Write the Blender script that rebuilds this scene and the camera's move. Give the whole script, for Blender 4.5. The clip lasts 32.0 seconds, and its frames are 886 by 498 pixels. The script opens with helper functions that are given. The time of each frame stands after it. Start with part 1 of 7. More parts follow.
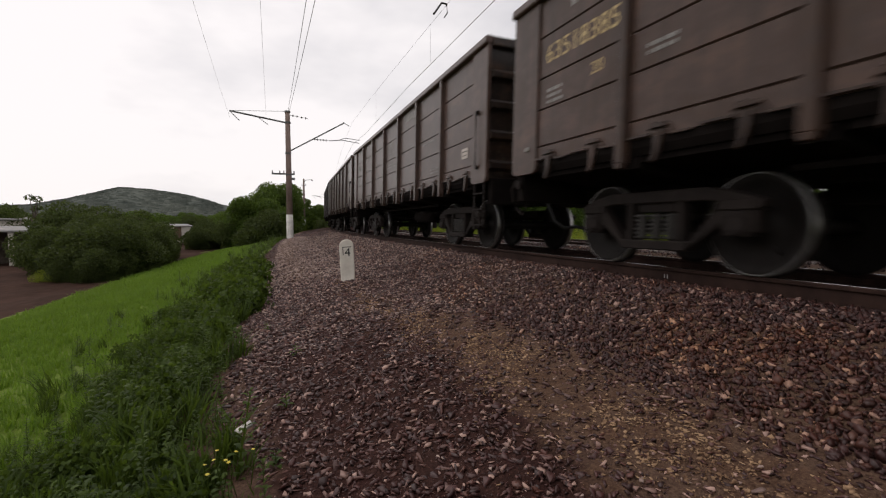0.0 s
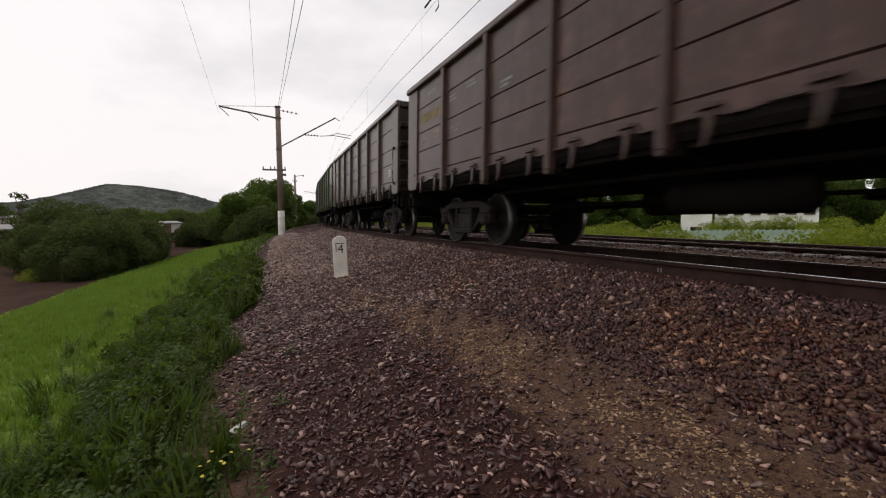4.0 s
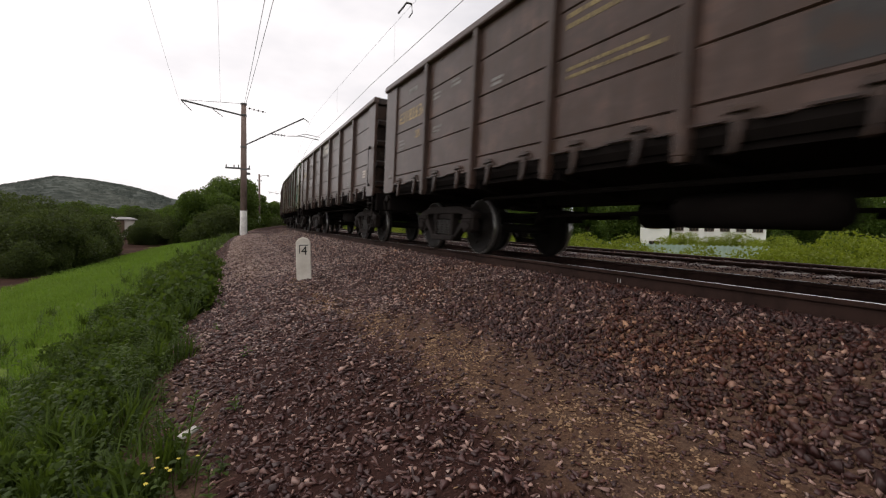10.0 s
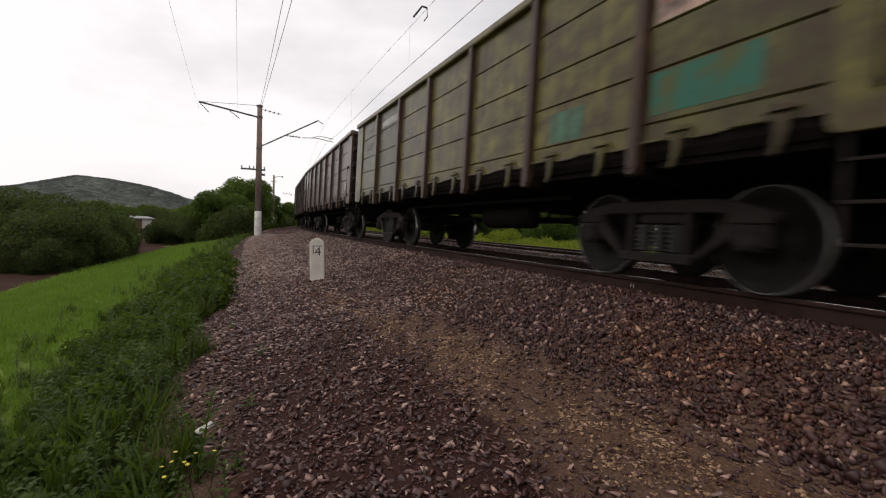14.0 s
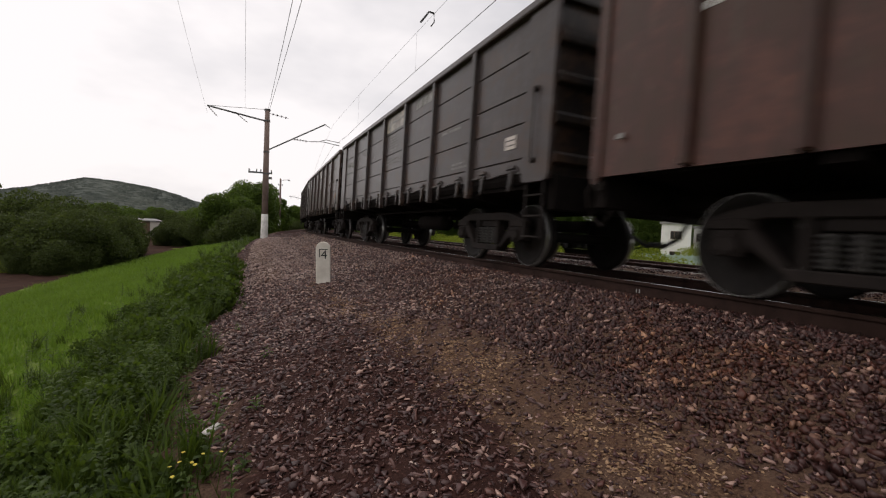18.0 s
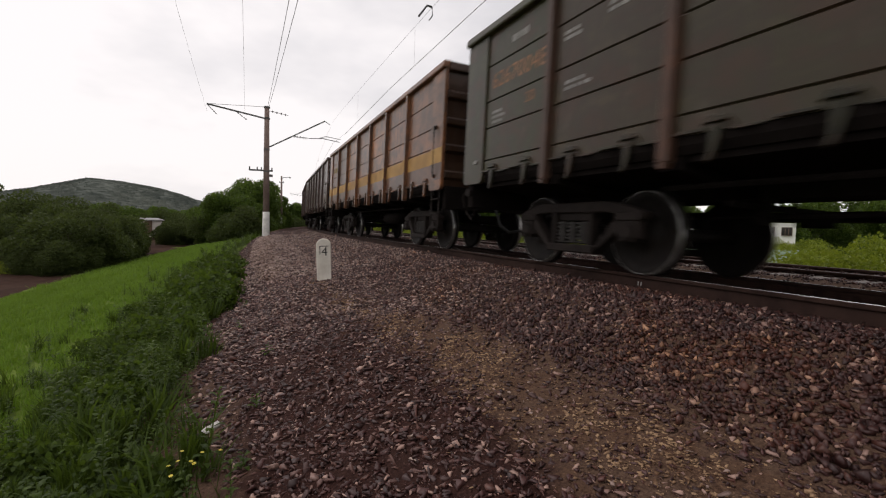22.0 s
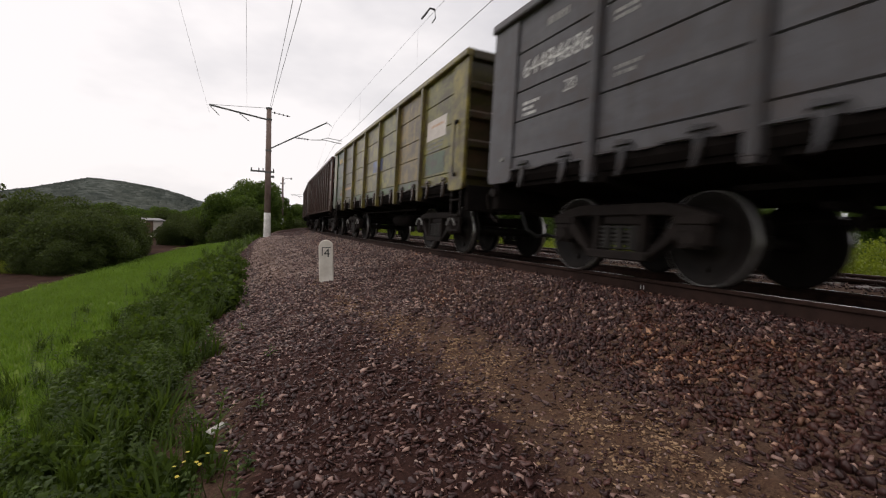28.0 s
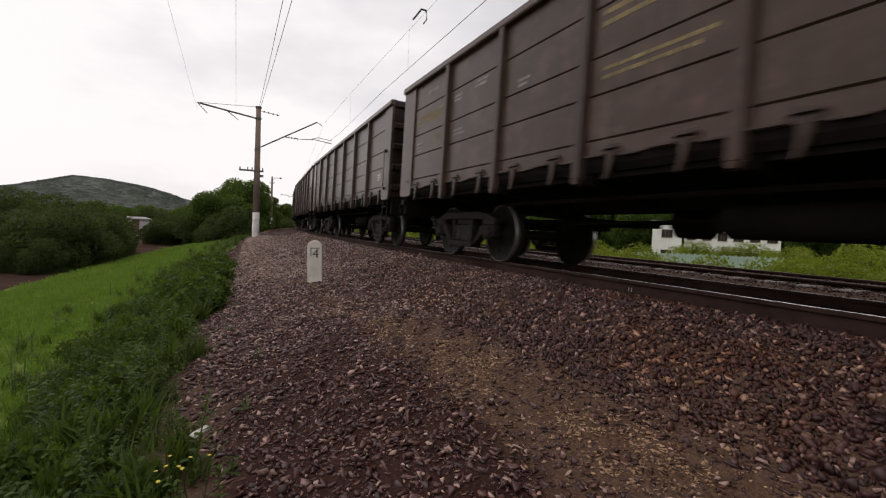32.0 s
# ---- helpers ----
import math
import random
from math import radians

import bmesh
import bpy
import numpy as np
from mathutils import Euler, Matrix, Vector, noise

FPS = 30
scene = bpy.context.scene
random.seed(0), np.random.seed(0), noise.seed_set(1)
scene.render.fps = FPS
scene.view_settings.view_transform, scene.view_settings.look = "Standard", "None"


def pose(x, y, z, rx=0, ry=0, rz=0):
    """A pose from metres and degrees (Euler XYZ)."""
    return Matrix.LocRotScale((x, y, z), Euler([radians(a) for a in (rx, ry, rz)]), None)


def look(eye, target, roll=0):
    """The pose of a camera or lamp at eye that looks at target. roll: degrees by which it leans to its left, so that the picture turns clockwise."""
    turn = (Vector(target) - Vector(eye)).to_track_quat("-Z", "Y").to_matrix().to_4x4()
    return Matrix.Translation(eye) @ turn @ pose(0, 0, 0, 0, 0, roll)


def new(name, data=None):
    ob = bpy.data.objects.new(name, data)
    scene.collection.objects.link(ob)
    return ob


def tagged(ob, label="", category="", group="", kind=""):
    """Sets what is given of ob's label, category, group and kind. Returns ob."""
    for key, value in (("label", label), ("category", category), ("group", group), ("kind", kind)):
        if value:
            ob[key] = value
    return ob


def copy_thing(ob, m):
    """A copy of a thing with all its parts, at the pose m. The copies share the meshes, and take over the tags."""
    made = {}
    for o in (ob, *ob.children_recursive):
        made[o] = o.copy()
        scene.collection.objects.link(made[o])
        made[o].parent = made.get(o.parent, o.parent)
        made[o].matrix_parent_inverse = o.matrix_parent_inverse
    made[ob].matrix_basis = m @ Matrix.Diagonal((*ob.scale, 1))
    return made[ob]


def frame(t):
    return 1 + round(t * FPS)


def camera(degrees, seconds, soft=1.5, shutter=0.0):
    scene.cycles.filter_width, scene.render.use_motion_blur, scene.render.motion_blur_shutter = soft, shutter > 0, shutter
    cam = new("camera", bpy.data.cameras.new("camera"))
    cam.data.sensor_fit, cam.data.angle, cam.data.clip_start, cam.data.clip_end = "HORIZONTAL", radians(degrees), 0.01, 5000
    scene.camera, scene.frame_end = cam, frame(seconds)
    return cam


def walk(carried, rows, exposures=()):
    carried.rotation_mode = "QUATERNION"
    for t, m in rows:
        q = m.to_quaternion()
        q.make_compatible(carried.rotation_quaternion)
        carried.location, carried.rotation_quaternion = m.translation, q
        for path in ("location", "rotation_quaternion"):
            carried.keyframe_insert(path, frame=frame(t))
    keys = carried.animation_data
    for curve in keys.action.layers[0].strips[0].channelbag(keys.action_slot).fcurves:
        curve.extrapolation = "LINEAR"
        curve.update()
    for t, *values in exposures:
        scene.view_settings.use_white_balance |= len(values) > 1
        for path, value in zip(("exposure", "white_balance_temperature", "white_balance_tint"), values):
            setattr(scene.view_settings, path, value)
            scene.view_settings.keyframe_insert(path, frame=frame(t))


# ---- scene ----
cam = camera(88.63, 32.0, soft=1.15, shutter=0.20)
PATH = [
    (0, pose(0.030, -0.018, 0.517, 86.76, 0.17, -22.62)),
    (0.5, pose(0.022, -0.024, 0.521, 86.74, 0.35, -22.60)),
    (1, pose(0.014, -0.013, 0.518, 86.57, -0.35, -22.88)),
    (1.5, pose(0.031, -0.011, 0.515, 87.81, -0.34, -24.77)),
    (2, pose(0.019, -0.023, 0.513, 88.42, -0.41, -24.89)),
    (2.5, pose(0.018, -0.011, 0.509, 87.43, 0.28, -25.52)),
    (3, pose(0.014, 0.011, 0.513, 86.06, 0.05, -24.59)),
    (3.5, pose(0.023, 0.014, 0.522, 86.14, 0.54, -23.85)),
    (5.5, pose(0.013, -0.006, 0.524, 86.07, 0.21, -22.97)),
    (6, pose(0.018, -0.008, 0.518, 85.77, 0.06, -23.31)),
    (6.5, pose(0.014, -0.021, 0.522, 86.49, 0.09, -22.92)),
    (7, pose(0.014, -0.025, 0.520, 86.73, 0.03, -23.00)),
    (7.5, pose(0.016, -0.014, 0.516, 86.62, -0.57, -24.28)),
    (8, pose(0.027, 0.003, 0.508, 86.84, -0.94, -26.74)),
    (8.5, pose(0.039, 0.012, 0.503, 86.47, -1.03, -28.15)),
    (9, pose(0.039, 0.015, 0.502, 86.68, -1.41, -28.89)),
    (9.5, pose(0.039, 0.016, 0.504, 86.79, -1.34, -28.16)),
    (10, pose(0.032, 0.016, 0.506, 87.00, -1.40, -27.69)),
    (10.5, pose(0.032, 0.012, 0.504, 86.95, -1.32, -27.36)),
    (11, pose(0.037, 0.012, 0.504, 86.70, -1.51, -27.23)),
    (11.5, pose(0.045, 0.012, 0.505, 86.57, -1.40, -26.97)),
    (12, pose(0.041, 0.007, 0.505, 86.54, -1.39, -26.65)),
    (12.5, pose(0.025, -0.001, 0.509, 87.14, -1.66, -26.40)),
    (13, pose(0.022, -0.004, 0.507, 87.62, -1.84, -26.36)),
    (13.5, pose(0.014, -0.007, 0.507, 87.71, -2.07, -26.17)),
    (14, pose(0.009, -0.001, 0.507, 87.27, -2.07, -26.20)),
    (14.5, pose(0.010, -0.001, 0.511, 86.98, -2.12, -25.81)),
    (16.5, pose(0.000, -0.003, 0.508, 87.43, -2.04, -26.23)),
    (17, pose(-0.001, 0.002, 0.512, 87.51, -2.19, -26.55)),
    (17.5, pose(0.000, -0.011, 0.510, 87.89, -2.00, -25.95)),
    (18, pose(-0.003, -0.017, 0.510, 87.74, -2.40, -25.52)),
    (18.5, pose(-0.006, -0.023, 0.506, 87.82, -2.60, -25.87)),
    (19, pose(-0.009, -0.024, 0.506, 87.52, -2.29, -25.69)),
    (19.5, pose(-0.012, -0.025, 0.509, 87.71, -2.02, -25.23)),
    (20, pose(-0.005, -0.022, 0.505, 87.80, -2.14, -25.41)),
    (20.5, pose(0.015, -0.008, 0.506, 87.40, -1.84, -25.87)),
    (21, pose(0.024, -0.007, 0.505, 87.55, -1.96, -25.52)),
    (21.5, pose(0.029, -0.006, 0.503, 87.08, -2.11, -25.21)),
    (22, pose(0.031, -0.005, 0.506, 87.15, -1.62, -25.28)),
    (22.5, pose(0.031, -0.009, 0.499, 86.81, -1.54, -25.62)),
    (23, pose(0.027, -0.013, 0.500, 86.57, -1.39, -25.37)),
    (23.5, pose(0.019, -0.011, 0.503, 86.57, -1.70, -25.45)),
    (24, pose(0.006, -0.008, 0.508, 87.05, -1.88, -25.20)),
    (24.5, pose(0.007, -0.010, 0.508, 87.30, -1.57, -24.71)),
    (25, pose(0.020, 0.004, 0.498, 86.78, -1.68, -25.62)),
    (25.5, pose(0.025, 0.011, 0.504, 86.63, -1.51, -25.49)),
    (27.5, pose(0.010, 0.002, 0.509, 87.06, -1.82, -25.21)),
    (28, pose(0.000, -0.000, 0.510, 87.40, -1.98, -25.21)),
    (28.5, pose(0.006, -0.004, 0.512, 87.61, -1.80, -25.40)),
    (29, pose(0.013, -0.003, 0.506, 87.55, -2.12, -25.77)),
    (29.5, pose(0.008, -0.001, 0.507, 87.47, -2.09, -25.79)),
    (30, pose(0.011, -0.000, 0.505, 87.17, -2.20, -25.90)),
    (30.5, pose(0.013, 0.001, 0.504, 87.20, -2.14, -26.00)),
    (31, pose(0.008, -0.003, 0.504, 87.45, -2.14, -25.89)),
    (31.5, pose(0.008, -0.001, 0.509, 87.38, -2.38, -26.10)),
    (32, pose(0.013, 0.008, 0.514, 87.57, -2.40, -26.43)),
]
walk(cam, PATH, exposures=[(t, e, 6620, 15) for t, e in (
    (0, -0.06), (1, -0.06), (2, 0.0), (3, -0.08), (6, -0.08), (8, -0.08), (9, 0.02), (10, 0.12), (12, 0.12), (13, 0.03), (14, -0.02), (17, -0.04), (32, -0.05))])

# ---------------------------------------------------------------- light
world = bpy.data.worlds.new("overcast_sky")
scene.world = world
world.use_nodes = True
wn, wl = world.node_tree.nodes, world.node_tree.links
wn.clear()
SUN_EL, SUN_AZ = radians(58), radians(-60)
w_sky = wn.new("ShaderNodeTexSky")
w_sky.sky_type, w_sky.sun_disc = "NISHITA", False
w_sky.sun_elevation, w_sky.sun_rotation = SUN_EL, SUN_AZ
w_sky.air_density, w_sky.dust_density = 1.0, 4.0
w_co = wn.new("ShaderNodeTexCoord")
w_map = wn.new("ShaderNodeMapping")
w_map.inputs["Scale"].default_value = (1.1, 1.1, 2.6)
w_map.inputs["Location"].default_value = (0.35, 0.1, 0.2)
w_noise = wn.new("ShaderNodeTexNoise")
w_noise.inputs["Scale"].default_value = 1.5
w_noise.inputs["Detail"].default_value = 5.0
w_noise.inputs["Roughness"].default_value = 0.52
w_ramp = wn.new("ShaderNodeValToRGB")
w_ramp.color_ramp.elements[0].position = 0.30
w_ramp.color_ramp.elements[0].color = (0.70, 0.71, 0.73, 1)
w_ramp.color_ramp.elements[1].position = 0.53
w_ramp.color_ramp.elements[1].color = (1.06, 1.05, 1.035, 1)
w_scale = wn.new("ShaderNodeVectorMath")
w_scale.operation = "SCALE"
w_scale.inputs["Scale"].default_value = 0.12
w_mix = wn.new("ShaderNodeMix")
w_mix.data_type = "RGBA"
w_mix.inputs["Factor"].default_value = 0.93
w_bg = wn.new("ShaderNodeBackground")
w_bg.inputs["Strength"].default_value = 1.0
w_out = wn.new("ShaderNodeOutputWorld")
wl.new(w_co.outputs["Generated"], w_map.inputs["Vector"])
wl.new(w_map.outputs["Vector"], w_noise.inputs["Vector"])
wl.new(w_noise.outputs["Fac"], w_ramp.inputs["Fac"])
wl.new(w_sky.outputs["Color"], w_scale.inputs[0])
wl.new(w_scale.outputs["Vector"], w_mix.inputs["A"])
wl.new(w_ramp.outputs["Color"], w_mix.inputs["B"])
wl.new(w_mix.outputs["Result"], w_bg.inputs["Color"])
wl.new(w_bg.outputs["Background"], w_out.inputs["Surface"])

sun = new("sun", bpy.data.lights.new("sun", "SUN"))
sun.data.energy, sun.data.angle, sun.data.color = 0.6, radians(25), (1.0, 0.97, 0.92)
sun.matrix_world = look((-40, 25, 75), (0, 0, 0))

# ---------------------------------------------------------------- materials


class Mat:
    """A small node builder for one procedural material."""

    def __init__(self, name, rough=0.8, metal=0.0, spec=0.4):
        self.m = bpy.data.materials.new(name)
        self.m.use_nodes = True
        self.n, self.l = self.m.node_tree.nodes, self.m.node_tree.links
        self.b = self.n["Principled BSDF"]
        self.b.inputs["Roughness"].default_value = rough
        self.b.inputs["Metallic"].default_value = metal
        self.b.inputs["Specular IOR Level"].default_value = spec
        self.co = self.n.new("ShaderNodeTexCoord").outputs["Object"]

    def world_space(self):
        self.co = self.n.new("ShaderNodeNewGeometry").outputs["Position"]
        return self

    def noise(self, scale, detail=5.0, rough=0.55, stretch=None):
        co = self.co
        if stretch:
            mp = self.n.new("ShaderNodeMapping")
            mp.inputs["Scale"].default_value = stretch
            self.l.new(co, mp.inputs["Vector"])
            co = mp.outputs["Vector"]
        nz = self.n.new("ShaderNodeTexNoise")
        nz.inputs["Scale"].default_value = scale
        nz.inputs["Detail"].default_value = detail
        nz.inputs["Roughness"].default_value = rough
        self.l.new(co, nz.inputs["Vector"])
        return nz.outputs["Fac"]

    def ramp(self, fac, *stops):
        r = self.n.new("ShaderNodeValToRGB").color_ramp
        node = self.n[-1]
        while len(r.elements) < len(stops):
            r.elements.new(0.5)
        for e, (pos, col) in zip(r.elements, stops):
            e.position = pos
            e.color = (*col, 1) if len(col) == 3 else (col[0], col[0], col[0], 1)
        self.l.new(fac, node.inputs["Fac"])
        return node.outputs["Color"]

    def mix(self, fac, a, b, mode="MIX"):
        mx = self.n.new("ShaderNodeMix")
        mx.data_type, mx.blend_type = "RGBA", mode
        for key, v in (("Factor", fac), ("A", a), ("B", b)):
            socket = mx.inputs[key] if key == "Factor" else [s for s in mx.inputs if s.name == key and s.type == "RGBA"][0]
            if isinstance(v, (int, float)):
                socket.default_value = v
            elif isinstance(v, tuple):
                socket.default_value = (*v, 1)
            else:
                self.l.new(v, socket)
        return [s for s in mx.outputs if s.type == "RGBA"][0]

    def random(self):
        return self.n.new("ShaderNodeObjectInfo").outputs["Random"]

    def island(self):
        return self.n.new("ShaderNodeNewGeometry").outputs["Random Per Island"]

    def object_colour(self):
        return self.n.new("ShaderNodeObjectInfo").outputs["Color"]

    def colour(self, c):
        if isinstance(c, tuple):
            self.b.inputs["Base Color"].default_value = (*c, 1)
        else:
            self.l.new(c, self.b.inputs["Base Color"])
        return self

    def rough(self, fac, lo, hi):
        mr = self.n.new("ShaderNodeMapRange")
        mr.inputs["To Min"].default_value, mr.inputs["To Max"].default_value = lo, hi
        self.l.new(fac, mr.inputs["Value"])
        self.l.new(mr.outputs["Result"], self.b.inputs["Roughness"])
        return self

    def bump(self, fac, strength=0.3, distance=0.02):
        bp = self.n.new("ShaderNodeBump")
        bp.inputs["Strength"].default_value = strength
        bp.inputs["Distance"].default_value = distance
        self.l.new(fac, bp.inputs["Height"])
        self.l.new(bp.outputs["Normal"], self.b.inputs["Normal"])
        return self


def mat_paint():
    """Weathered wagon paint: the thing's own colour under coal dust, streaks, blotches and rust."""
    m = Mat("wagon_paint", rough=0.6, spec=0.10)
    m.b.inputs["Coat Weight"].default_value, m.b.inputs["Coat IOR"].default_value, m.b.inputs["Coat Roughness"].default_value = 0.85, 1.29, 0.28
    shift = m.n.new("ShaderNodeVectorMath")   # every sheet weathers in its own way
    shift.operation = "MULTIPLY_ADD"
    shift.inputs[1].default_value = (37.0, 53.0, 29.0)
    m.l.new(m.random(), shift.inputs[0])
    m.l.new(m.co, shift.inputs[2])
    m.co = shift.outputs["Vector"]
    fine = m.noise(11.0, 8.0, 0.68)
    broad = m.noise(0.9, 4.0)
    blotch = m.noise(2.2, 7.0, 0.66, stretch=(1.0, 1.0, 1.5))
    streak = m.noise(2.2, 6.0, 0.65, stretch=(4.0, 4.0, 0.30))
    scuff = m.noise(3.1, 6.0, 0.7, stretch=(1.0, 2.5, 0.8))
    base = m.object_colour()
    varied = m.mix(1.0, base, m.ramp(blotch, (0.34, (0.56, 0.60, 0.60)), (0.52, (1.0, 1.0, 1.0)), (0.68, (1.60, 1.52, 1.38))), "MULTIPLY")
    dusty = m.mix(m.ramp(broad, (0.35, (0.0,)), (0.75, (0.32,))), varied, (0.030, 0.024, 0.021))
    rusty = m.mix(m.ramp(blotch, (0.40, (0.55,)), (0.52, (0.0,))), dusty, (0.072, 0.037, 0.023))
    worn = m.mix(m.ramp(streak, (0.47, (0.0,)), (0.66, (0.62,))), rusty, (0.040, 0.027, 0.021))
    rust = m.mix(m.ramp(fine, (0.58, (0.0,)), (0.70, (0.65,))), worn, (0.036, 0.021, 0.015))
    worn_light = m.mix(m.ramp(scuff, (0.58, (0.0,)), (0.74, (0.36,))), rust, (0.145, 0.112, 0.090))
    amount = [n for n in m.n if n.type == "OBJECT_INFO"][0].outputs["Alpha"]   # how far the sheet has weathered
    m.colour(m.mix(amount, base, worn_light)).rough(fine, 0.5, 0.75).bump(fine, 0.10, 0.01)
    return m.m


def mat_patch():
    """Repainted patch, the thing's own colour, scuffed unevenly towards olive."""
    m = Mat("worn_patch_paint", rough=0.65, spec=0.25)
    mid = m.noise(2.6, 6.0, 0.65)
    fine = m.noise(14.0, 6.0, 0.65)
    worn = m.mix(m.ramp(mid, (0.46, (0.0,)), (0.60, (0.9,))), m.object_colour(), (0.092, 0.092, 0.034))
    m.colour(m.mix(m.ramp(fine, (0.56, (0.0,)), (0.70, (0.6,))), worn, (0.05, 0.045, 0.03))).bump(fine, 0.15, 0.01)
    return m.m


def mat_simple(name, lo, hi, scale=4.0, rough=0.8, metal=0.0, bump=0.2, dist=0.01, spec=0.4, detail=6.0):
    m = Mat(name, rough=rough, metal=metal, spec=spec)
    nz = m.noise(scale, detail, 0.6)
    nz2 = m.noise(scale * 0.17, 3.0)
    both = m.mix(0.5, nz, nz2)
    m.colour(m.ramp(both, (0.36, lo), (0.64, hi)))
    if bump:
        m.bump(nz, bump, dist)
    return m.m


def mat_leaf(name, lo, hi, rough=0.55):
    m = Mat(name, rough=rough, spec=0.16)
    nz = m.noise(1.3, 3.0)
    a = m.ramp(m.island(), (0.0, lo), (1.0, hi))
    m.colour(m.mix(m.ramp(nz, (0.35, (0.0,)), (0.65, (0.6,))), a, tuple(c * 0.62 for c in lo)))
    m.b.inputs["Subsurface Weight"].default_value = 0.0
    tr = m.n.new("ShaderNodeBsdfTranslucent")
    tr.inputs["Color"].default_value = (hi[0] * 1.3, hi[1] * 1.3, hi[2] * 0.8, 1)
    ms = m.n.new("ShaderNodeMixShader")
    ms.inputs["Fac"].default_value = 0.36
    m.l.new(m.b.outputs["BSDF"], ms.inputs[1])
    m.l.new(tr.outputs["BSDF"], ms.inputs[2])
    m.l.new(ms.outputs["Shader"], m.n["Material Output"].inputs["Surface"])
    return m.m


def mat_stone(name="crushed_stone", dim=1.0, tail=1.0, spec=0.5, stain=0.0):
    m = Mat(name, rough=0.5, spec=spec)
    nz = m.noise(30.0, 5.0, 0.6)
    tones = ((0.0, (0.033, 0.0090, 0.0078)), (0.40, (0.076, 0.0230, 0.0196)), (0.66, (0.120, 0.043, 0.037)), (0.75, (0.140, 0.043, 0.025)), (0.86, (0.205, 0.102, 0.084)), (1.0, (0.40, 0.255, 0.205)))
    a = m.ramp(m.island(), *[(u, tuple((tail if u == 1.0 else dim) * q for q in c)) for u, c in tones])
    a = m.mix(m.ramp(nz, (0.4, (0.0,)), (0.7, (0.5,))), a, (0.042, 0.021, 0.018))
    if stain:   # ochre rust stains, in patches a metre or two wide
        m.world_space()
        spread = m.noise(0.75, 4.0, 0.6)
        a = m.mix(m.ramp(spread, (0.50, (0.0,)), (0.60, (stain,))), a, m.mix(1.0, a, (1.22, 0.98, 0.62), "MULTIPLY"))
    m.colour(a).bump(nz, 0.3, 0.004)
    return m.m


def mat_stone_single():
    m = Mat("loose_stone", rough=0.6, spec=0.5)
    nz = m.noise(30.0, 5.0, 0.6)
    a = m.ramp(m.random(), (0.0, (0.036, 0.015, 0.013)), (0.5, (0.066, 0.029, 0.025)), (0.85, (0.105, 0.055, 0.047)), (1.0, (0.26, 0.18, 0.15)))
    m.colour(m.mix(m.ramp(nz, (0.4, (0.0,)), (0.7, (0.5,))), a, (0.040, 0.024, 0.021))).bump(nz, 0.3, 0.004)
    return m.m


def mat_bed():
    """Fine dirt and grit between the stones, with a trodden sandy strip."""
    m = Mat("ballast_grit", rough=0.95, spec=0.15).world_space()

    def math_node(op, a, b):
        nd = m.n.new("ShaderNodeMath")
        nd.operation = op
        for k, v in enumerate((a, b)):
            if isinstance(v, (int, float)):
                nd.inputs[k].default_value = v
            else:
                m.l.new(v, nd.inputs[k])
        return nd.outputs[0]

    fine = m.noise(60.0, 6.0, 0.7)
    mid = m.noise(6.0, 5.0)
    sep = m.n.new("ShaderNodeSeparateXYZ")
    m.l.new(m.co, sep.inputs[0])
    x, y = sep.outputs["X"], sep.outputs["Y"]
    # distance from the strip's middle line, which runs slantwise away from the rails
    off = math_node("SUBTRACT", math_node("ADD", x, math_node("MULTIPLY", y, 0.085)), 1.96)
    ragged = math_node("MULTIPLY", math_node("SUBTRACT", mid, 0.5), 2.6)
    near = math_node("SUBTRACT", 0.34, math_node("ABSOLUTE", math_node("ADD", off, ragged), 0))
    sandy = math_node("MULTIPLY", near, 2.2)
    path = math_node("SUBTRACT", math_node("SUBTRACT", x, 0.72), math_node("MULTIPLY", math_node("MULTIPLY", y, y), 0.0014))
    path = math_node("SUBTRACT", 0.55, math_node("ABSOLUTE", math_node("ADD", path, math_node("MULTIPLY", ragged, 0.25)), 0))
    path = math_node("MULTIPLY", math_node("MULTIPLY", path, 2.0), math_node("MULTIPLY", math_node("SUBTRACT", y, 8.0), 0.3))
    grit = m.ramp(fine, (0.34, (0.013, 0.0046, 0.0040)), (0.55, (0.037, 0.0145, 0.0115)), (0.76, (0.120, 0.062, 0.049)))
    soil = m.mix(m.ramp(mid, (0.4, (0.0,)), (0.65, (0.5,))), grit, (0.032, 0.015, 0.010))
    sand = m.ramp(fine, (0.34, (0.034, 0.0135, 0.0070)), (0.54, (0.088, 0.040, 0.0195)), (0.74, (0.26, 0.150, 0.080)))
    trodden = m.ramp(fine, (0.34, (0.055, 0.030, 0.020)), (0.66, (0.150, 0.094, 0.064)))
    soil = m.mix(m.ramp(path, (0.05, (0.0,)), (0.8, (0.85,))), soil, trodden)
    m.colour(m.mix(m.ramp(sandy, (0.05, (0.0,)), (0.9, (0.50,))), soil, sand)).bump(fine, 0.8, 0.014)
    return m.m


def mat_ground():
    m = Mat("meadow_soil", rough=0.95, spec=0.15)
    big = m.noise(0.12, 5.0, 0.6)
    fine = m.noise(7.0, 6.0, 0.65)
    green = m.ramp(fine, (0.3, (0.076, 0.115, 0.014)), (0.7, (0.145, 0.205, 0.030)))
    dirt = m.ramp(fine, (0.3, (0.05, 0.036, 0.026)), (0.7, (0.11, 0.082, 0.064)))
    m.colour(m.mix(m.ramp(big, (0.60, (0.0,)), (0.66, (1.0,))), green, dirt)).bump(fine, 0.5, 0.05)
    return m.m


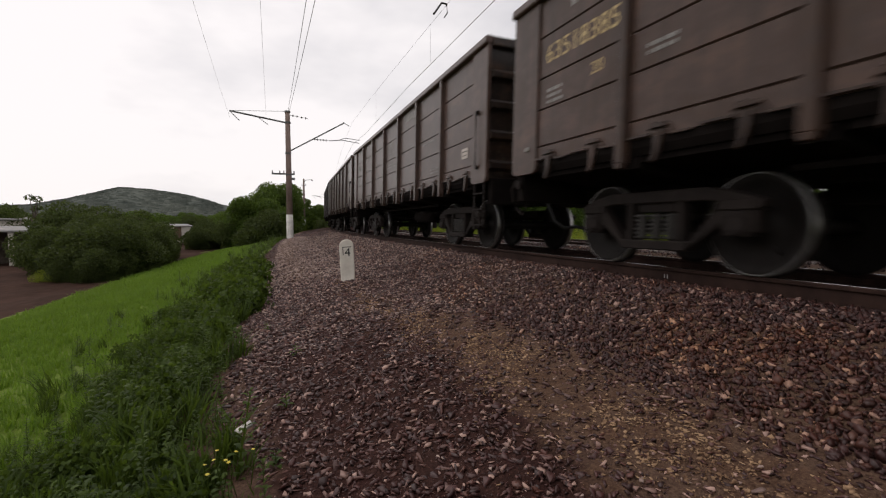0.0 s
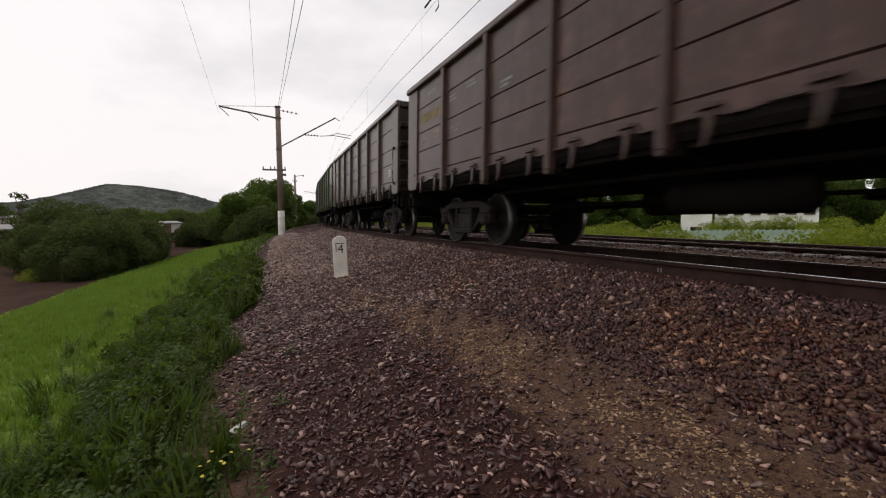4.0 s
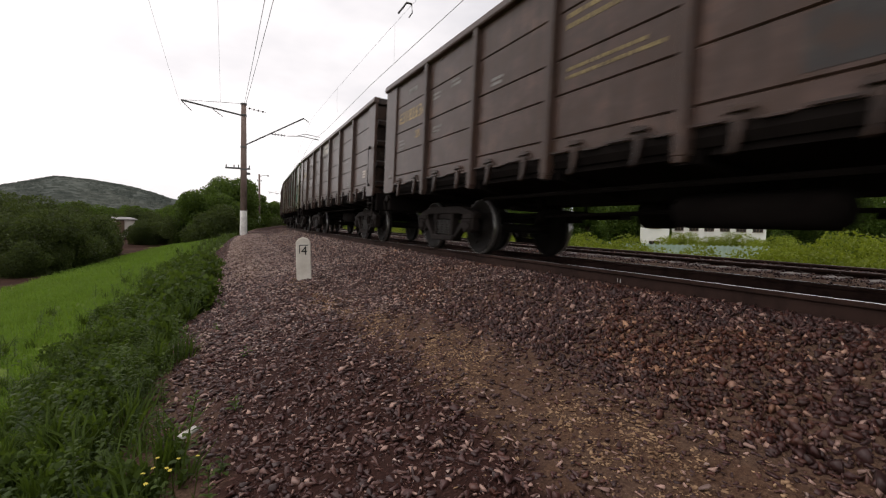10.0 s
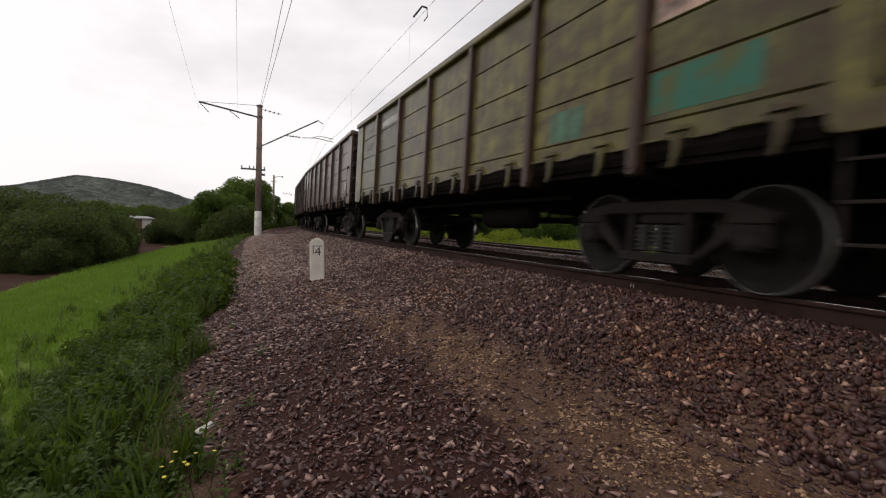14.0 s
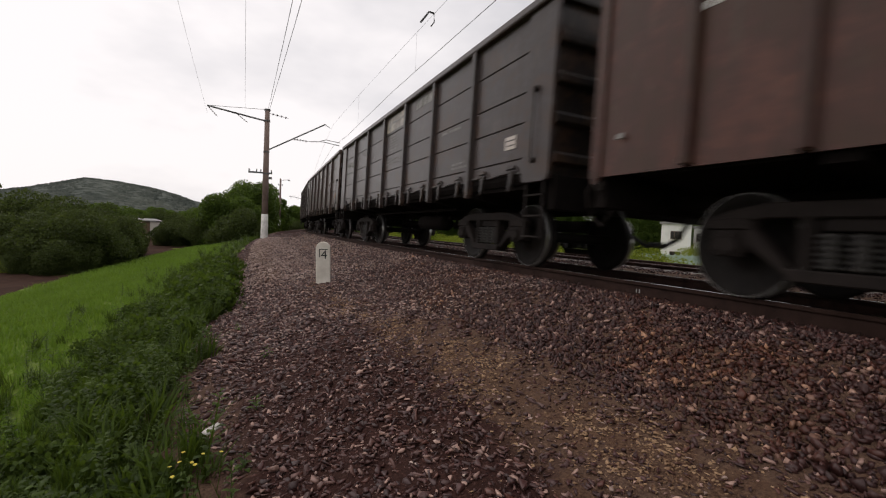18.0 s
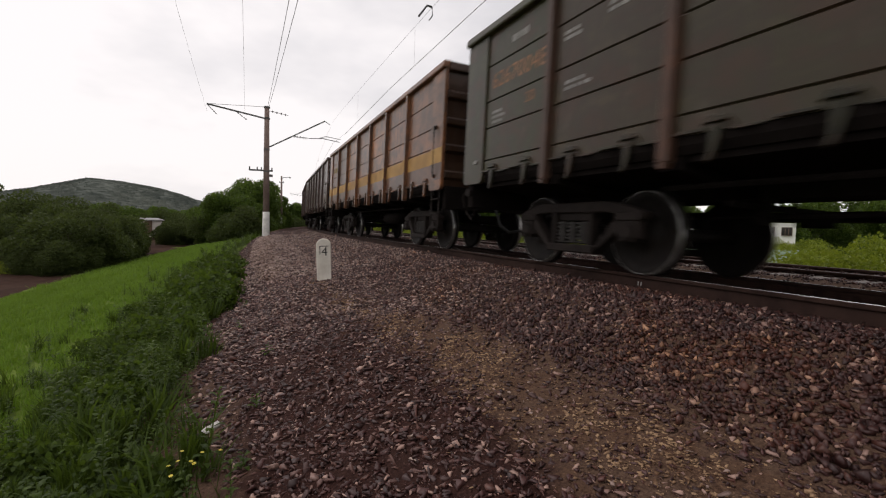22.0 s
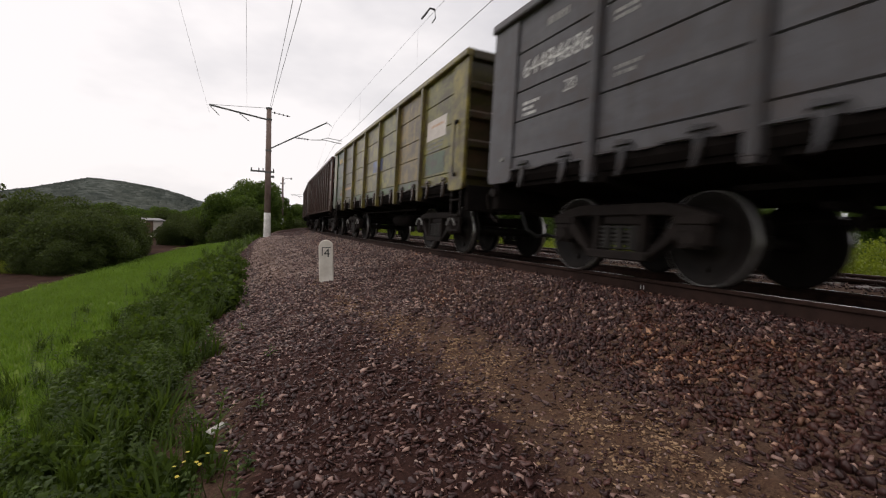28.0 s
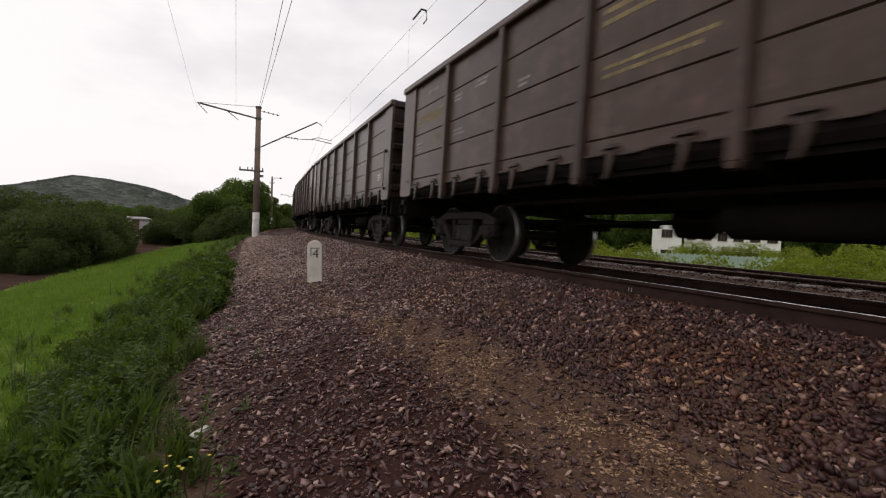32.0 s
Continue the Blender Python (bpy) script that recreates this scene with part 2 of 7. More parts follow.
PAINT = mat_paint()
WORN_PATCH = mat_patch()
# near-black base colour, set to how dark the wagons' underside appears
BLACK = mat_simple("underframe_near_black", (0.0060, 0.0046, 0.0043), (0.0125, 0.0098, 0.0090), 6.0, rough=0.95, spec=0.05)
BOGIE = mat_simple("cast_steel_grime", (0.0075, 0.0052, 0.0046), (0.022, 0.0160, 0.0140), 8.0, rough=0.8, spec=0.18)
SPRING = mat_simple("worn_spring_steel", (0.010, 0.008, 0.007), (0.030, 0.025, 0.022), 8.0, rough=0.6)
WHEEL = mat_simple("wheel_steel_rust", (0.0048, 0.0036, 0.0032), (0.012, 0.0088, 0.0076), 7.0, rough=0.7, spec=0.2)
TREAD = mat_simple("worn_tread_steel", (0.18, 0.175, 0.17), (0.38, 0.37, 0.36), 20.0, rough=0.30, metal=0.85, bump=0.05)
RUBBER = mat_simple("hose_rubber", (0.008, 0.008, 0.008), (0.02, 0.02, 0.02), 20.0, rough=0.7, bump=0.05)
WHITE_MARK = mat_simple("chalky_white_marking", (0.42, 0.41, 0.40), (0.66, 0.65, 0.63), 14.0, rough=0.8, bump=0.05)
FADED_MARK = mat_simple("faded_white_marking", (0.17, 0.165, 0.16), (0.36, 0.35, 0.335), 18.0, rough=0.8, bump=0.05)
FADED_YELLOW = mat_simple("worn_yellow_marking", (0.15, 0.115, 0.05), (0.34, 0.26, 0.12), 18.0, rough=0.8, bump=0.05)
YELLOW_MARK = mat_simple("faded_yellow_marking", (0.42, 0.30, 0.14), (0.60, 0.46, 0.25), 14.0, rough=0.8, bump=0.05)
RUST_MARK = mat_simple("rusty_orange_marking", (0.22, 0.10, 0.055), (0.40, 0.22, 0.13), 14.0, rough=0.8, bump=0.05)
STRIPE_YELLOW = mat_simple("grubby_yellow_stripe", (0.25, 0.13, 0.034), (0.48, 0.28, 0.08), 2.5, rough=0.6, bump=0.05)
RED_MARK = mat_simple("red_marking", (0.30, 0.03, 0.03), (0.42, 0.05, 0.045), 9.0, rough=0.7, bump=0.05)
PLATE = mat_simple("route_card", (0.50, 0.44, 0.40), (0.70, 0.64, 0.60), 10.0, rough=0.7, bump=0.05)
ORANGE_CARD = mat_simple("orange_route_card", (0.46, 0.27, 0.16), (0.60, 0.38, 0.24), 10.0, rough=0.7, bump=0.05)
SLEEPER = mat_simple("sleeper_concrete", (0.10, 0.086, 0.076), (0.23, 0.20, 0.18), 7.0, rough=0.92, bump=0.4)
POLE_GREY = mat_simple("pole_concrete", (0.105, 0.070, 0.060), (0.20, 0.145, 0.125), 3.0, rough=0.9, bump=0.2)
WHITEWASH = mat_simple("flaking_whitewash", (0.42, 0.41, 0.39), (0.72, 0.70, 0.66), 8.0, rough=0.9, bump=0.3)
POST_WHITE = mat_simple("whitewashed_post", (0.50, 0.46, 0.40), (0.74, 0.70, 0.63), 6.0, rough=0.9, bump=0.25)
POST_BLACK = mat_simple("black_lettering", (0.012, 0.012, 0.012), (0.03, 0.03, 0.03), 12.0, rough=0.7, bump=0.05)
STEEL = mat_simple("galvanised_steel", (0.05, 0.05, 0.05), (0.12, 0.12, 0.12), 9.0, rough=0.6, metal=0.4)
WIRE = mat_simple("dark_wire", (0.02, 0.02, 0.02), (0.05, 0.045, 0.045), 9.0, rough=0.6, metal=0.5, bump=0.0)
PORCELAIN = mat_simple("insulator_glaze", (0.025, 0.02, 0.02), (0.07, 0.06, 0.06), 9.0, rough=0.25, bump=0.0)
RAIL_SIDE = mat_simple("rusty_rail_side", (0.018, 0.0088, 0.0068), (0.044, 0.0235, 0.018), 9.0, rough=0.9, bump=0.3, spec=0.2)
RAIL_DULL = mat_simple("dull_rail_head", (0.05, 0.045, 0.04), (0.10, 0.09, 0.085), 20.0, rough=0.5, metal=0.3, bump=0.03)
RAIL_TOP = mat_simple("polished_rail_head", (0.22, 0.22, 0.22), (0.36, 0.36, 0.355), 30.0, rough=0.22, metal=1.0, bump=0.03)
STONE = mat_stone("crushed_stone", 0.63, 1.20)
STONE_SLOPE = mat_stone("mauve_slope_stone", 0.48, 1.0, 0.40, 0.80)
TAN_GRIT = mat_simple("tan_grit", (0.100, 0.047, 0.024), (0.42, 0.275, 0.160), 40.0, rough=0.9, bump=0.0)
STONE_ONE = mat_stone_single()
PALE_CHIP = mat_simple("pale_split_stone", (0.17, 0.105, 0.088), (0.46, 0.35, 0.30), 9.0, rough=0.7, bump=0.1)
BED = mat_bed()
GROUND = mat_ground()
EARTH = mat_simple("bare_earth", (0.028, 0.015, 0.011), (0.060, 0.033, 0.024), 2.2, rough=0.95, bump=0.5, dist=0.04, spec=0.05)
LEAF_WEED = mat_leaf("weed_leaf", (0.021, 0.039, 0.008), (0.088, 0.134, 0.022))
LEAF_LAWN = mat_leaf("meadow_blade", (0.092, 0.160, 0.019), (0.156, 0.250, 0.034))
LEAF_TREE = mat_leaf("tree_leaf", (0.030, 0.053, 0.010), (0.094, 0.146, 0.026))
LEAF_BRIGHT = mat_leaf("shrub_leaf", (0.100, 0.132, 0.014), (0.215, 0.262, 0.032))
LEAF_DARK = mat_leaf("thicket_leaf", (0.026, 0.038, 0.012), (0.070, 0.094, 0.027))
BARK = mat_simple("bark", (0.05, 0.038, 0.03), (0.12, 0.095, 0.075), 7.0, rough=0.95, bump=0.6, dist=0.03)
FLOWER = mat_simple("yellow_petal", (0.60, 0.50, 0.06), (0.75, 0.64, 0.14), 12.0, rough=0.6, bump=0.0)
WHITE_STONE = mat_simple("pale_limestone", (0.42, 0.40, 0.36), (0.62, 0.60, 0.55), 18.0, rough=0.9, bump=0.4)
PLASTER = mat_simple("white_plaster", (0.62, 0.61, 0.59), (0.80, 0.79, 0.77), 0.8, rough=0.9, bump=0.1)
WINDOW_DARK = mat_simple("window_glass_dark", (0.015, 0.013, 0.012), (0.04, 0.036, 0.034), 1.0, rough=0.12, bump=0.0, spec=0.6)
WINDOW_FRAME = mat_simple("brown_window_frame", (0.07, 0.04, 0.025), (0.14, 0.085, 0.055), 4.0, rough=0.6, bump=0.1)
ROOF_GREY = mat_simple("grey_roof", (0.16, 0.155, 0.15), (0.28, 0.27, 0.265), 1.5, rough=0.8)
FENCE_GREEN = mat_simple("pale_green_fence_paint", (0.22, 0.30, 0.25), (0.38, 0.46, 0.40), 3.0, rough=0.8)
SHED_WALL = mat_simple("shed_whitewash", (0.42, 0.38, 0.34), (0.62, 0.58, 0.54), 1.5, rough=0.9)
# distance haze is mixed into the base colours of hill and ridge
HILL_WOOD = mat_simple("haze_greyed_hillside", (0.050, 0.060, 0.054), (0.112, 0.122, 0.104), 0.05, rough=1.0, bump=0.0, spec=0.05, detail=9.0)
HILL_FAR = mat_simple("haze_tinted_ridge", (0.16, 0.20, 0.25), (0.22, 0.26, 0.31), 0.01, rough=1.0, bump=0.0, spec=0.0)

# ---------------------------------------------------------------- mesh tools


class Build:
    """Collects vertices and faces for one mesh."""

    def __init__(self):
        self.v, self.f = [], []

    def add(self, verts, faces):
        k = len(self.v)
        self.v += [tuple(p) for p in verts]
        self.f += [tuple(i + k for i in f) for f in faces]
        return self

    def box(self, x0, x1, y0, y1, z0, z1, m=None):
        vs = [Vector((x, y, z)) for z in (z0, z1) for y in (y0, y1) for x in (x0, x1)]
        if m is not None:
            vs = [m @ p for p in vs]
        return self.add(vs, [(0, 2, 3, 1), (4, 5, 7, 6), (0, 1, 5, 4), (2, 6, 7, 3), (0, 4, 6, 2), (1, 3, 7, 5)])

    def beam(self, a, b, w, h, up=(0, 0, 1)):
        """A bar of width w and height h from a to b."""
        a, b = Vector(a), Vector(b)
        d = (b - a).normalized()
        side = d.cross(Vector(up))
        side = side.normalized() if side.length > 1e-4 else Vector((1, 0, 0))
        top = side.cross(d)
        vs = [p + side * sx * w / 2 + top * sz * h / 2 for p in (a, b) for sx, sz in ((-1, -1), (1, -1), (1, 1), (-1, 1))]
        return self.add(vs, [(0, 1, 2, 3), (7, 6, 5, 4), (0, 4, 5, 1), (1, 5, 6, 2), (2, 6, 7, 3), (3, 7, 4, 0)])

    def prism(self, profile, axis, lo, hi):
        """A closed outline in the two other axes, drawn out along an axis from lo to hi."""
        n, out = len(profile), []
        for e in (lo, hi):
            for p, q in profile:
                out.append({"x": (e, p, q), "y": (p, e, q), "z": (p, q, e)}[axis])
        faces = [(i, (i + 1) % n, n + (i + 1) % n, n + i) for i in range(n)]
        return self.add(out, faces + [tuple(range(n - 1, -1, -1)), tuple(range(n, 2 * n))])

    def tube(self, points, r, n=8, r2=None, cap=True):
        """A round rod through the points."""
        pts = [Vector(p) for p in points]
        k, rings = len(self.v), len(pts)
        for i, p in enumerate(pts):
            d = (pts[min(i + 1, rings - 1)] - pts[max(i - 1, 0)]).normalized()
            s = d.cross(Vector((0, 0, 1)))
            s = s.normalized() if s.length > 1e-3 else Vector((1, 0, 0))
            u = s.cross(d)
            rad = r if r2 is None else r + (r2 - r) * i / (rings - 1)
            for j in range(n):
                a = 2 * math.pi * j / n
                self.v.append(tuple(p + s * math.cos(a) * rad + u * math.sin(a) * rad))
        for i in range(rings - 1):
            for j in range(n):
                q = (j + 1) % n
                self.f.append((k + i * n + j, k + i * n + q, k + (i + 1) * n + q, k + (i + 1) * n + j))
        if cap:
            self.f.append(tuple(k + j for j in range(n - 1, -1, -1)))
            self.f.append(tuple(k + (rings - 1) * n + j for j in range(n)))
        return self

    def lathe(self, profile, axis="x", n=28, at=(0, 0, 0)):
        """Rings of (along, radius) round an axis."""
        k, at = len(self.v), Vector(at)
        for e, r in profile:
            for j in range(n):
                c, s = math.cos(2 * math.pi * j / n) * r, math.sin(2 * math.pi * j / n) * r
                self.v.append(tuple(at + Vector({"x": (e, c, s), "y": (s, e, c), "z": (c, s, e)}[axis])))
        for i in range(len(profile) - 1):
            for j in range(n):
                q = (j + 1) % n
                self.f.append((k + i * n + j, k + i * n + q, k + (i + 1) * n + q, k + (i + 1) * n + j))
        return self

    def mesh(self, name, material, smooth=False, bevel=0.0):
        me = bpy.data.meshes.new(name)
        me.from_pydata(self.v, [], self.f)
        bm = bmesh.new()
        bm.from_mesh(me)
        bmesh.ops.recalc_face_normals(bm, faces=bm.faces)
        if bevel:
            edges = [e for e in bm.edges if len(e.link_faces) == 2 and e.calc_face_angle(0) > 0.6]
            bmesh.ops.bevel(bm, geom=edges, offset=bevel, segments=1, affect="EDGES", clamp_overlap=True)
        bm.to_mesh(me)
        bm.free()
        if smooth:
            me.polygons.foreach_set("use_smooth", [True] * len(me.polygons))
        if material:
            me.materials.append(material)
        return me


def mesh_from_arrays(name, verts, faces, material, smooth=False):
    """A mesh from numpy arrays; faces all with the same number of corners."""
    me = bpy.data.meshes.new(name)
    n = faces.shape[1]
    me.vertices.add(len(verts))
    me.vertices.foreach_set("co", np.asarray(verts, np.float32).ravel())
    me.loops.add(faces.size)
    me.loops.foreach_set("vertex_index", np.asarray(faces, np.int32).ravel())
    me.polygons.add(len(faces))
    me.polygons.foreach_set("loop_start", np.arange(0, faces.size, n, dtype=np.int32))
    if smooth:
        me.polygons.foreach_set("use_smooth", np.ones(len(faces), bool))
    me.update(calc_edges=True)
    me.materials.append(material)
    return me


def part(name, mesh, parent, label="", at=None, kind=""):
    ob = new(name, mesh)
    ob.parent = parent
    if at is not None:
        ob.matrix_basis = at
    return tagged(ob, label=label, kind=kind)


def scatter(verts, faces, places, turns, sizes, squash=None):
    """Copies of a small shape at many places: arrays of all their vertices and faces. turns: n x 3 x 3."""
    v = np.einsum("nab,kb->nka", turns, verts) * sizes[:, None, None] + places[:, None, :]
    f = faces[None] + (np.arange(len(places)) * len(verts))[:, None, None]
    return v.reshape(-1, 3), f.reshape(-1, faces.shape[1])


def z_turns(angles, lean=None):
    c, s, o, e = np.cos(angles), np.sin(angles), np.zeros_like(angles), np.ones_like(angles)
    m = np.stack([np.stack([c, -s, o], -1), np.stack([s, c, o], -1), np.stack([o, o, e], -1)], 1)
    if lean is not None:
        c, s = np.cos(lean), np.sin(lean)
        m = m @ np.stack([np.stack([e, o, o], -1), np.stack([o, c, -s], -1), np.stack([o, s, c], -1)], 1)
    return m


def any_turns(rng, n):
    q = rng.normal(size=(n, 4))
    w, x, y, z = (q / np.linalg.norm(q, axis=1, keepdims=True)).T
    return np.stack([np.stack([1 - 2 * (y * y + z * z), 2 * (x * y - z * w), 2 * (x * z + y * w)], -1),
                     np.stack([2 * (x * y + z * w), 1 - 2 * (x * x + z * z), 2 * (y * z - x * w)], -1),
                     np.stack([2 * (x * z - y * w), 2 * (y * z + x * w), 1 - 2 * (x * x + y * y)], -1)], 1)


# ---------------------------------------------------------------- the plan: a line of track on a curve
TRACK_X, RADIUS, CANT = 5.104, 359.0, 1.42   # axis right of the origin, metres; lean in degrees
CURVE_FROM, CURVE_TO = -40.0, 75.0


def heading(s):
    return np.clip(s, CURVE_FROM, CURVE_TO) / RADIUS


def on_track(s, l=0.0):
    """World x, y of a place s metres along the line and l metres to its left."""
    s = np.asarray(s, float)
    a = heading(s)
    over = s - np.clip(s, CURVE_FROM, CURVE_TO)
    x = TRACK_X + RADIUS * (1 - np.cos(a)) + over * np.sin(a) - l * np.cos(a)
    y = RADIUS * np.sin(a) + over * np.cos(a) + l * np.sin(a)
    return x, y


def track_pose(s, l=0.0, z=0.0, cant=0.0):
    x, y = on_track(s, l)
    return pose(float(x), float(y), z, 0, cant, -math.degrees(float(heading(s))))


BED_L = [-9.2, -7.2, -6.4, -5.9, -2.6, -2.1, -1.5, 1.45, 1.72, 2.4, 2.9, 3.4, 4.1, 4.6, 5.2, 5.7]
BED_Z = [-1.35, -0.62, -0.30, -0.125, -0.125, -0.26, -0.20, -0.125, -0.18, -0.36, -0.46, -0.52, -0.61, -0.75, -0.92, -1.08]
GROUND_L = [-400, -60, -22, -13, -9, -6, 4.4, 5.2, 5.7, 6.2, 11.9, 13.2, 30, 80, 400]
GROUND_Z = [-4.0, -2.8, -2.6, -2.2, -1.3, -1.0, -1.06, -1.03, -1.10, -1.18, -2.25, -2.42, -2.5, -3.0, -4.5]


def bed_height(s, l):
    rise = 0.20 * np.clip((s - 14) / 12, 0, 1) * np.exp(-((l - 4.0) / 1.0) ** 2)
    heap = 0.085 * np.exp(-((s - 8.0) / 1.3) ** 2 - ((l - 3.65) / 0.7) ** 2)   # stones banked round the marker post
    return np.interp(l, BED_L, BED_Z) + rise + heap


def ground_height(s, l):
    return np.interp(l, GROUND_L, GROUND_Z) + 0.20 * np.clip((s - 14) / 12, 0, 1) * np.exp(-((l - 4.6) / 1.2) ** 2)


def gravel_edge(s):
    """How far left of the axis the stones reach before the weeds begin."""
    return 5.16 + 0.12 * np.sin(s * 2.1) + 0.07 * np.sin(s * 5.3 + 1) + 0.27 * np.exp(-((s - 5.2) / 1.8) ** 2) - 0.12 * np.exp(-((s - 2.3) / 0.5) ** 2)


def wave(x, y, k=1.0):
    return (np.sin(1.9 * k * x + 1.3) * np.cos(2.3 * k * y + 0.4) + 0.6 * np.sin(4.1 * k * x - 2.0 * k * y) + 0.4 * np.cos(6.7 * k * y + 3.0 * k * x)) / 2

# ---------------------------------------------------------------- ground, ballast and rails


def make_ground():
    s = np.unique(np.concatenate([np.linspace(-3000, -60, 10), np.linspace(-60, 0, 25), np.linspace(0, 60, 90), np.linspace(60, 160, 40), np.linspace(160, 3000, 14)]))
    l = np.unique(np.concatenate([np.linspace(-3000, -100, 10), np.linspace(-100, -9, 30), np.linspace(-9, 4, 8), np.linspace(4, 16, 60), np.linspace(16, 100, 36), np.linspace(100, 3000, 12)]))
    S, L = np.meshgrid(s, l, indexing="ij")
    X, Y = on_track(S, L)
    Z = ground_height(S, L) + 0.05 * wave(X, Y, 0.5) * (np.abs(L) > 5) + np.where(np.abs(L) > 14, 0.15 * wave(X, Y, 0.12), 0)
    n, k = len(s), len(l)
    i = (np.arange(n - 1)[:, None] * k + np.arange(k - 1)[None]).ravel()
    f = np.stack([i, i + 1, i + k + 1, i + k], 1)
    me = mesh_from_arrays("ground", np.stack([X, Y, Z], -1).reshape(-1, 3), f[:, ::-1], GROUND, True)
    return tagged(new("ground", me), "grassy meadow soil with bare patches beside the embankment", "ground", kind="structure")


def make_bed():
    s = np.concatenate([np.linspace(-60, -4, 40), np.linspace(-3.8, 16, 150), np.linspace(16.4, 60, 90), np.linspace(61, 200, 60)])
    l = np.concatenate([np.linspace(-9.2, -2, 26), np.linspace(-1.9, 1.3, 10), np.linspace(1.4, 5.7, 56)])
    S, L = np.meshgrid(s, l, indexing="ij")
    X, Y = on_track(S, L)
    rough = 0.018 * wave(X, Y, 2.2) + 0.012 * wave(X + 3, Y - 1, 5.3)
    Z = bed_height(S, L) + rough * (L > 1.4)
    n, k = len(s), len(l)
    i = (np.arange(n - 1)[:, None] * k + np.arange(k - 1)[None]).ravel()
    f = np.stack([i, i + 1, i + k + 1, i + k], 1)
    me = mesh_from_arrays("ballast_bed", np.stack([X, Y, Z], -1).reshape(-1, 3), f[:, ::-1], BED, True)
    return tagged(new("ballast_bed", me), "railway embankment top of mauve-brown grit and crushed stone", "track bed", kind="structure")


def stone_shapes(rng, count, chunky=False):
    """Angular broken stones: hulls of a few scattered corners."""
    shapes = []
    for _ in range(count):
        # a split flake: a jagged outline, drawn thin and broken off slantwise
        n = int(rng.integers(4, 6))
        an = np.sort(rng.uniform(0, 6.28, n) * 0.35 + np.arange(n) * 6.28 / n)
        wide, thick = (rng.uniform(0.50, 0.92), rng.uniform(0.22, 0.52)) if chunky else (rng.uniform(0.42, 0.88), rng.uniform(0.08, 0.24))
        r = rng.uniform(0.70, 1.25, n)
        low = np.stack([np.cos(an) * r, np.sin(an) * r * wide, np.full(n, -thick)], -1)
        shrink, tip, way = rng.uniform(0.62, 1.0), rng.uniform(0.0, 0.7), rng.uniform(0, 6.28)
        high = low * (shrink, shrink, 0) + (rng.normal(0, 0.10), rng.normal(0, 0.08) * wide, 0)
        high[:, 2] = thick * (0.8 + tip * (np.cos(an - way)))
        d = np.concatenate([low, high])
        bm = bmesh.new()
        for p in d:
            bm.verts.new(p)
        out = bmesh.ops.convex_hull(bm, input=bm.verts)
        loose = [v for v in bm.verts if not v.link_faces]
        bmesh.ops.delete(bm, geom=loose, context="VERTS")
        bmesh.ops.recalc_face_normals(bm, faces=bm.faces)
        bm.verts.index_update()
        shapes.append((np.array([v.co[:] for v in bm.verts]), np.array([[v.index for v in f.verts] for f in bm.faces])))
        bm.free()
    return shapes


def strip_line(s):
    """Where the trodden sandy strip runs, metres left of the axis."""
    return 3.14 + 0.085 * s + 0.08 * np.sin(s * 1.3)


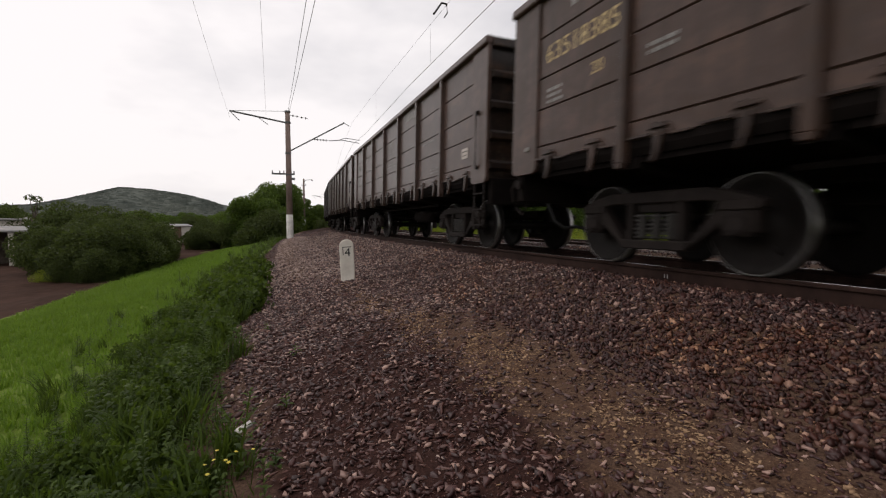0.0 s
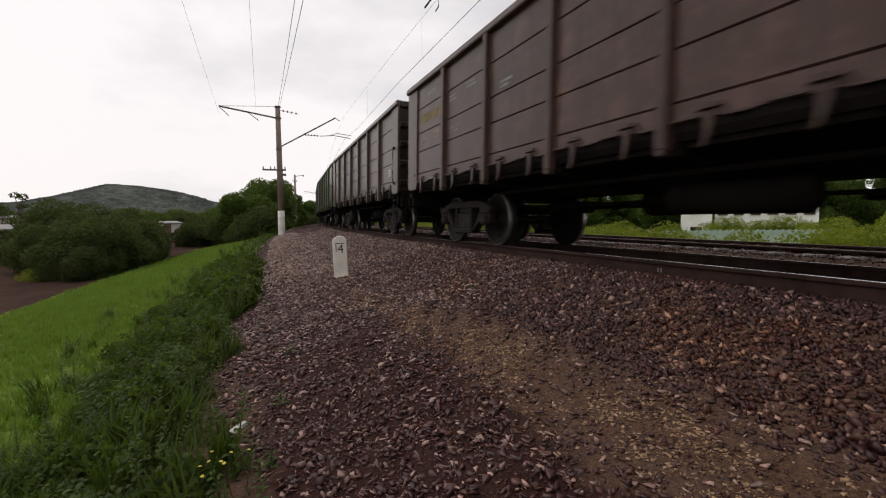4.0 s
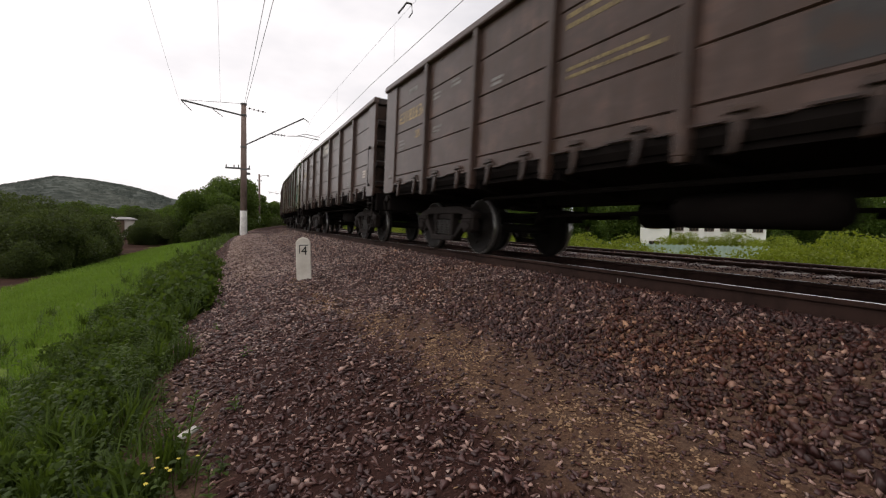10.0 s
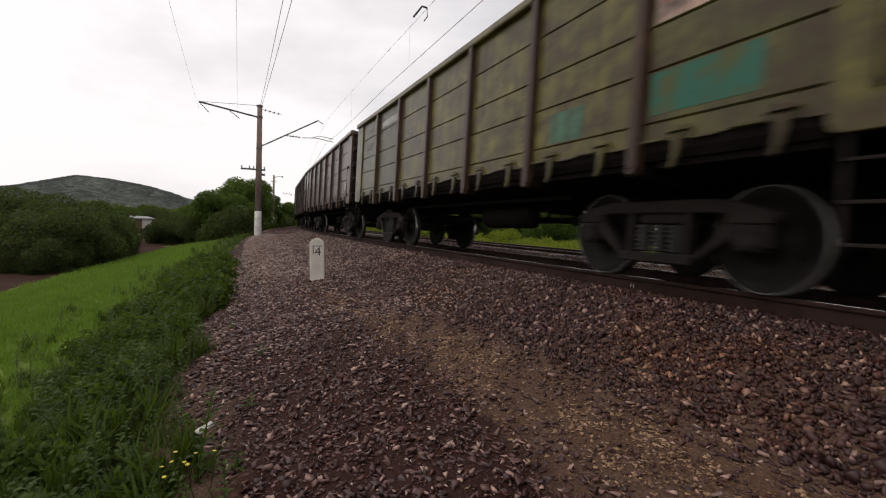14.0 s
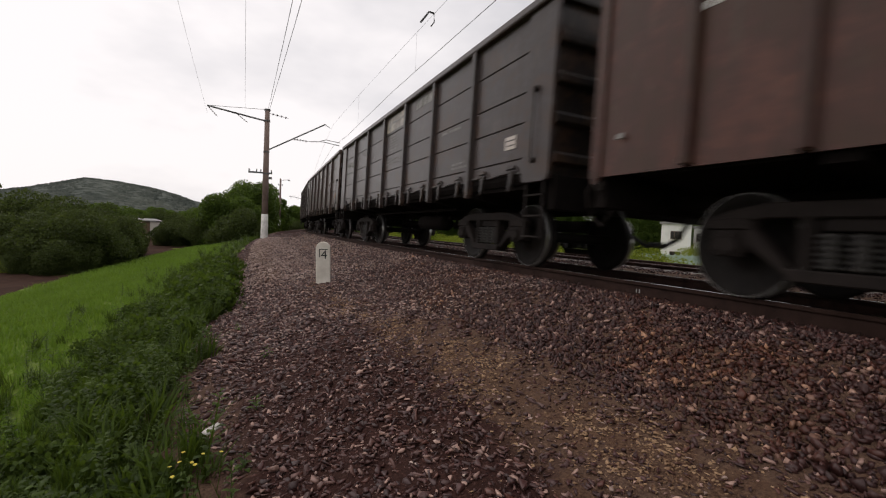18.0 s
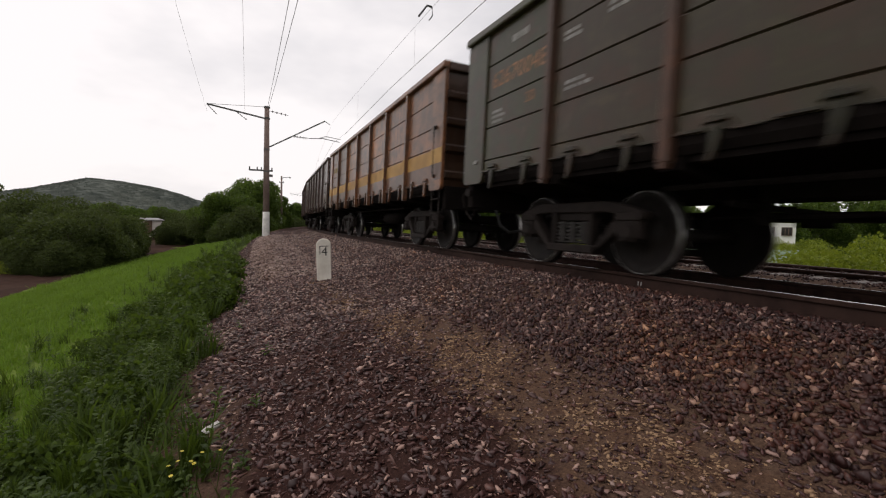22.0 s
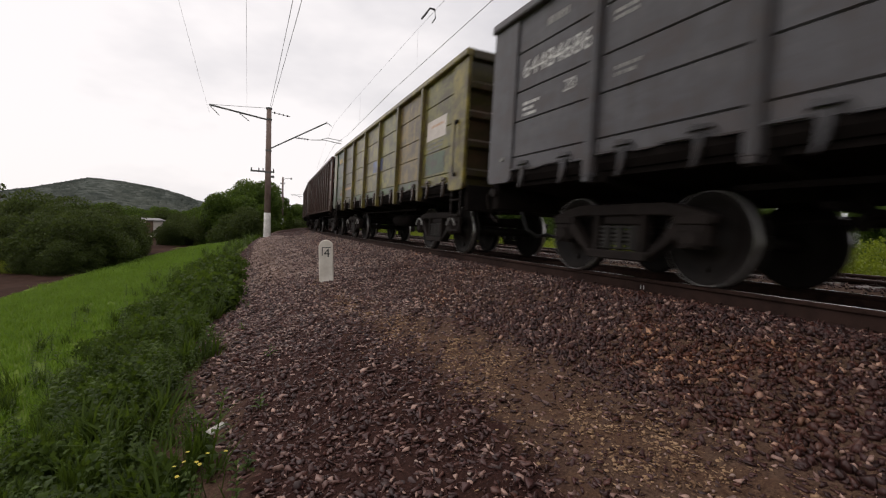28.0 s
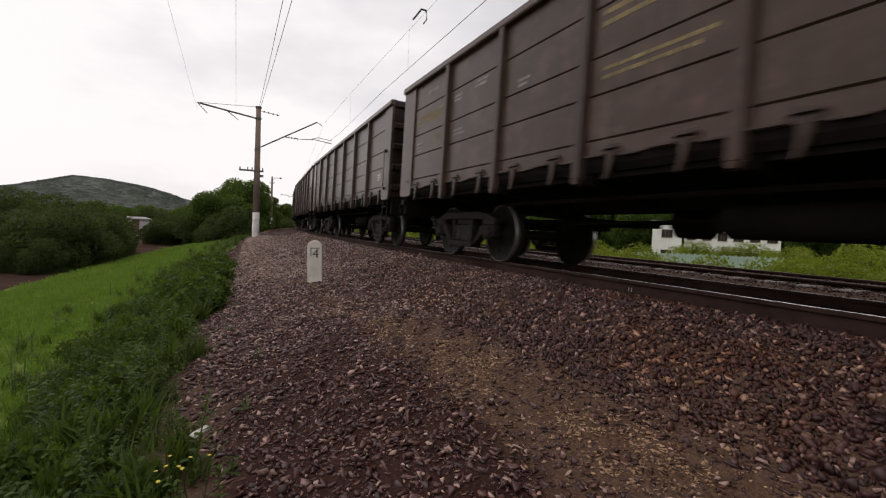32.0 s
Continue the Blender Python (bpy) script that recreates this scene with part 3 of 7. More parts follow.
def make_stones(bed):
    rng = np.random.default_rng(7)
    shapes = stone_shapes(rng, 18)
    chunks = stone_shapes(rng, 14, True)
    zones = [  # s0, s1, l0, l1, per square metre, size lo, size hi
        (-1.8, 4.0, 0.95, 2.9, 1500, 0.018, 0.036), (4.0, 9.0, 0.95, 2.9, 1100, 0.016, 0.037), (9.0, 20.0, 0.95, 3.2, 640, 0.022, 0.044), (20, 45, 0.95, 3.2, 160, 0.03, 0.05),
        (0.0, 4.5, 2.9, 5.6, 2500, 0.005, 0.036), (4.5, 9.0, 2.9, 5.6, 1700, 0.011, 0.040), (9.0, 18.0, 3.2, 5.2, 720, 0.018, 0.046), (18, 40, 3.2, 5.2, 170, 0.025, 0.05),
        (-2.0, 24.0, -3.0, -0.9, 130, 0.02, 0.04), (-2.0, 24.0, -0.7, 0.7, 60, 0.02, 0.04), (-2.0, 24, -6.3, -2.6, 110, 0.015, 0.032),
        (-14.0, -1.8, 0.95, 3.2, 420, 0.020, 0.042), (-14.0, 0.0, 3.2, 5.6, 420, 0.014, 0.036)]
    heaps = {False: [[], [], 0], True: [[], [], 0]}   # on the shoulder, on the slope under the rails
    for s0, s1, l0, l1, dens, a, b in zones:
        n = int((s1 - s0) * (l1 - l0) * dens)
        s, l = rng.uniform(s0, s1, n), rng.uniform(l0, l1, n)
        x, y = on_track(s, l)
        # the trodden strip keeps fewer and smaller stones
        strip = np.exp(-((l - strip_line(s)) / 0.32) ** 2) * np.clip((8.0 - s) / 5, 0.2, 1)
        keep = rng.uniform(size=n) > 0.42 * strip
        keep &= rng.uniform(size=n) > 0.85 * np.exp(-((l - 4.38) / 0.42) ** 2) * np.clip((s - 8.0) / 3, 0, 1)   # the path past the post
        keep &= l < gravel_edge(s) + rng.uniform(-0.1, 0.06, n)
        size = (a + (b - a) * rng.uniform(size=n) ** (3.2 if l0 >= 2.9 and s1 <= 4.5 else 2.0)) * (1 - 0.35 * strip) * np.where(rng.uniform(size=n) > 0.965, 1.5, 1.0)
        z = bed_height(s, l) + size * rng.uniform(0.0, 0.55, n) + 0.018 * wave(x, y, 2.2) * (l > 1.4)
        p, size = np.stack([x, y, z], -1)[keep], size[keep]
        kinds = shapes if l0 >= 2.9 else chunks + shapes[:3]
        which = rng.integers(0, len(kinds), len(p))
        for k, (shape, f) in enumerate(kinds):
            m = which == k
            cnt = int(m.sum())
            turn = any_turns(rng, cnt) if l0 < 2.9 else z_turns(rng.uniform(0, 6.28, cnt), rng.normal(0, 0.8, cnt))
            v, ff = scatter(shape, f, p[m], turn, size[m])
            heap = heaps[l0 < 2.9]
            heap[0].append(v)
            heap[1].append(ff + heap[2])
            heap[2] += len(v)
    for slope, (vs, fs, _) in heaps.items():
        part("slope_stone" if slope else "crushed_stone", mesh_from_arrays("crushed_stone", np.concatenate(vs), np.concatenate(fs), STONE_SLOPE if slope else STONE), bed,
             "angular mauve and brown crushed ballast stones", kind="stuff")
    vs, fs, base = [], [], 0   # tan grit on the trodden strip
    n = 26000
    s = rng.uniform(-0.5, 9, n)
    l = strip_line(s) + rng.normal(0, 0.26, n) * np.clip((9 - s) / 6, 0.4, 1)
    x, y = on_track(s, l)
    p = np.stack([x, y, bed_height(s, l) + 0.018 * wave(x, y, 2.2) + 0.012 * wave(x + 3, y - 1, 5.3) + 0.003], -1)
    which = np.where(wave(x, y, 1.7) + 0.7 * wave(x, y, 4.1) > rng.normal(0.05, 0.35, n), rng.integers(0, len(shapes), n), -1)   # in patches
    for k, (shape, f) in enumerate(shapes):
        m = which == k
        v, ff = scatter(shape, f, p[m], z_turns(rng.uniform(0, 6.28, int(m.sum())), rng.normal(0, 0.5, int(m.sum()))), 0.003 + 0.017 * rng.uniform(size=int(m.sum())) ** 2.5)
        vs.append(v)
        fs.append(ff + base)
        base += len(v)
    part("tan_grit", mesh_from_arrays("tan_grit", np.concatenate(vs), np.concatenate(fs), TAN_GRIT), bed, "fine tan grit of the trodden strip", kind="stuff")
    vs, fs, base = [], [], 0   # pale split chips among the darker stones, more of them along the shoulder past the marker
    for s0, s1, l0, l1, dens, a, b in ((0.5, 4.5, 2.9, 5.3, 16, 0.007, 0.018), (4.5, 9, 1.1, 5.2, 150, 0.011, 0.026), (9, 16, 1.1, 5.0, 270, 0.015, 0.033), (16, 32, 1.1, 4.8, 130, 0.020, 0.042)):
        n = int((s1 - s0) * (l1 - l0) * dens)
        s, l = rng.uniform(s0, s1, n), rng.uniform(l0, l1, n)
        x, y = on_track(s, l)
        size = rng.uniform(a, b, n)
        p = np.stack([x, y, bed_height(s, l) + 0.018 * wave(x, y, 2.2) * (l > 1.4) + 0.012 + 0.5 * size], -1)
        which = rng.integers(0, len(shapes), n)
        for k, (shape, f) in enumerate(shapes):
            m = which == k
            v, ff = scatter(shape, f, p[m], z_turns(rng.uniform(0, 6.28, int(m.sum())), rng.normal(0, 0.6, int(m.sum()))), size[m])
            vs.append(v)
            fs.append(ff + base)
            base += len(v)
    part("pale_chip", mesh_from_arrays("pale_chip", np.concatenate(vs), np.concatenate(fs), PALE_CHIP), bed, "pale grey-pink split stone chips", kind="stuff")
    meshes = [mesh_from_arrays("loose_stone", w, f, STONE_ONE) for w, f in shapes]
    for i in range(280):   # the larger loose stones nearest the camera, one by one
        s, l = rng.uniform(0.9, 6.5), rng.uniform(1.7, 5.1)
        x, y = on_track(s, l)
        size = rng.uniform(0.024, 0.042) if l < 3.2 else 0.016 + 0.026 * rng.uniform() ** 2
        m = pose(float(x), float(y), float(bed_height(s, l)) + size * 0.4, rng.normal(0, 25), rng.normal(0, 25), rng.uniform(0, 360)) @ Matrix.Diagonal((size, size, size, 1))
        part("loose_stone", meshes[i % len(meshes)], bed, at=m)


RAIL_PROFILE = [(-0.075, -0.18), (0.075, -0.18), (0.075, -0.168), (0.012, -0.150), (0.010, -0.052), (0.036, -0.036), (0.0375, -0.012),
                (0.028, -0.001), (-0.028, -0.001), (-0.0375, -0.012), (-0.036, -0.036), (-0.010, -0.052), (-0.012, -0.150), (-0.075, -0.168)]


def sweep(profile, l, z, s_values, material, name, lean=0.0):
    b, n = Build(), len(profile)
    for s in s_values:
        m = track_pose(s, 0, 0, lean)
        for p, q in profile:
            b.v.append(tuple(m @ Vector((-l + p, 0, z + q))))
    for i in range(len(s_values) - 1):
        for j in range(n):
            q = (j + 1) % n
            b.f.append((i * n + j, i * n + q, (i + 1) * n + q, (i + 1) * n + j))
    return b.mesh(name, material)


def make_track(axis, lean, name, label, head=RAIL_TOP, seat=-0.195):
    track = tagged(new(name), label, "railway track", kind="structure")
    s_values = np.concatenate([np.linspace(-60, -5, 14), np.linspace(0, 75, 40), np.linspace(80, 260, 12)])
    for l in (axis + 0.7975, axis - 0.7975):
        rail = part("rail", sweep(RAIL_PROFILE, l, 0, s_values, RAIL_SIDE, "rail", lean), track, "rust-brown steel rail with a bright worn head")
        part("rail_head", sweep([(-0.018, -0.0008), (0.018, -0.0008), (0.016, 0.0022), (-0.016, 0.0022)], l, 0, s_values, head, "rail_head", lean), rail, "polished running surface")
    b = Build()
    b.prism([(-1.35, -0.21), (1.35, -0.21), (1.35, 0.0), (1.0, 0.012), (0.62, 0.012), (0.4, -0.02), (-0.4, -0.02), (-0.62, 0.012), (-1.0, 0.012), (-1.35, 0.0)], "y", -0.13, 0.13)
    sleeper = b.mesh("sleeper", SLEEPER, bevel=0.012)
    clip = Build()
    for sx in (-1, 1):
        for q in (-0.115, 0.115):
            clip.box(sx * 0.7975 + q - 0.05, sx * 0.7975 + q + 0.05, -0.05, 0.05, 0.0, 0.035)
            clip.tube([(sx * 0.7975 + q, 0, 0.02), (sx * 0.7975 + q, 0, 0.075)], 0.014, 6)
    clip = clip.mesh("rail_clip", RAIL_SIDE)
    for i in range(95):
        s = -6 + i * 0.545
        m = track_pose(s, 0, 0, lean) @ Matrix.Translation((-axis, 0, seat))
        sl = part("sleeper", sleeper, track, at=m)
        part("rail_clip", clip, sl)
    far = Build()
    for i in range(150):
        m = track_pose(46 + i * 0.6, 0, 0, lean) @ Matrix.Translation((-axis, 0, seat))
        far.box(-1.35, 1.35, -0.13, 0.13, -0.1, 0.0, m)
    part("far_sleepers", far.mesh("far_sleepers", SLEEPER), track, kind="stuff")
    return track


def make_joint(track):
    """Pale paint mark on the web of the near rail."""
    m = track_pose(3.71, 0, 0, CANT)
    b = Build()
    for q in (-0.02, 0.02):
        b.box(-0.8125, -0.8085, q - 0.006, q + 0.006, -0.13, -0.085)
    part("paint_mark", b.mesh("paint_mark", FADED_MARK), track, "small white painted mark on the rail web", at=m)


# ---------------------------------------------------------------- the gondola wagon
HALF, TOP, SIDE = 6.54, 3.56, 1.50     # half body length, height of the rim, side sheet
POSTS = [-4.375, -2.625, -0.875, 0.875, 2.625, 4.375]
CREASES = [1.51, 2.00, 2.41, 2.95]
BASE, AXLE, WHEEL_R = 8.65, 1.85, 0.4785


def side_profile(sx, creases, z0, z1):
    pts = [(sx * SIDE, z0)]
    for z in creases:
        pts += [(sx * SIDE, z - 0.014), (sx * (SIDE - 0.022), z), (sx * SIDE, z + 0.014)]
    pts += [(sx * SIDE, z1), (sx * (SIDE - 0.035), z1), (sx * (SIDE - 0.035), z0)]
    return pts


def panel_mesh(sx, y0, y1, style):
    b = Build()
    if style == "ribbed":
        b.prism(side_profile(sx, [1.53, 2.39], 1.32, 3.44), "y", y0, y1)
    elif style == "plain":
        b.prism(side_profile(sx, [], 1.12, 3.44), "y", y0, y1)
    else:
        b.prism(side_profile(sx, CREASES, 1.32, 3.44), "y", y0, y1)
    return b.mesh("panel", PAINT)


def rib_mesh(sx, y0, y1, z):
    """A pressed stiffening rib on a side sheet."""
    b = Build()
    a0, a1, q = y0 + 0.22, y1 - 0.22, sx * SIDE
    b.add([(q, a0, z - 0.075), (q, a1, z - 0.075), (q, a1, z + 0.075), (q, a0, z + 0.075),
           (q + sx * 0.05, a0 + 0.1, z - 0.03), (q + sx * 0.05, a1 - 0.1, z - 0.03), (q + sx * 0.05, a1 - 0.1, z + 0.03), (q + sx * 0.05, a0 + 0.1, z + 0.03)],
          [(4, 5, 6, 7), (0, 1, 5, 4), (1, 2, 6, 5), (2, 3, 7, 6), (3, 0, 4, 7)])
    return b.mesh("rib", PAINT)


def lock_mesh(sx):
    """Hatch hinge and lock bracket under the side sheet."""
    b = Build()
    q = sx * SIDE
    b.prism([(-0.045, 1.36), (0.045, 1.36), (0.040, 1.24), (0.046, 1.15), (0.070, 1.06), (0.030, 1.085), (-0.005, 1.15), (-0.030, 1.25)], "x", *sorted((q - sx * 0.01, q + sx * 0.035)))
    b.box(*sorted((q, q + sx * 0.045)), -0.085, 0.085, 1.385, 1.43)
    b.tube([(q + sx * 0.012, -0.15, 1.33), (q + sx * 0.03, -0.11, 1.40), (q + sx * 0.03, 0.05, 1.445), (q + sx * 0.012, 0.12, 1.38)], 0.013, 6)
    b.box(*sorted((q, q + sx * 0.03)), 0.10, 0.40, 1.325, 1.352)
    b.box(*sorted((q, q + sx * 0.025)), -0.36, -0.14, 1.30, 1.325)
    return b.mesh("hatch_lock", PAINT, bevel=0.004)


def wagon_meshes(style):
    """All the meshes of one kind of wagon, by name."""
    M = {}
    posts = POSTS if style != "plain" else [-5.40 + 0.90 * i for i in range(13)]
    wide = 0.135 if style != "plain" else 0.10
    for sx in (-1, 1):
        edges = [-HALF + 0.58] + posts + [HALF - 0.58]
        if style == "plain":
            edges = [-HALF + 0.1] + posts + [HALF - 0.1]
        M["panels", sx] = [panel_mesh(sx, edges[i] + (wide / 2 if i else 0), edges[i + 1] - (wide / 2 if i < len(edges) - 2 else 0), style) for i in range(len(edges) - 1)]
        if style == "ribbed":
            M["ribs", sx] = [[rib_mesh(sx, edges[i], edges[i + 1], z) for z in (1.88, 2.57, 3.16)] for i in range(len(edges) - 1)]
        b = Build()
        q = sx * (SIDE - 0.02)
        low = 1.10 if style != "plain" else 1.14
        prof = [(-wide / 2, q), (-wide / 2 + 0.012, q + sx * 0.10), (wide / 2 - 0.012, q + sx * 0.10), (wide / 2, q)]
        b.add([(x, y, z) for z in (low, 3.44) for y, x in prof], [(0, 1, 5, 4), (1, 2, 6, 5), (2, 3, 7, 6), (3, 0, 4, 7), (0, 3, 2, 1), (4, 5, 6, 7)])
        if style != "plain":   # foot of the post
            b.prism([(-wide / 2 + 0.015, 1.10), (-wide / 2 + 0.03, 1.04), (wide / 2 - 0.03, 1.04), (wide / 2 - 0.015, 1.10)], "x", *sorted((q, q + sx * 0.102)))
        M["post", sx] = b.mesh("post", PAINT, bevel=0.006)
        for sy in (-1, 1):
            b = Build()
            y0, y1 = sorted((sy * HALF, sy * (HALF - (0.60 if style != "plain" else 0.14))))
            low = 1.16 if style != "plain" else 1.05
            r = 0.09
            b.prism([(y0, low + r), (y0 + r * 0.3, low + r * 0.3), (y0 + r, low), (y1 - r, low), (y1 - r * 0.3, low + r * 0.3), (y1, low + r), (y1, 3.45), (y0, 3.45)], "x",
                    *sorted((sx * (SIDE + 0.035), sx * (SIDE - 0.03))))
            M["corner", sx, sy] = b.mesh("corner_panel", PAINT, bevel=0.006)
        b = Build()
        b.prism([(sx * (SIDE - 0.06), 3.43), (sx * (SIDE + 0.075), 3.43), (sx * (SIDE + 0.09), 3.46), (sx * (SIDE + 0.075), TOP), (sx * (SIDE - 0.06), TOP)], "y", -HALF - 0.02, HALF + 0.02)
        M["chord", sx] = b.mesh("top_chord", PAINT, bevel=0.008)
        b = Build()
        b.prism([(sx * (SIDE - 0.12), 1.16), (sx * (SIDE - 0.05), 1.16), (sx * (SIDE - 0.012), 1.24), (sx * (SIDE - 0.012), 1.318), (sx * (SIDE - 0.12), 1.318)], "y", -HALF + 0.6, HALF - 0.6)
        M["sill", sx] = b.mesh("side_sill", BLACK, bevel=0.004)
        M["lock", sx] = lock_mesh(sx)
    for sy in (-1, 1):
        b = Build()
        q = sy * HALF
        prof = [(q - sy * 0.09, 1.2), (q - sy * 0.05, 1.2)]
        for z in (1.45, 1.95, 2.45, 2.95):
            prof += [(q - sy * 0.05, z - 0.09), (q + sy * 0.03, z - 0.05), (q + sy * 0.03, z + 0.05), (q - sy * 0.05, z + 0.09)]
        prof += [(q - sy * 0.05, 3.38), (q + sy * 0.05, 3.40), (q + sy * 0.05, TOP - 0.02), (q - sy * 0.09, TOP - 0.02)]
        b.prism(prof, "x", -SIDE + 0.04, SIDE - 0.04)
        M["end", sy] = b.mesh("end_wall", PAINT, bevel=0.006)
        b = Build()   # end beam and buffer
        b.box(-1.42, 1.42, *sorted((q - sy * 0.14, q + sy * 0.02)), 0.80, 1.24)
        M["beam", sy] = b.mesh("end_beam", BLACK, bevel=0.01)
        b = Build()   # automatic coupler
        c = sy * (HALF + 0.02)
        b.box(-0.11, 0.11, *sorted((c, c + sy * 0.30)), 0.98, 1.16)
        b.prism([(-0.22, c + sy * 0.26), (0.20, c + sy * 0.26), (0.24, c + sy * 0.42), (0.05, c + sy * 0.435), (-0.05, c + sy * 0.36), (-0.24, c + sy * 0.43)], "z", 0.93, 1.22)
        M["coupler", sy] = b.mesh("coupler", BLACK, bevel=0.012)
        b = Build()   # brake hose, hanging in a loop
        b.tube([(sy * 0.35, c - sy * 0.05, 0.98), (sy * 0.36, c + sy * 0.1, 0.80), (sy * 0.34, c + sy * 0.24, 0.54), (sy * 0.2, c + sy * 0.36, 0.42), (0.0, c + sy * 0.43, 0.46)], 0.03, 7)
        M["hose", sy] = b.mesh("brake_hose", RUBBER, True)
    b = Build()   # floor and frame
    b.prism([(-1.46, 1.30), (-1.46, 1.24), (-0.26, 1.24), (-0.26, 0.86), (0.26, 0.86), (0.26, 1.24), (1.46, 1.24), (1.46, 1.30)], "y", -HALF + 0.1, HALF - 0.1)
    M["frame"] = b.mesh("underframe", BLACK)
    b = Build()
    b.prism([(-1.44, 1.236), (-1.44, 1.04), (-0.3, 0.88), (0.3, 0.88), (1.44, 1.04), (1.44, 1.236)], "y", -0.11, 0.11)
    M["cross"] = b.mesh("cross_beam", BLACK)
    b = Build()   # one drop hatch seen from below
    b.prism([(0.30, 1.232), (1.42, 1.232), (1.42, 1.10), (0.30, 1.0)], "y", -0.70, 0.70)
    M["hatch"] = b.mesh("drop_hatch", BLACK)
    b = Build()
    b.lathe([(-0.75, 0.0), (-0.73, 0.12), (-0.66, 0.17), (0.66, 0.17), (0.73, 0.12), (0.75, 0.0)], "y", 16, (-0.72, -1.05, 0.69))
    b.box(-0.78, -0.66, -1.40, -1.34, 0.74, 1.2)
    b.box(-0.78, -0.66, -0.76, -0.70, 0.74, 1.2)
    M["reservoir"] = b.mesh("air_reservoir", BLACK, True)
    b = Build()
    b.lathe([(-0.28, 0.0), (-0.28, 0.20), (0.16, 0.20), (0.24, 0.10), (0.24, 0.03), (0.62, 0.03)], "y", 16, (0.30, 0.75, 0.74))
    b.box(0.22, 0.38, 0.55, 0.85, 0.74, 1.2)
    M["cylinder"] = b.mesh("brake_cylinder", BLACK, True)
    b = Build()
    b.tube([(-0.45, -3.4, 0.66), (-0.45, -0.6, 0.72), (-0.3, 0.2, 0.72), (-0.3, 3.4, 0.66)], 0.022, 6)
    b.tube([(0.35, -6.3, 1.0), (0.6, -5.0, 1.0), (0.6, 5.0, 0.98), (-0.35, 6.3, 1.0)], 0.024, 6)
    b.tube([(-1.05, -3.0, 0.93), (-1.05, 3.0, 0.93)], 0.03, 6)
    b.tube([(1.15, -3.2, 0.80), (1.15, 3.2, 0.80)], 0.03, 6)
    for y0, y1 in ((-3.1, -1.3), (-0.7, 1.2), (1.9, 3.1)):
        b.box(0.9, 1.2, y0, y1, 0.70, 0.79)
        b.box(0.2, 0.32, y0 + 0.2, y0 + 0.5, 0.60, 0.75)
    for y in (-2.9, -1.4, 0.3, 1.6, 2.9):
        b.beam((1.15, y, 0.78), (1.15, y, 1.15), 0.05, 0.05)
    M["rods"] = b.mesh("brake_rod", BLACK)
    b = Build()
    b.prism([(-0.9, 0.74), (-0.9, 0.80), (0.9, 0.80), (0.9, 0.74)], "y", -0.03, 0.03)
    b.prism([(-0.36, 0.60), (-0.28, 0.60), (-0.28, 0.95), (-0.36, 0.95)], "y", -0.05, 0.05)
    M["lever"] = b.mesh("brake_lever", BLACK)
    b = Build()   # step ladder at the corner
    for y in (-0.19, 0.19):
        b.box(-0.012, 0.012, y - 0.02, y + 0.02, 0.42, 1.32)
    for z in (0.45, 0.72, 0.99, 1.24):
        b.box(-0.03, 0.03, -0.20, 0.20, z - 0.012, z + 0.012)
    M["ladder"] = b.mesh("step_ladder", BOGIE, bevel=0.003)
    b = Build()   # upright grab rod on the corner panel
    b.tube([(0.02, 0, 1.46), (-0.045, 0, 1.48), (-0.045, 0, 2.34), (0.02, 0, 2.36)], 0.014, 6)
    b.lathe([(-0.05, 0.0), (-0.05, 0.035), (0.02, 0.046)], "x", 8, (0, 0, 2.37))
    b.lathe([(-0.04, 0.0), (-0.04, 0.030), (0.02, 0.040)], "x", 8, (0, 0, 1.44))
    M["grab"] = b.mesh("grab_rail", BOGIE)
    b = Build()   # lamp bracket, a bent plate with a bright worn lip
    b.box(-0.010, 0.0, -0.036, 0.036, -0.028, 0.034)
    b.box(-0.032, -0.010, -0.030, 0.030, -0.028, -0.018)
    b.box(-0.032, -0.025, -0.020, 0.030, -0.018, 0.014)
    M["bracket"] = b.mesh("lamp_bracket", FADED_MARK, bevel=0.004)
    b = Build()   # push pole pocket and lever on the end sill corner
    b.lathe([(0.0, 0.0), (0.0, 0.05), (-0.05, 0.065), (-0.06, 0.0)], "x", 10, (-1.44, HALF - 0.10, 1.04))
    b.tube([(-1.46, HALF - 0.02, 1.12), (-1.50, HALF + 0.05, 0.98), (-1.46, HALF + 0.06, 0.80)], 0.016, 6)
    b.tube([(-1.40, HALF - 0.02, 1.00), (-1.40, HALF + 0.08, 0.72), (-1.40, HALF - 0.10, 0.60), (-1.40, HALF - 0.22, 0.76)], 0.014, 6)
    M["pocket"] = b.mesh("uncoupling_lever", BOGIE)
    # running gear
    b = Build()
    b.prism([(-0.24, 0.60), (0.24, 0.60), (0.26, 0.66), (0.16, 0.80), (-0.16, 0.80), (-0.26, 0.66)], "x", -1.06, 1.06)
    b.lathe([(0.80, 0.0), (0.80, 0.26), (0.92, 0.26), (0.92, 0.0)], "z", 18)
    M["bolster"] = b.mesh("bolster", BOGIE, bevel=0.01)
    for sx in (-1, 1):
        b = Build()
        q0, q1 = sorted((sx * 0.95, sx * 1.10))
        h = AXLE / 2
        # top member, sloping down to the axle boxes
        b.prism([(-0.62, 0.70), (0.62, 0.70), (h - 0.12, 0.66), (h + 0.20, 0.62), (h + 0.22, 0.69), (h - 0.02, 0.77), (0.62, 0.83), (-0.62, 0.83), (-h + 0.02, 0.77), (-h - 0.22, 0.69), (-h - 0.20, 0.62), (-h + 0.12, 0.66)], "x", q0, q1)
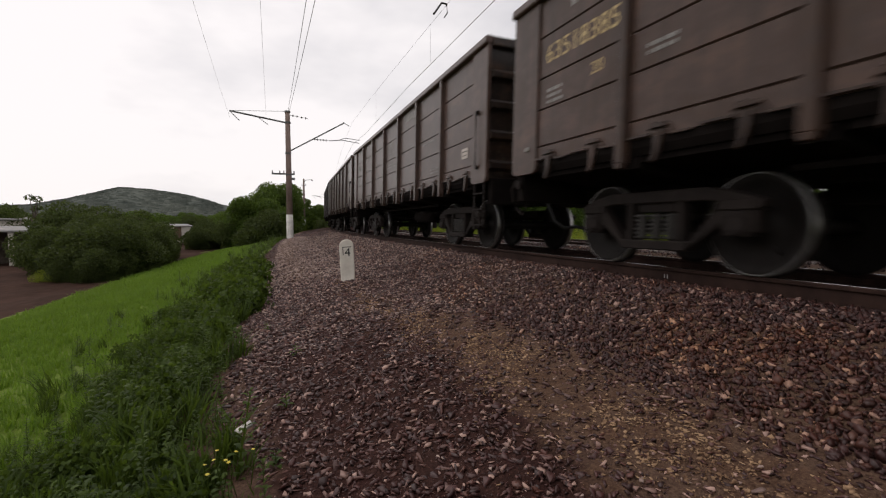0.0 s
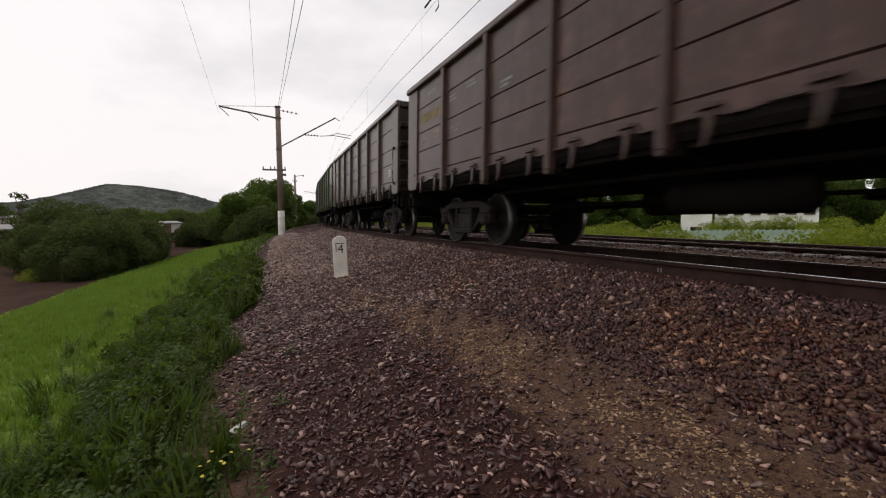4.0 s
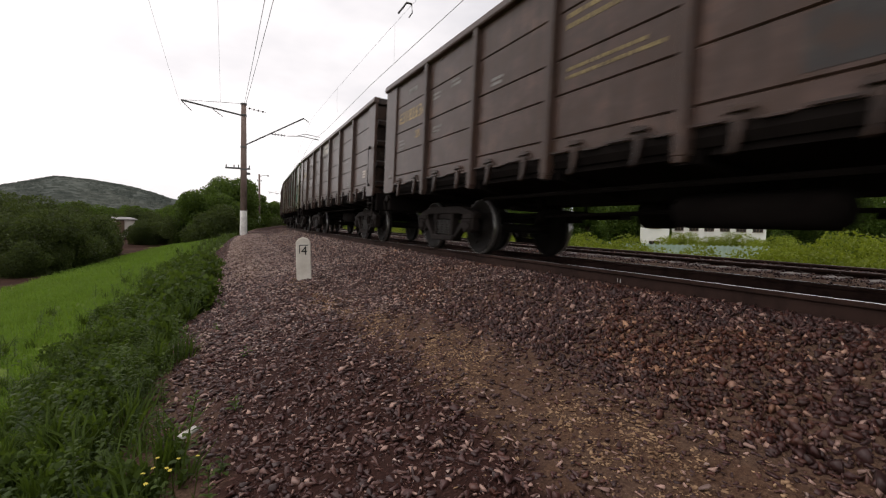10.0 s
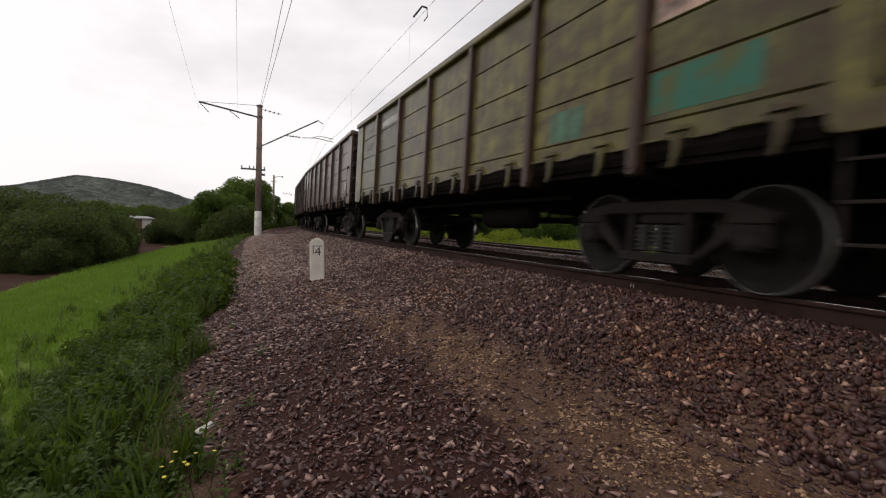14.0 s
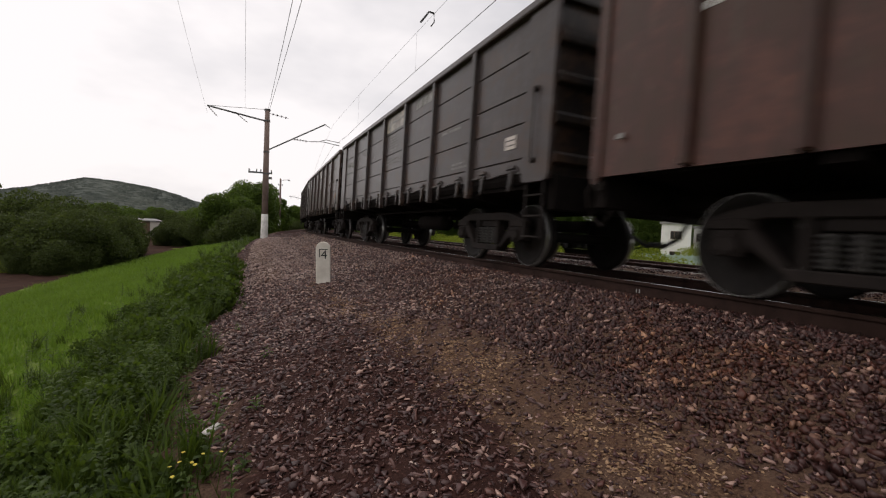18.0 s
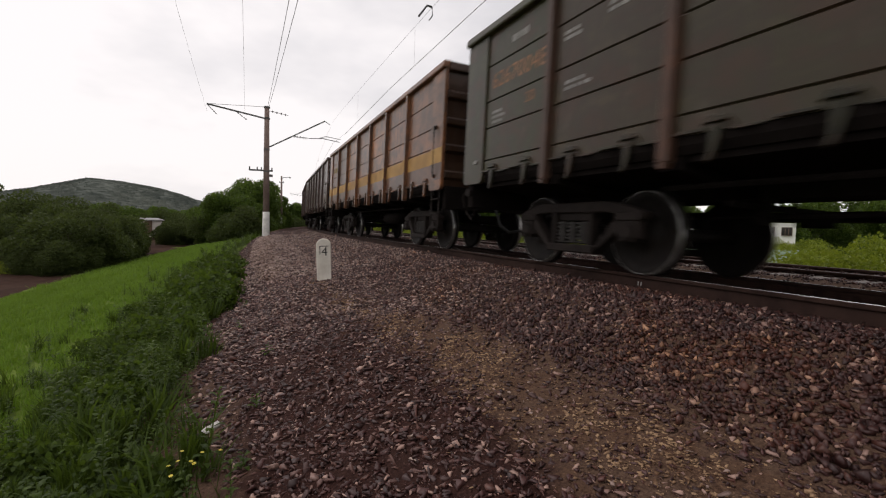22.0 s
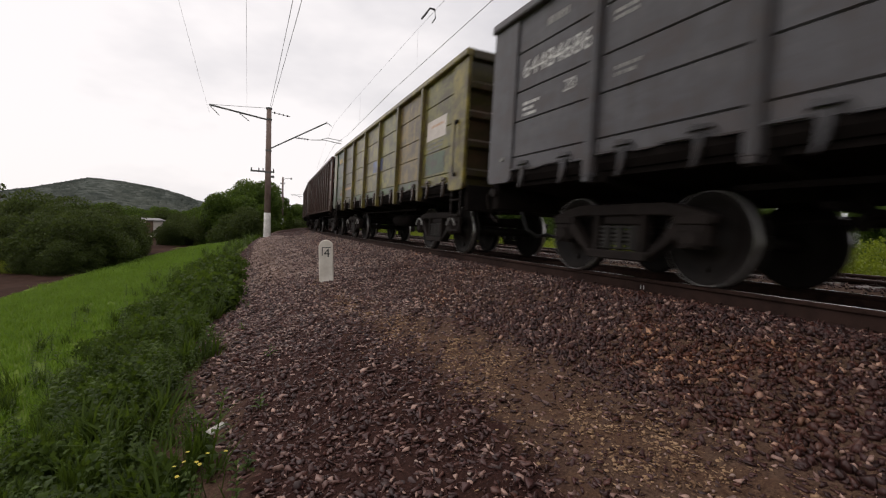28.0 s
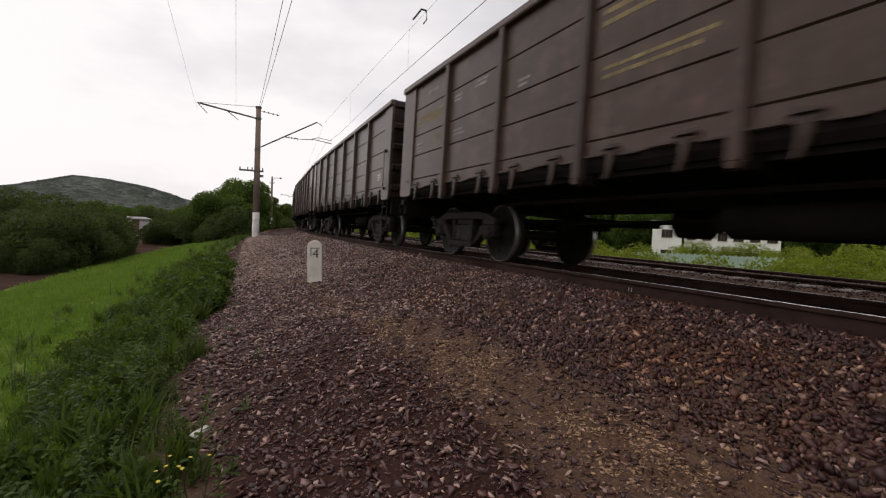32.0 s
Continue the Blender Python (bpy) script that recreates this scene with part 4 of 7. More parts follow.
        # spring seat, columns and diagonals
        b.prism([(-0.42, 0.20), (0.42, 0.20), (0.46, 0.30), (-0.46, 0.30)], "x", q0 - 0.03, q1 + 0.03)
        for sy in (-1, 1):
            b.prism([(sy * 0.29, 0.28), (sy * 0.37, 0.28), (sy * 0.37, 0.74), (sy * 0.29, 0.74)], "x", q0, q1)
            b.prism([(sy * 0.40, 0.20), (sy * 0.46, 0.33), (sy * 0.72, 0.62), (sy * 0.72, 0.72), (sy * 0.84, 0.70), (sy * 0.80, 0.50)], "x", q0, q1)
            b.prism([(sy * (h - 0.155), 0.40), (sy * (h - 0.155), 0.66), (sy * (h - 0.10), 0.66), (sy * (h - 0.10), 0.40)], "x", q0, q1)
            b.prism([(sy * (h + 0.10), 0.40), (sy * (h + 0.10), 0.66), (sy * (h + 0.165), 0.66), (sy * (h + 0.165), 0.40)], "x", q0, q1)
            b.prism([(sy * (h - 0.19), 0.60), (sy * (h + 0.19), 0.60), (sy * (h + 0.15), 0.70), (sy * (h - 0.15), 0.70)], "x", q0 - 0.02, q1 + 0.02)
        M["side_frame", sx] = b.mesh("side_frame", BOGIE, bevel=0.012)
        b = Build()
        for y in (-0.19, 0.0, 0.19):
            prof = []
            for i in range(13):
                z = 0.305 + 0.285 * i / 12
                prof.append((z, 0.092 if i % 2 else 0.05))
            b.lathe([(0.305, 0.0)] + prof + [(0.59, 0.0)], "z", 10, (sx * 1.03, y, 0))
        M["springs", sx] = b.mesh("spring_nest", SPRING, True)
        b = Build()
        b.box(*sorted((sx * 0.93, sx * 1.12)), -0.115, 0.115, 0.365, 0.595)
        b.lathe([(sx * 1.12, 0.115), (sx * 1.15, 0.105), (sx * 1.155, 0.0)], "x", 14, (0, 0, AXLE * 0 + 0.4785))
        for a in range(4):
            an = math.pi / 4 + a * math.pi / 2
            b.lathe([(sx * 1.12, 0.016), (sx * 1.168, 0.016), (sx * 1.168, 0.0)], "x", 6, (0, 0.085 * math.cos(an), 0.4785 + 0.085 * math.sin(an)))
        M["box", sx] = b.mesh("axle_box", BOGIE, bevel=0.006)
    b = Build()
    b.lathe([(-1.1, 0.0), (-1.1, 0.065), (-0.85, 0.075), (-0.8, 0.097), (-0.7, 0.097), (-0.6, 0.08), (0.6, 0.08), (0.7, 0.097), (0.8, 0.097), (0.85, 0.075), (1.1, 0.065), (1.1, 0.0)], "x", 16)
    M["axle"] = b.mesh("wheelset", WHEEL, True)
    for sx in (-1, 1):
        b = Build()
        prof = [(0.86, 0.10), (0.87, 0.13), (0.82, 0.155), (0.79, 0.24), (0.80, 0.36), (0.845, 0.395), (0.85, 0.44), (0.85, 0.468), (0.838, 0.4765),
                (0.755, 0.4805), (0.742, 0.492), (0.735, 0.505), (0.722, 0.503), (0.720, 0.42), (0.745, 0.39), (0.74, 0.24), (0.70, 0.15), (0.69, 0.10)]
        b.lathe([(sx * e, r) for e, r in prof], "x", 40)
        # casting marks, so that the turning shows
        for a in range(2):
            an = a * math.pi + 0.4
            b.box(*sorted((sx * 0.79, sx * 0.812)), 0.30 * math.cos(an) - 0.03, 0.30 * math.cos(an) + 0.03, 0.30 * math.sin(an) - 0.02, 0.30 * math.sin(an) + 0.02)
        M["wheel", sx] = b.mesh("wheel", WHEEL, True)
        b = Build()
        b.lathe([(sx * 0.8502, 0.4655), (sx * 0.8515, 0.469), (sx * 0.845, 0.4765), (sx * 0.790, 0.4795)], "x", 40)
        M["rim", sx] = b.mesh("tread_rim", TREAD, True)
    return M


WAGON = {style: wagon_meshes(style) for style in ("creased", "ribbed", "plain")}


def make_wagon(style, label):
    M = WAGON[style]
    car = tagged(new("gondola_wagon"), label, "freight wagon", "wagons of the coal train")
    frame_ob = part("underframe", M["frame"], car, "near-black underframe")
    for i in range(7):
        part("drop_hatch", M["hatch"], frame_ob, at=Matrix.Translation((0, -5.25 + 1.75 * i, 0)) @ Matrix.Rotation(math.pi, 4, "Z"))
    for y in (-4.325, -2.625, -0.875, 0.875, 2.625, 4.325):
        part("cross_beam", M["cross"], frame_ob, at=Matrix.Translation((0, y, 0)))
    posts = POSTS if style != "plain" else [-5.40 + 0.90 * i for i in range(13)]
    for sx in (-1, 1):
        for i, me in enumerate(M["panels", sx]):
            panel = part("side_panel", me, car)
            panel["bay"] = i if sx < 0 else -1
            for rib in M["ribs", sx][i] if style == "ribbed" and sx < 0 else ():
                part("rib", rib, panel)
        for y in posts:
            part("post", M["post", sx], car, at=Matrix.Translation((0, y, 0)))
        for sy in (-1, 1):
            part("corner_panel", M["corner", sx, sy], car)
        part("top_chord", M["chord", sx], car)
        if style != "plain":
            sill = part("side_sill", M["sill", sx], car)
            for i in range(7):
                for q in (-0.42, 0.42):
                    if sx < 0:
                        part("hatch_lock", M["lock", sx], sill, at=Matrix.Translation((0, -5.25 + 1.75 * i + q, 0)))
    for sy in (-1, 1):
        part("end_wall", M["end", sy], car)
        part("end_beam", M["beam", sy], car)
        part("coupler", M["coupler", sy], car)
        part("brake_hose", M["hose", sy], car, "black rubber brake hose")
    part("air_reservoir", M["reservoir"], car)
    part("brake_cylinder", M["cylinder"], car)
    part("brake_rod", M["rods"], car)
    for y in (-2.3, 2.4):
        part("brake_lever", M["lever"], car, at=Matrix.Translation((0, y, 0)))
    part("step_ladder", M["ladder"], car, at=Matrix.Translation((-1.50, -HALF + 0.30, 0)))
    part("step_ladder", M["ladder"], car, at=Matrix.Translation((1.50, HALF - 0.30, 0)))
    if style != "plain":
        part("grab_rail", M["grab"], car, "dark upright grab rod", at=Matrix.Translation((-1.535, -HALF + 0.33, 0)))
    part("lamp_bracket", M["bracket"], car, "small pale lamp bracket", at=Matrix.Translation((-1.535, HALF - 0.40, 1.50)))
    part("uncoupling_lever", M["pocket"], car)
    for sy in (-1, 1):
        bogie = part("bogie", M["bolster"], car, "grimy cast-steel bogie", at=Matrix.Translation((0, sy * BASE / 2, 0)))
        for sx in (-1, 1):
            part("side_frame", M["side_frame", sx], bogie)
            part("spring_nest", M["springs", sx], bogie)
            for q in (-1, 1):
                part("axle_box", M["box", sx], bogie, at=Matrix.Translation((0, q * AXLE / 2, 0)))
        for q in (-1, 1):
            ws = part("wheelset", M["axle"], car, "dark steel wheelset with bright worn treads", at=Matrix.Translation((0, sy * BASE / 2 + q * AXLE / 2, WHEEL_R)))
            for sx in (-1, 1):
                part("wheel", M["wheel", sx], ws)
                part("tread_rim", M["rim", sx], ws)
    return car


# paints
BROWN_GREY, DARK_BROWN, SLATE, DARK_SLATE = (0.076, 0.057, 0.050), (0.056, 0.043, 0.038), (0.19, 0.20, 0.255), (0.046, 0.046, 0.050)
RED_BROWN, OX_RED, OLIVE, MOSS = (0.078, 0.054, 0.049), (0.076, 0.040, 0.033), (0.120, 0.112, 0.034), (0.056, 0.070, 0.024)
TEAL, TAN, PALE_GREY = (0.030, 0.125, 0.088), (0.185, 0.110, 0.048), (0.38, 0.37, 0.40)
GREEN, BLUE_GREY, OCHRE = (0.036, 0.078, 0.030), (0.074, 0.092, 0.118), (0.185, 0.165, 0.034)

# wagon by wagon, in the order in which they pass: kind, body paint, bays of other paint (counted from the leading end), words
TRAIN = [
    ("creased", BROWN_GREY, {}, "weathered brown-grey"), ("creased", BROWN_GREY, {}, "weathered brown-grey"),
    ("creased", BROWN_GREY, {}, "weathered brown-grey"), ("creased", DARK_BROWN, {}, "dark brown-grey"),
    ("creased", DARK_SLATE, {}, "dark slate-grey"), ("creased", DARK_SLATE, {}, "dark slate-grey"),
    ("creased", RED_BROWN, {}, "dull red-brown"), ("creased", BROWN_GREY, {}, "weathered brown-grey"),
    ("creased", MOSS, {6: (0.064, 0.080, 0.026), 5: (0.048, 0.074, 0.026), 4: (0.034, 0.060, 0.024), 0: GREEN, 1: GREEN}, "moss-green"), ("creased", BLUE_GREY, {}, "blue-grey"),
    ("creased", TAN, {1: (0.44, 0.165, 0.068), 0: (0.50, 0.170, 0.075), 2: (0.27, 0.13, 0.055), 5: (0.13, 0.095, 0.045), 6: (0.14, 0.105, 0.045)}, "tan and orange"), ("ribbed", PALE_GREY, {}, "pale grey ribbed"),
    ("ribbed", SLATE, {}, "slate-grey ribbed"), ("creased", BROWN_GREY, {}, "weathered brown-grey"),
    ("creased", BROWN_GREY, {}, "weathered brown-grey"), ("creased", GREEN, {6: (0.050, 0.095, 0.045), 5: (0.072, 0.090, 0.028), 4: (0.085, 0.095, 0.03), 3: (0.03, 0.095, 0.06), 2: TEAL, 1: (0.03, 0.09, 0.05)}, "green and teal patched"),
    ("creased", RED_BROWN, {}, "dull red-brown"), ("creased", DARK_BROWN, {}, "dark brown-grey"),
    ("creased", OLIVE, {0: (0.085, 0.085, 0.03), 5: MOSS, 6: (0.07, 0.08, 0.026)}, "olive and teal patched"), ("creased", RED_BROWN, {}, "dull red-brown"),
    ("creased", DARK_BROWN, {}, "dark brown-grey"), ("creased", (0.086, 0.092, 0.036), {3: MOSS, 0: MOSS, 2: MOSS, 6: (0.092, 0.098, 0.038)}, "olive-green"),
    ("plain", OX_RED, {}, "ox-red many-posted"), ("creased", DARK_SLATE, {}, "dark slate-grey"),
    ("creased", DARK_BROWN, {}, "dark brown-grey"), ("creased", DARK_SLATE, {}, "dark slate-grey"),
    ("creased", (0.100, 0.090, 0.045), {0: (0.078, 0.092, 0.040), 1: (0.060, 0.100, 0.050), 2: (0.058, 0.092, 0.042), 3: (0.092, 0.092, 0.040), 4: (0.098, 0.096, 0.042), 5: (0.084, 0.096, 0.040)}, "olive-brown patched"), ("creased", (0.036, 0.040, 0.023), {4: (0.040, 0.036, 0.022), 5: (0.042, 0.040, 0.026), 3: (0.034, 0.032, 0.022)}, "dark moss-green"),
    ("creased", (0.20, 0.100, 0.044), {6: (0.155, 0.080, 0.036), 5: (0.12, 0.066, 0.034), 2: (0.27, 0.130, 0.045), 4: (0.23, 0.115, 0.042)}, "orange-brown"), ("creased", BROWN_GREY, {}, "weathered brown-grey"),
    ("creased", RED_BROWN, {}, "brown-grey"), ("creased", (0.060, 0.070, 0.026), {4: GREEN, 3: (0.072, 0.078, 0.028), 6: (0.085, 0.085, 0.032), 1: (0.056, 0.076, 0.030), 0: (0.050, 0.060, 0.026)}, "dark olive-green"),
    ("creased", (0.088, 0.056, 0.042), {}, "rusty brown"), ("creased", BROWN_GREY, {}, "weathered brown-grey"),
    ("creased", (0.092, 0.092, 0.100), {}, "clean dark grey"), ("creased", OCHRE, {0: (0.185, 0.185, 0.045), 2: (0.165, 0.165, 0.038), 1: (0.19, 0.165, 0.038), 6: (0.034, 0.078, 0.034), 5: (0.09, 0.085, 0.03)}, "ochre and green"),
    ("plain", OX_RED, {}, "ox-red many-posted"), ("creased", BROWN_GREY, {}, "brown-grey"),
    ("creased", DARK_BROWN, {}, "dark brown"), ("creased", BROWN_GREY, {}, "brown-grey"),
    ("creased", DARK_BROWN, {}, "dark brown-grey"), ("creased", BROWN_GREY, {}, "weathered brown-grey"),
    ("creased", DARK_SLATE, {}, "dark grey"), ("creased", BROWN_GREY, {}, "weathered brown-grey"),
]
FIRST, PITCH, LEAD = -2, 13.92, 6.27   # number of the first wagon, metres from coupling to coupling, wagon 0's trailing coupling at the start
# play in the couplings, wagon by wagon from the first, and the train's small surges at whole seconds
SLACK = [0.25, 0.25, 0.22, 0.15, 0.19, 0.19, 0.22, 0.25, 0.29, 0.38, 0.28, 0.24, 0.21, 0.18, 0.15, 0.15, 0.14, 0.01, 0.05, 0.0, -0.04, -0.08, -0.01, -0.17, -0.33,
         -0.42, -0.46, -0.46, -0.39, -0.37, -0.47, -0.33, -0.25, -0.17, -0.08, -0.09, -0.09, -0.01, 0.05, 0.11, 0.11, 0.11, 0.11, 0.11]
SURGE_AT = [0, 1, 2, 3, 6, 7, 8, 9, 10, 11, 12, 13, 14, 17, 18, 19, 20, 21, 22, 23, 24, 25, 28, 29, 30, 31, 32]
SURGE = [0.24, -0.16, -0.08, 0.08, -0.12, -0.04, 0.01, 0.015, 0.0, 0.17, -0.025, 0.005, -0.18, -0.25, -0.01, 0.15, 0.11, 0.045, 0.305, 0.015, 0.04, -0.125, -0.19, 0.035, 0.10, 0.015, -0.14]


def travelled(t):
    return 16.266 * t + 0.00484 * t * t + float(np.interp(t, SURGE_AT, SURGE))


def lettering(car, text, y, z, size, material, label):
    """Painted characters on the camera-side sheet."""
    cu = bpy.data.curves.new("lettering", "FONT")
    cu.body, cu.size, cu.extrude, cu.resolution_u = text, size * 1.38, 0.0, 3
    tmp = bpy.data.objects.new("lettering", cu)
    scene.collection.objects.link(tmp)
    dg = bpy.context.evaluated_depsgraph_get()
    me = bpy.data.meshes.new_from_object(tmp.evaluated_get(dg))
    bpy.data.objects.remove(tmp)
    me.materials.clear()
    me.materials.append(material)
    m = Matrix(((0, 0, -1, -SIDE - 0.004), (-1, 0, 0, y), (0, 1, 0, z), (0, 0, 0, 1)))
    return part("lettering", me, car, label, at=m, kind="stuff")


def bars(car, y, z, w, rows, material, rng, h=0.045, gap=0.035, label="faded lettering"):
    """Writing too worn to read: rows of short plain bars."""
    b = Build()
    for r in range(rows):
        q = y
        end = y - w * rng.uniform(0.7, 1.0)
        while q > end:
            a = rng.uniform(0.03, 0.10)
            z0 = z - r * (h + gap)
            b.box(-SIDE - 0.004, -SIDE - 0.001, q - a, q, z0, z0 + h * 0.8)
            q -= a + rng.uniform(0.015, 0.05)
    return part("marking", b.mesh("marking", material), car, label, kind="stuff")


def patch(car, y0, y1, z0, z1, colour, label, material=None, slant=0.0):
    b = Build()
    b.prism([(y0, z0), (y1, z0), (y1 + slant, z1), (y0 + slant, z1)], "x", -SIDE - 0.003, -SIDE - 0.0005)
    ob = part("paint_patch", b.mesh("paint_patch", material or PAINT), car, label)
    ob.color = (*colour, 1)
    return ob


def card(car, y, z, material, rng):
    b = Build()
    b.box(-SIDE - 0.012, -SIDE - 0.001, y - 0.14, y + 0.14, z - 0.095, z + 0.095)
    ob = part("route_card", b.mesh("route_card", material, bevel=0.003), car, "small rectangular route card in a frame")
    b = Build()
    b.box(-SIDE - 0.014, -SIDE - 0.0125, y - 0.11, y + 0.11, z + 0.025, z + 0.042)
    b.box(-SIDE - 0.014, -SIDE - 0.0125, y - 0.11, y + 0.07, z - 0.045, z - 0.03)
    part("card_lines", b.mesh("card_lines", POST_BLACK), ob)


NUMBERS = {-1: ("63518385", YELLOW_MARK), 2: ("64439714", WHITE_MARK), 3: ("64", WHITE_MARK), 32: ("64484686", WHITE_MARK), 19: ("42361837", YELLOW_MARK), 13: ("55183350", WHITE_MARK),
           6: ("57471150", FADED_YELLOW), 11: ("63182636", YELLOW_MARK), 12: ("63198550", YELLOW_MARK), 25: ("62670048", RUST_MARK), 37: ("63448807", FADED_YELLOW)}


def mark_wagon(k, car, rng):
    style = TRAIN[k - FIRST][0]
    ink = YELLOW_MARK if k in (-1, 4, 11, 26) else WHITE_MARK
    if style == "plain":
        bars(car, 5.4, 2.45, 0.7, 1, WHITE_MARK, rng, h=0.09)
        b = Build()
        b.box(-SIDE - 0.012, -SIDE - 0.001, -6.02, -5.78, 2.32, 2.56)
        part("route_card", b.mesh("route_card", PLATE, bevel=0.003), car, "pale square route card")
        b = Build()   # recessed step plate between the posts by the leading corner
        b.box(-SIDE - 0.004, -SIDE + 0.01, -5.30, -4.58, 1.16, 1.66)
        b.box(-SIDE - 0.075, -SIDE, -5.28, -4.62, 1.60, 1.64)
        b.box(-SIDE - 0.075, -SIDE, -5.28, -4.62, 1.34, 1.37)
        b.box(-SIDE - 0.075, -SIDE, -5.32, -5.27, 1.16, 1.74)
        part("step_plate", b.mesh("step_plate", BOGIE, bevel=0.004), car, "dark step plate between the posts")
        for y, z in ((-6.18, 2.50), (-6.12, 1.58), (-5.86, 1.34)):
            b = Build()
            b.tube([(-SIDE, y, z), (-SIDE - 0.05, y, z), (-SIDE - 0.05, y, z + 0.05), (-SIDE, y + 0.10, z + 0.06)], 0.014, 6)
            part("rope_hook", b.mesh("rope_hook", BOGIE), car)
        return
    if k == 33:
        bars(car, 5.55, 2.98, 0.62, 1, YELLOW_MARK, rng, h=0.22, label="ochre wagon number")
        bars(car, 5.55, 3.27, 0.50, 1, FADED_MARK, rng, h=0.10)
        bars(car, 5.78, 1.86, 0.34, 1, FADED_MARK, rng, h=0.06)
        bars(car, 5.88, 1.74, 0.50, 3, FADED_MARK, rng, h=0.028, gap=0.04)
        bars(car, 5.22, 1.66, 0.55, 1, RUST_MARK, rng, h=0.10, label="smudged orange lettering")
        bars(car, 5.10, 1.80, 0.40, 1, YELLOW_MARK, rng, h=0.05, label="smudged orange lettering")
        patch(car, 4.46, 5.20, 2.52, 2.94, (0.105, 0.092, 0.028), "olive repainted patch", slant=-0.05)
        patch(car, 2.75, 3.70, 1.56, 1.97, (0.032, 0.030, 0.030), "dark repainted square")
        for z0, z1, c in ((2.22, 3.44, (0.150, 0.122, 0.030)), (2.06, 2.22, (0.112, 0.110, 0.031)), (1.90, 2.06, (0.070, 0.094, 0.033))):   # older paint on the corner sheet
            b = Build()
            b.box(-SIDE - 0.038, -SIDE - 0.034, 5.95, HALF - 0.01, z0, z1)
            part("paint_patch", b.mesh("paint_patch", PAINT), car, "olive older paint").color = (*c, 0.6)
        patch(car, 4.46, 5.94, 1.33, 1.49, (0.070, 0.046, 0.032), "rusty brown lower band")
        for y in [sy * BASE / 2 + q * AXLE / 2 for sy in (-1, 1) for q in (-1, 1)]:
            b = Build()
            b.tube([(-1.135, y + 0.20 * math.cos(radians(a)), 0.50 + 0.20 * math.sin(radians(a))) for a in range(15, 166, 15)], 0.022, 6)
            part("axle_box_crown", b.mesh("axle_box_crown", FADED_MARK), car, "bright rubbed crown of the axle box")
        b = Build()
        b.tube([(-1.44, HALF - 0.18 + 0.22 * math.cos(a * math.pi / 10), 0.84 + 0.22 * math.sin(a * math.pi / 10)) for a in range(21)], 0.018, 6)
        for a in (0.5, 2.6, 4.7):
            b.tube([(-1.42, HALF - 0.18, 0.84), (-1.44, HALF - 0.18 + 0.22 * math.cos(a), 0.84 + 0.22 * math.sin(a))], 0.014, 5)
        b.tube([(-1.43, HALF - 0.18, 0.84), (-0.9, HALF - 0.18, 0.84)], 0.022, 6)
        part("hand_wheel", b.mesh("hand_wheel", BOGIE), car, "dark handbrake wheel")
    elif k in NUMBERS:
        text, ink = NUMBERS[k]
        lettering(car, text, 5.80, 2.58, 0.24, ink, "large painted wagon number")
    else:
        bars(car, 5.75, 2.60, 1.2, 1, FADED_YELLOW if ink is YELLOW_MARK or k in (5, 6, 25) else FADED_MARK, rng, h=0.24, label="large worn wagon number")
    if k % 3:
        bars(car, 5.3, 3.12, 0.45, 1, FADED_MARK, rng, h=0.12)
    if k != 33:
        lettering(car, "20", 4.92, 2.18, 0.15, ink, "small painted figure")
        bars(car, 5.75, 2.20, 0.30, 3, ink if k == 32 else FADED_MARK, rng, h=0.05, gap=0.025)
    bars(car, 4.15, 2.80, 0.30, 2, FADED_MARK, rng, h=0.05, gap=0.02)
    bars(car, 3.45, 2.86, 0.35, 2, FADED_MARK, rng, h=0.05, gap=0.02)
    bars(car, 4.1, 2.20, 0.38, 2, FADED_MARK, rng, h=0.05, gap=0.02)
    bars(car, 2.2, 2.55, 0.3, 2, FADED_MARK, rng, h=0.05, gap=0.02)
    if k not in (6, 8, 13, 16, 19, 26, 29, 33):
        bars(car, -3.05, 2.30, 0.85, 1, FADED_MARK, rng, h=0.06)
        bars(car, -3.60, 1.66, 0.7, 2, FADED_MARK, rng, h=0.045, gap=0.025)
        if k == 35:
            patch(car, -5.52, -5.14, 1.62, 1.96, (0.34, 0.22, 0.16), "tan repainted square")
            return
        card(car, -5.58, 1.77, ORANGE_CARD if k in (22, 37) else PLATE, rng)
    if k in (0, 1, 2, 3, 12, 15, 21, 22, 23, 32, 35, 36):
        # company mark, as plain slanted shapes, high on the third bay
        b = Build()
        for q, w in ((-1.45, 0.10), (-1.60, 0.20), (-1.85, 0.22), (-2.12, 0.24)):
            b.prism([(q, 3.16), (q - w, 3.16), (q - w - 0.06, 3.34), (q - 0.06, 3.34)], "x", -SIDE - 0.004, -SIDE - 0.001)
        part("company_mark", b.mesh("company_mark", FADED_MARK), car, "faded white company mark", kind="stuff")
        bars(car, 0.40, 2.86, 0.62, 6, FADED_MARK, rng, h=0.045, gap=0.025)
        bars(car, 0.66, 2.24, 1.25, 2, FADED_MARK, rng, h=0.05)
    if k in (1, 2, 3, 12, 15, 21, 22):
        patch(car, -0.76, 0.76, 3.02, 3.38, (0.50, 0.44, 0.40) if k in (2, 3) else (0.36, 0.32, 0.26), "pale painted band", PLATE if k in (2, 3) else None)
        b = Build()   # worn emblem and line of writing on the band
        b.prism([(0.66, 3.08), (0.46, 3.08), (0.40, 3.20), (0.50, 3.30), (0.64, 3.26)], "x", -SIDE - 0.006, -SIDE - 0.0035)
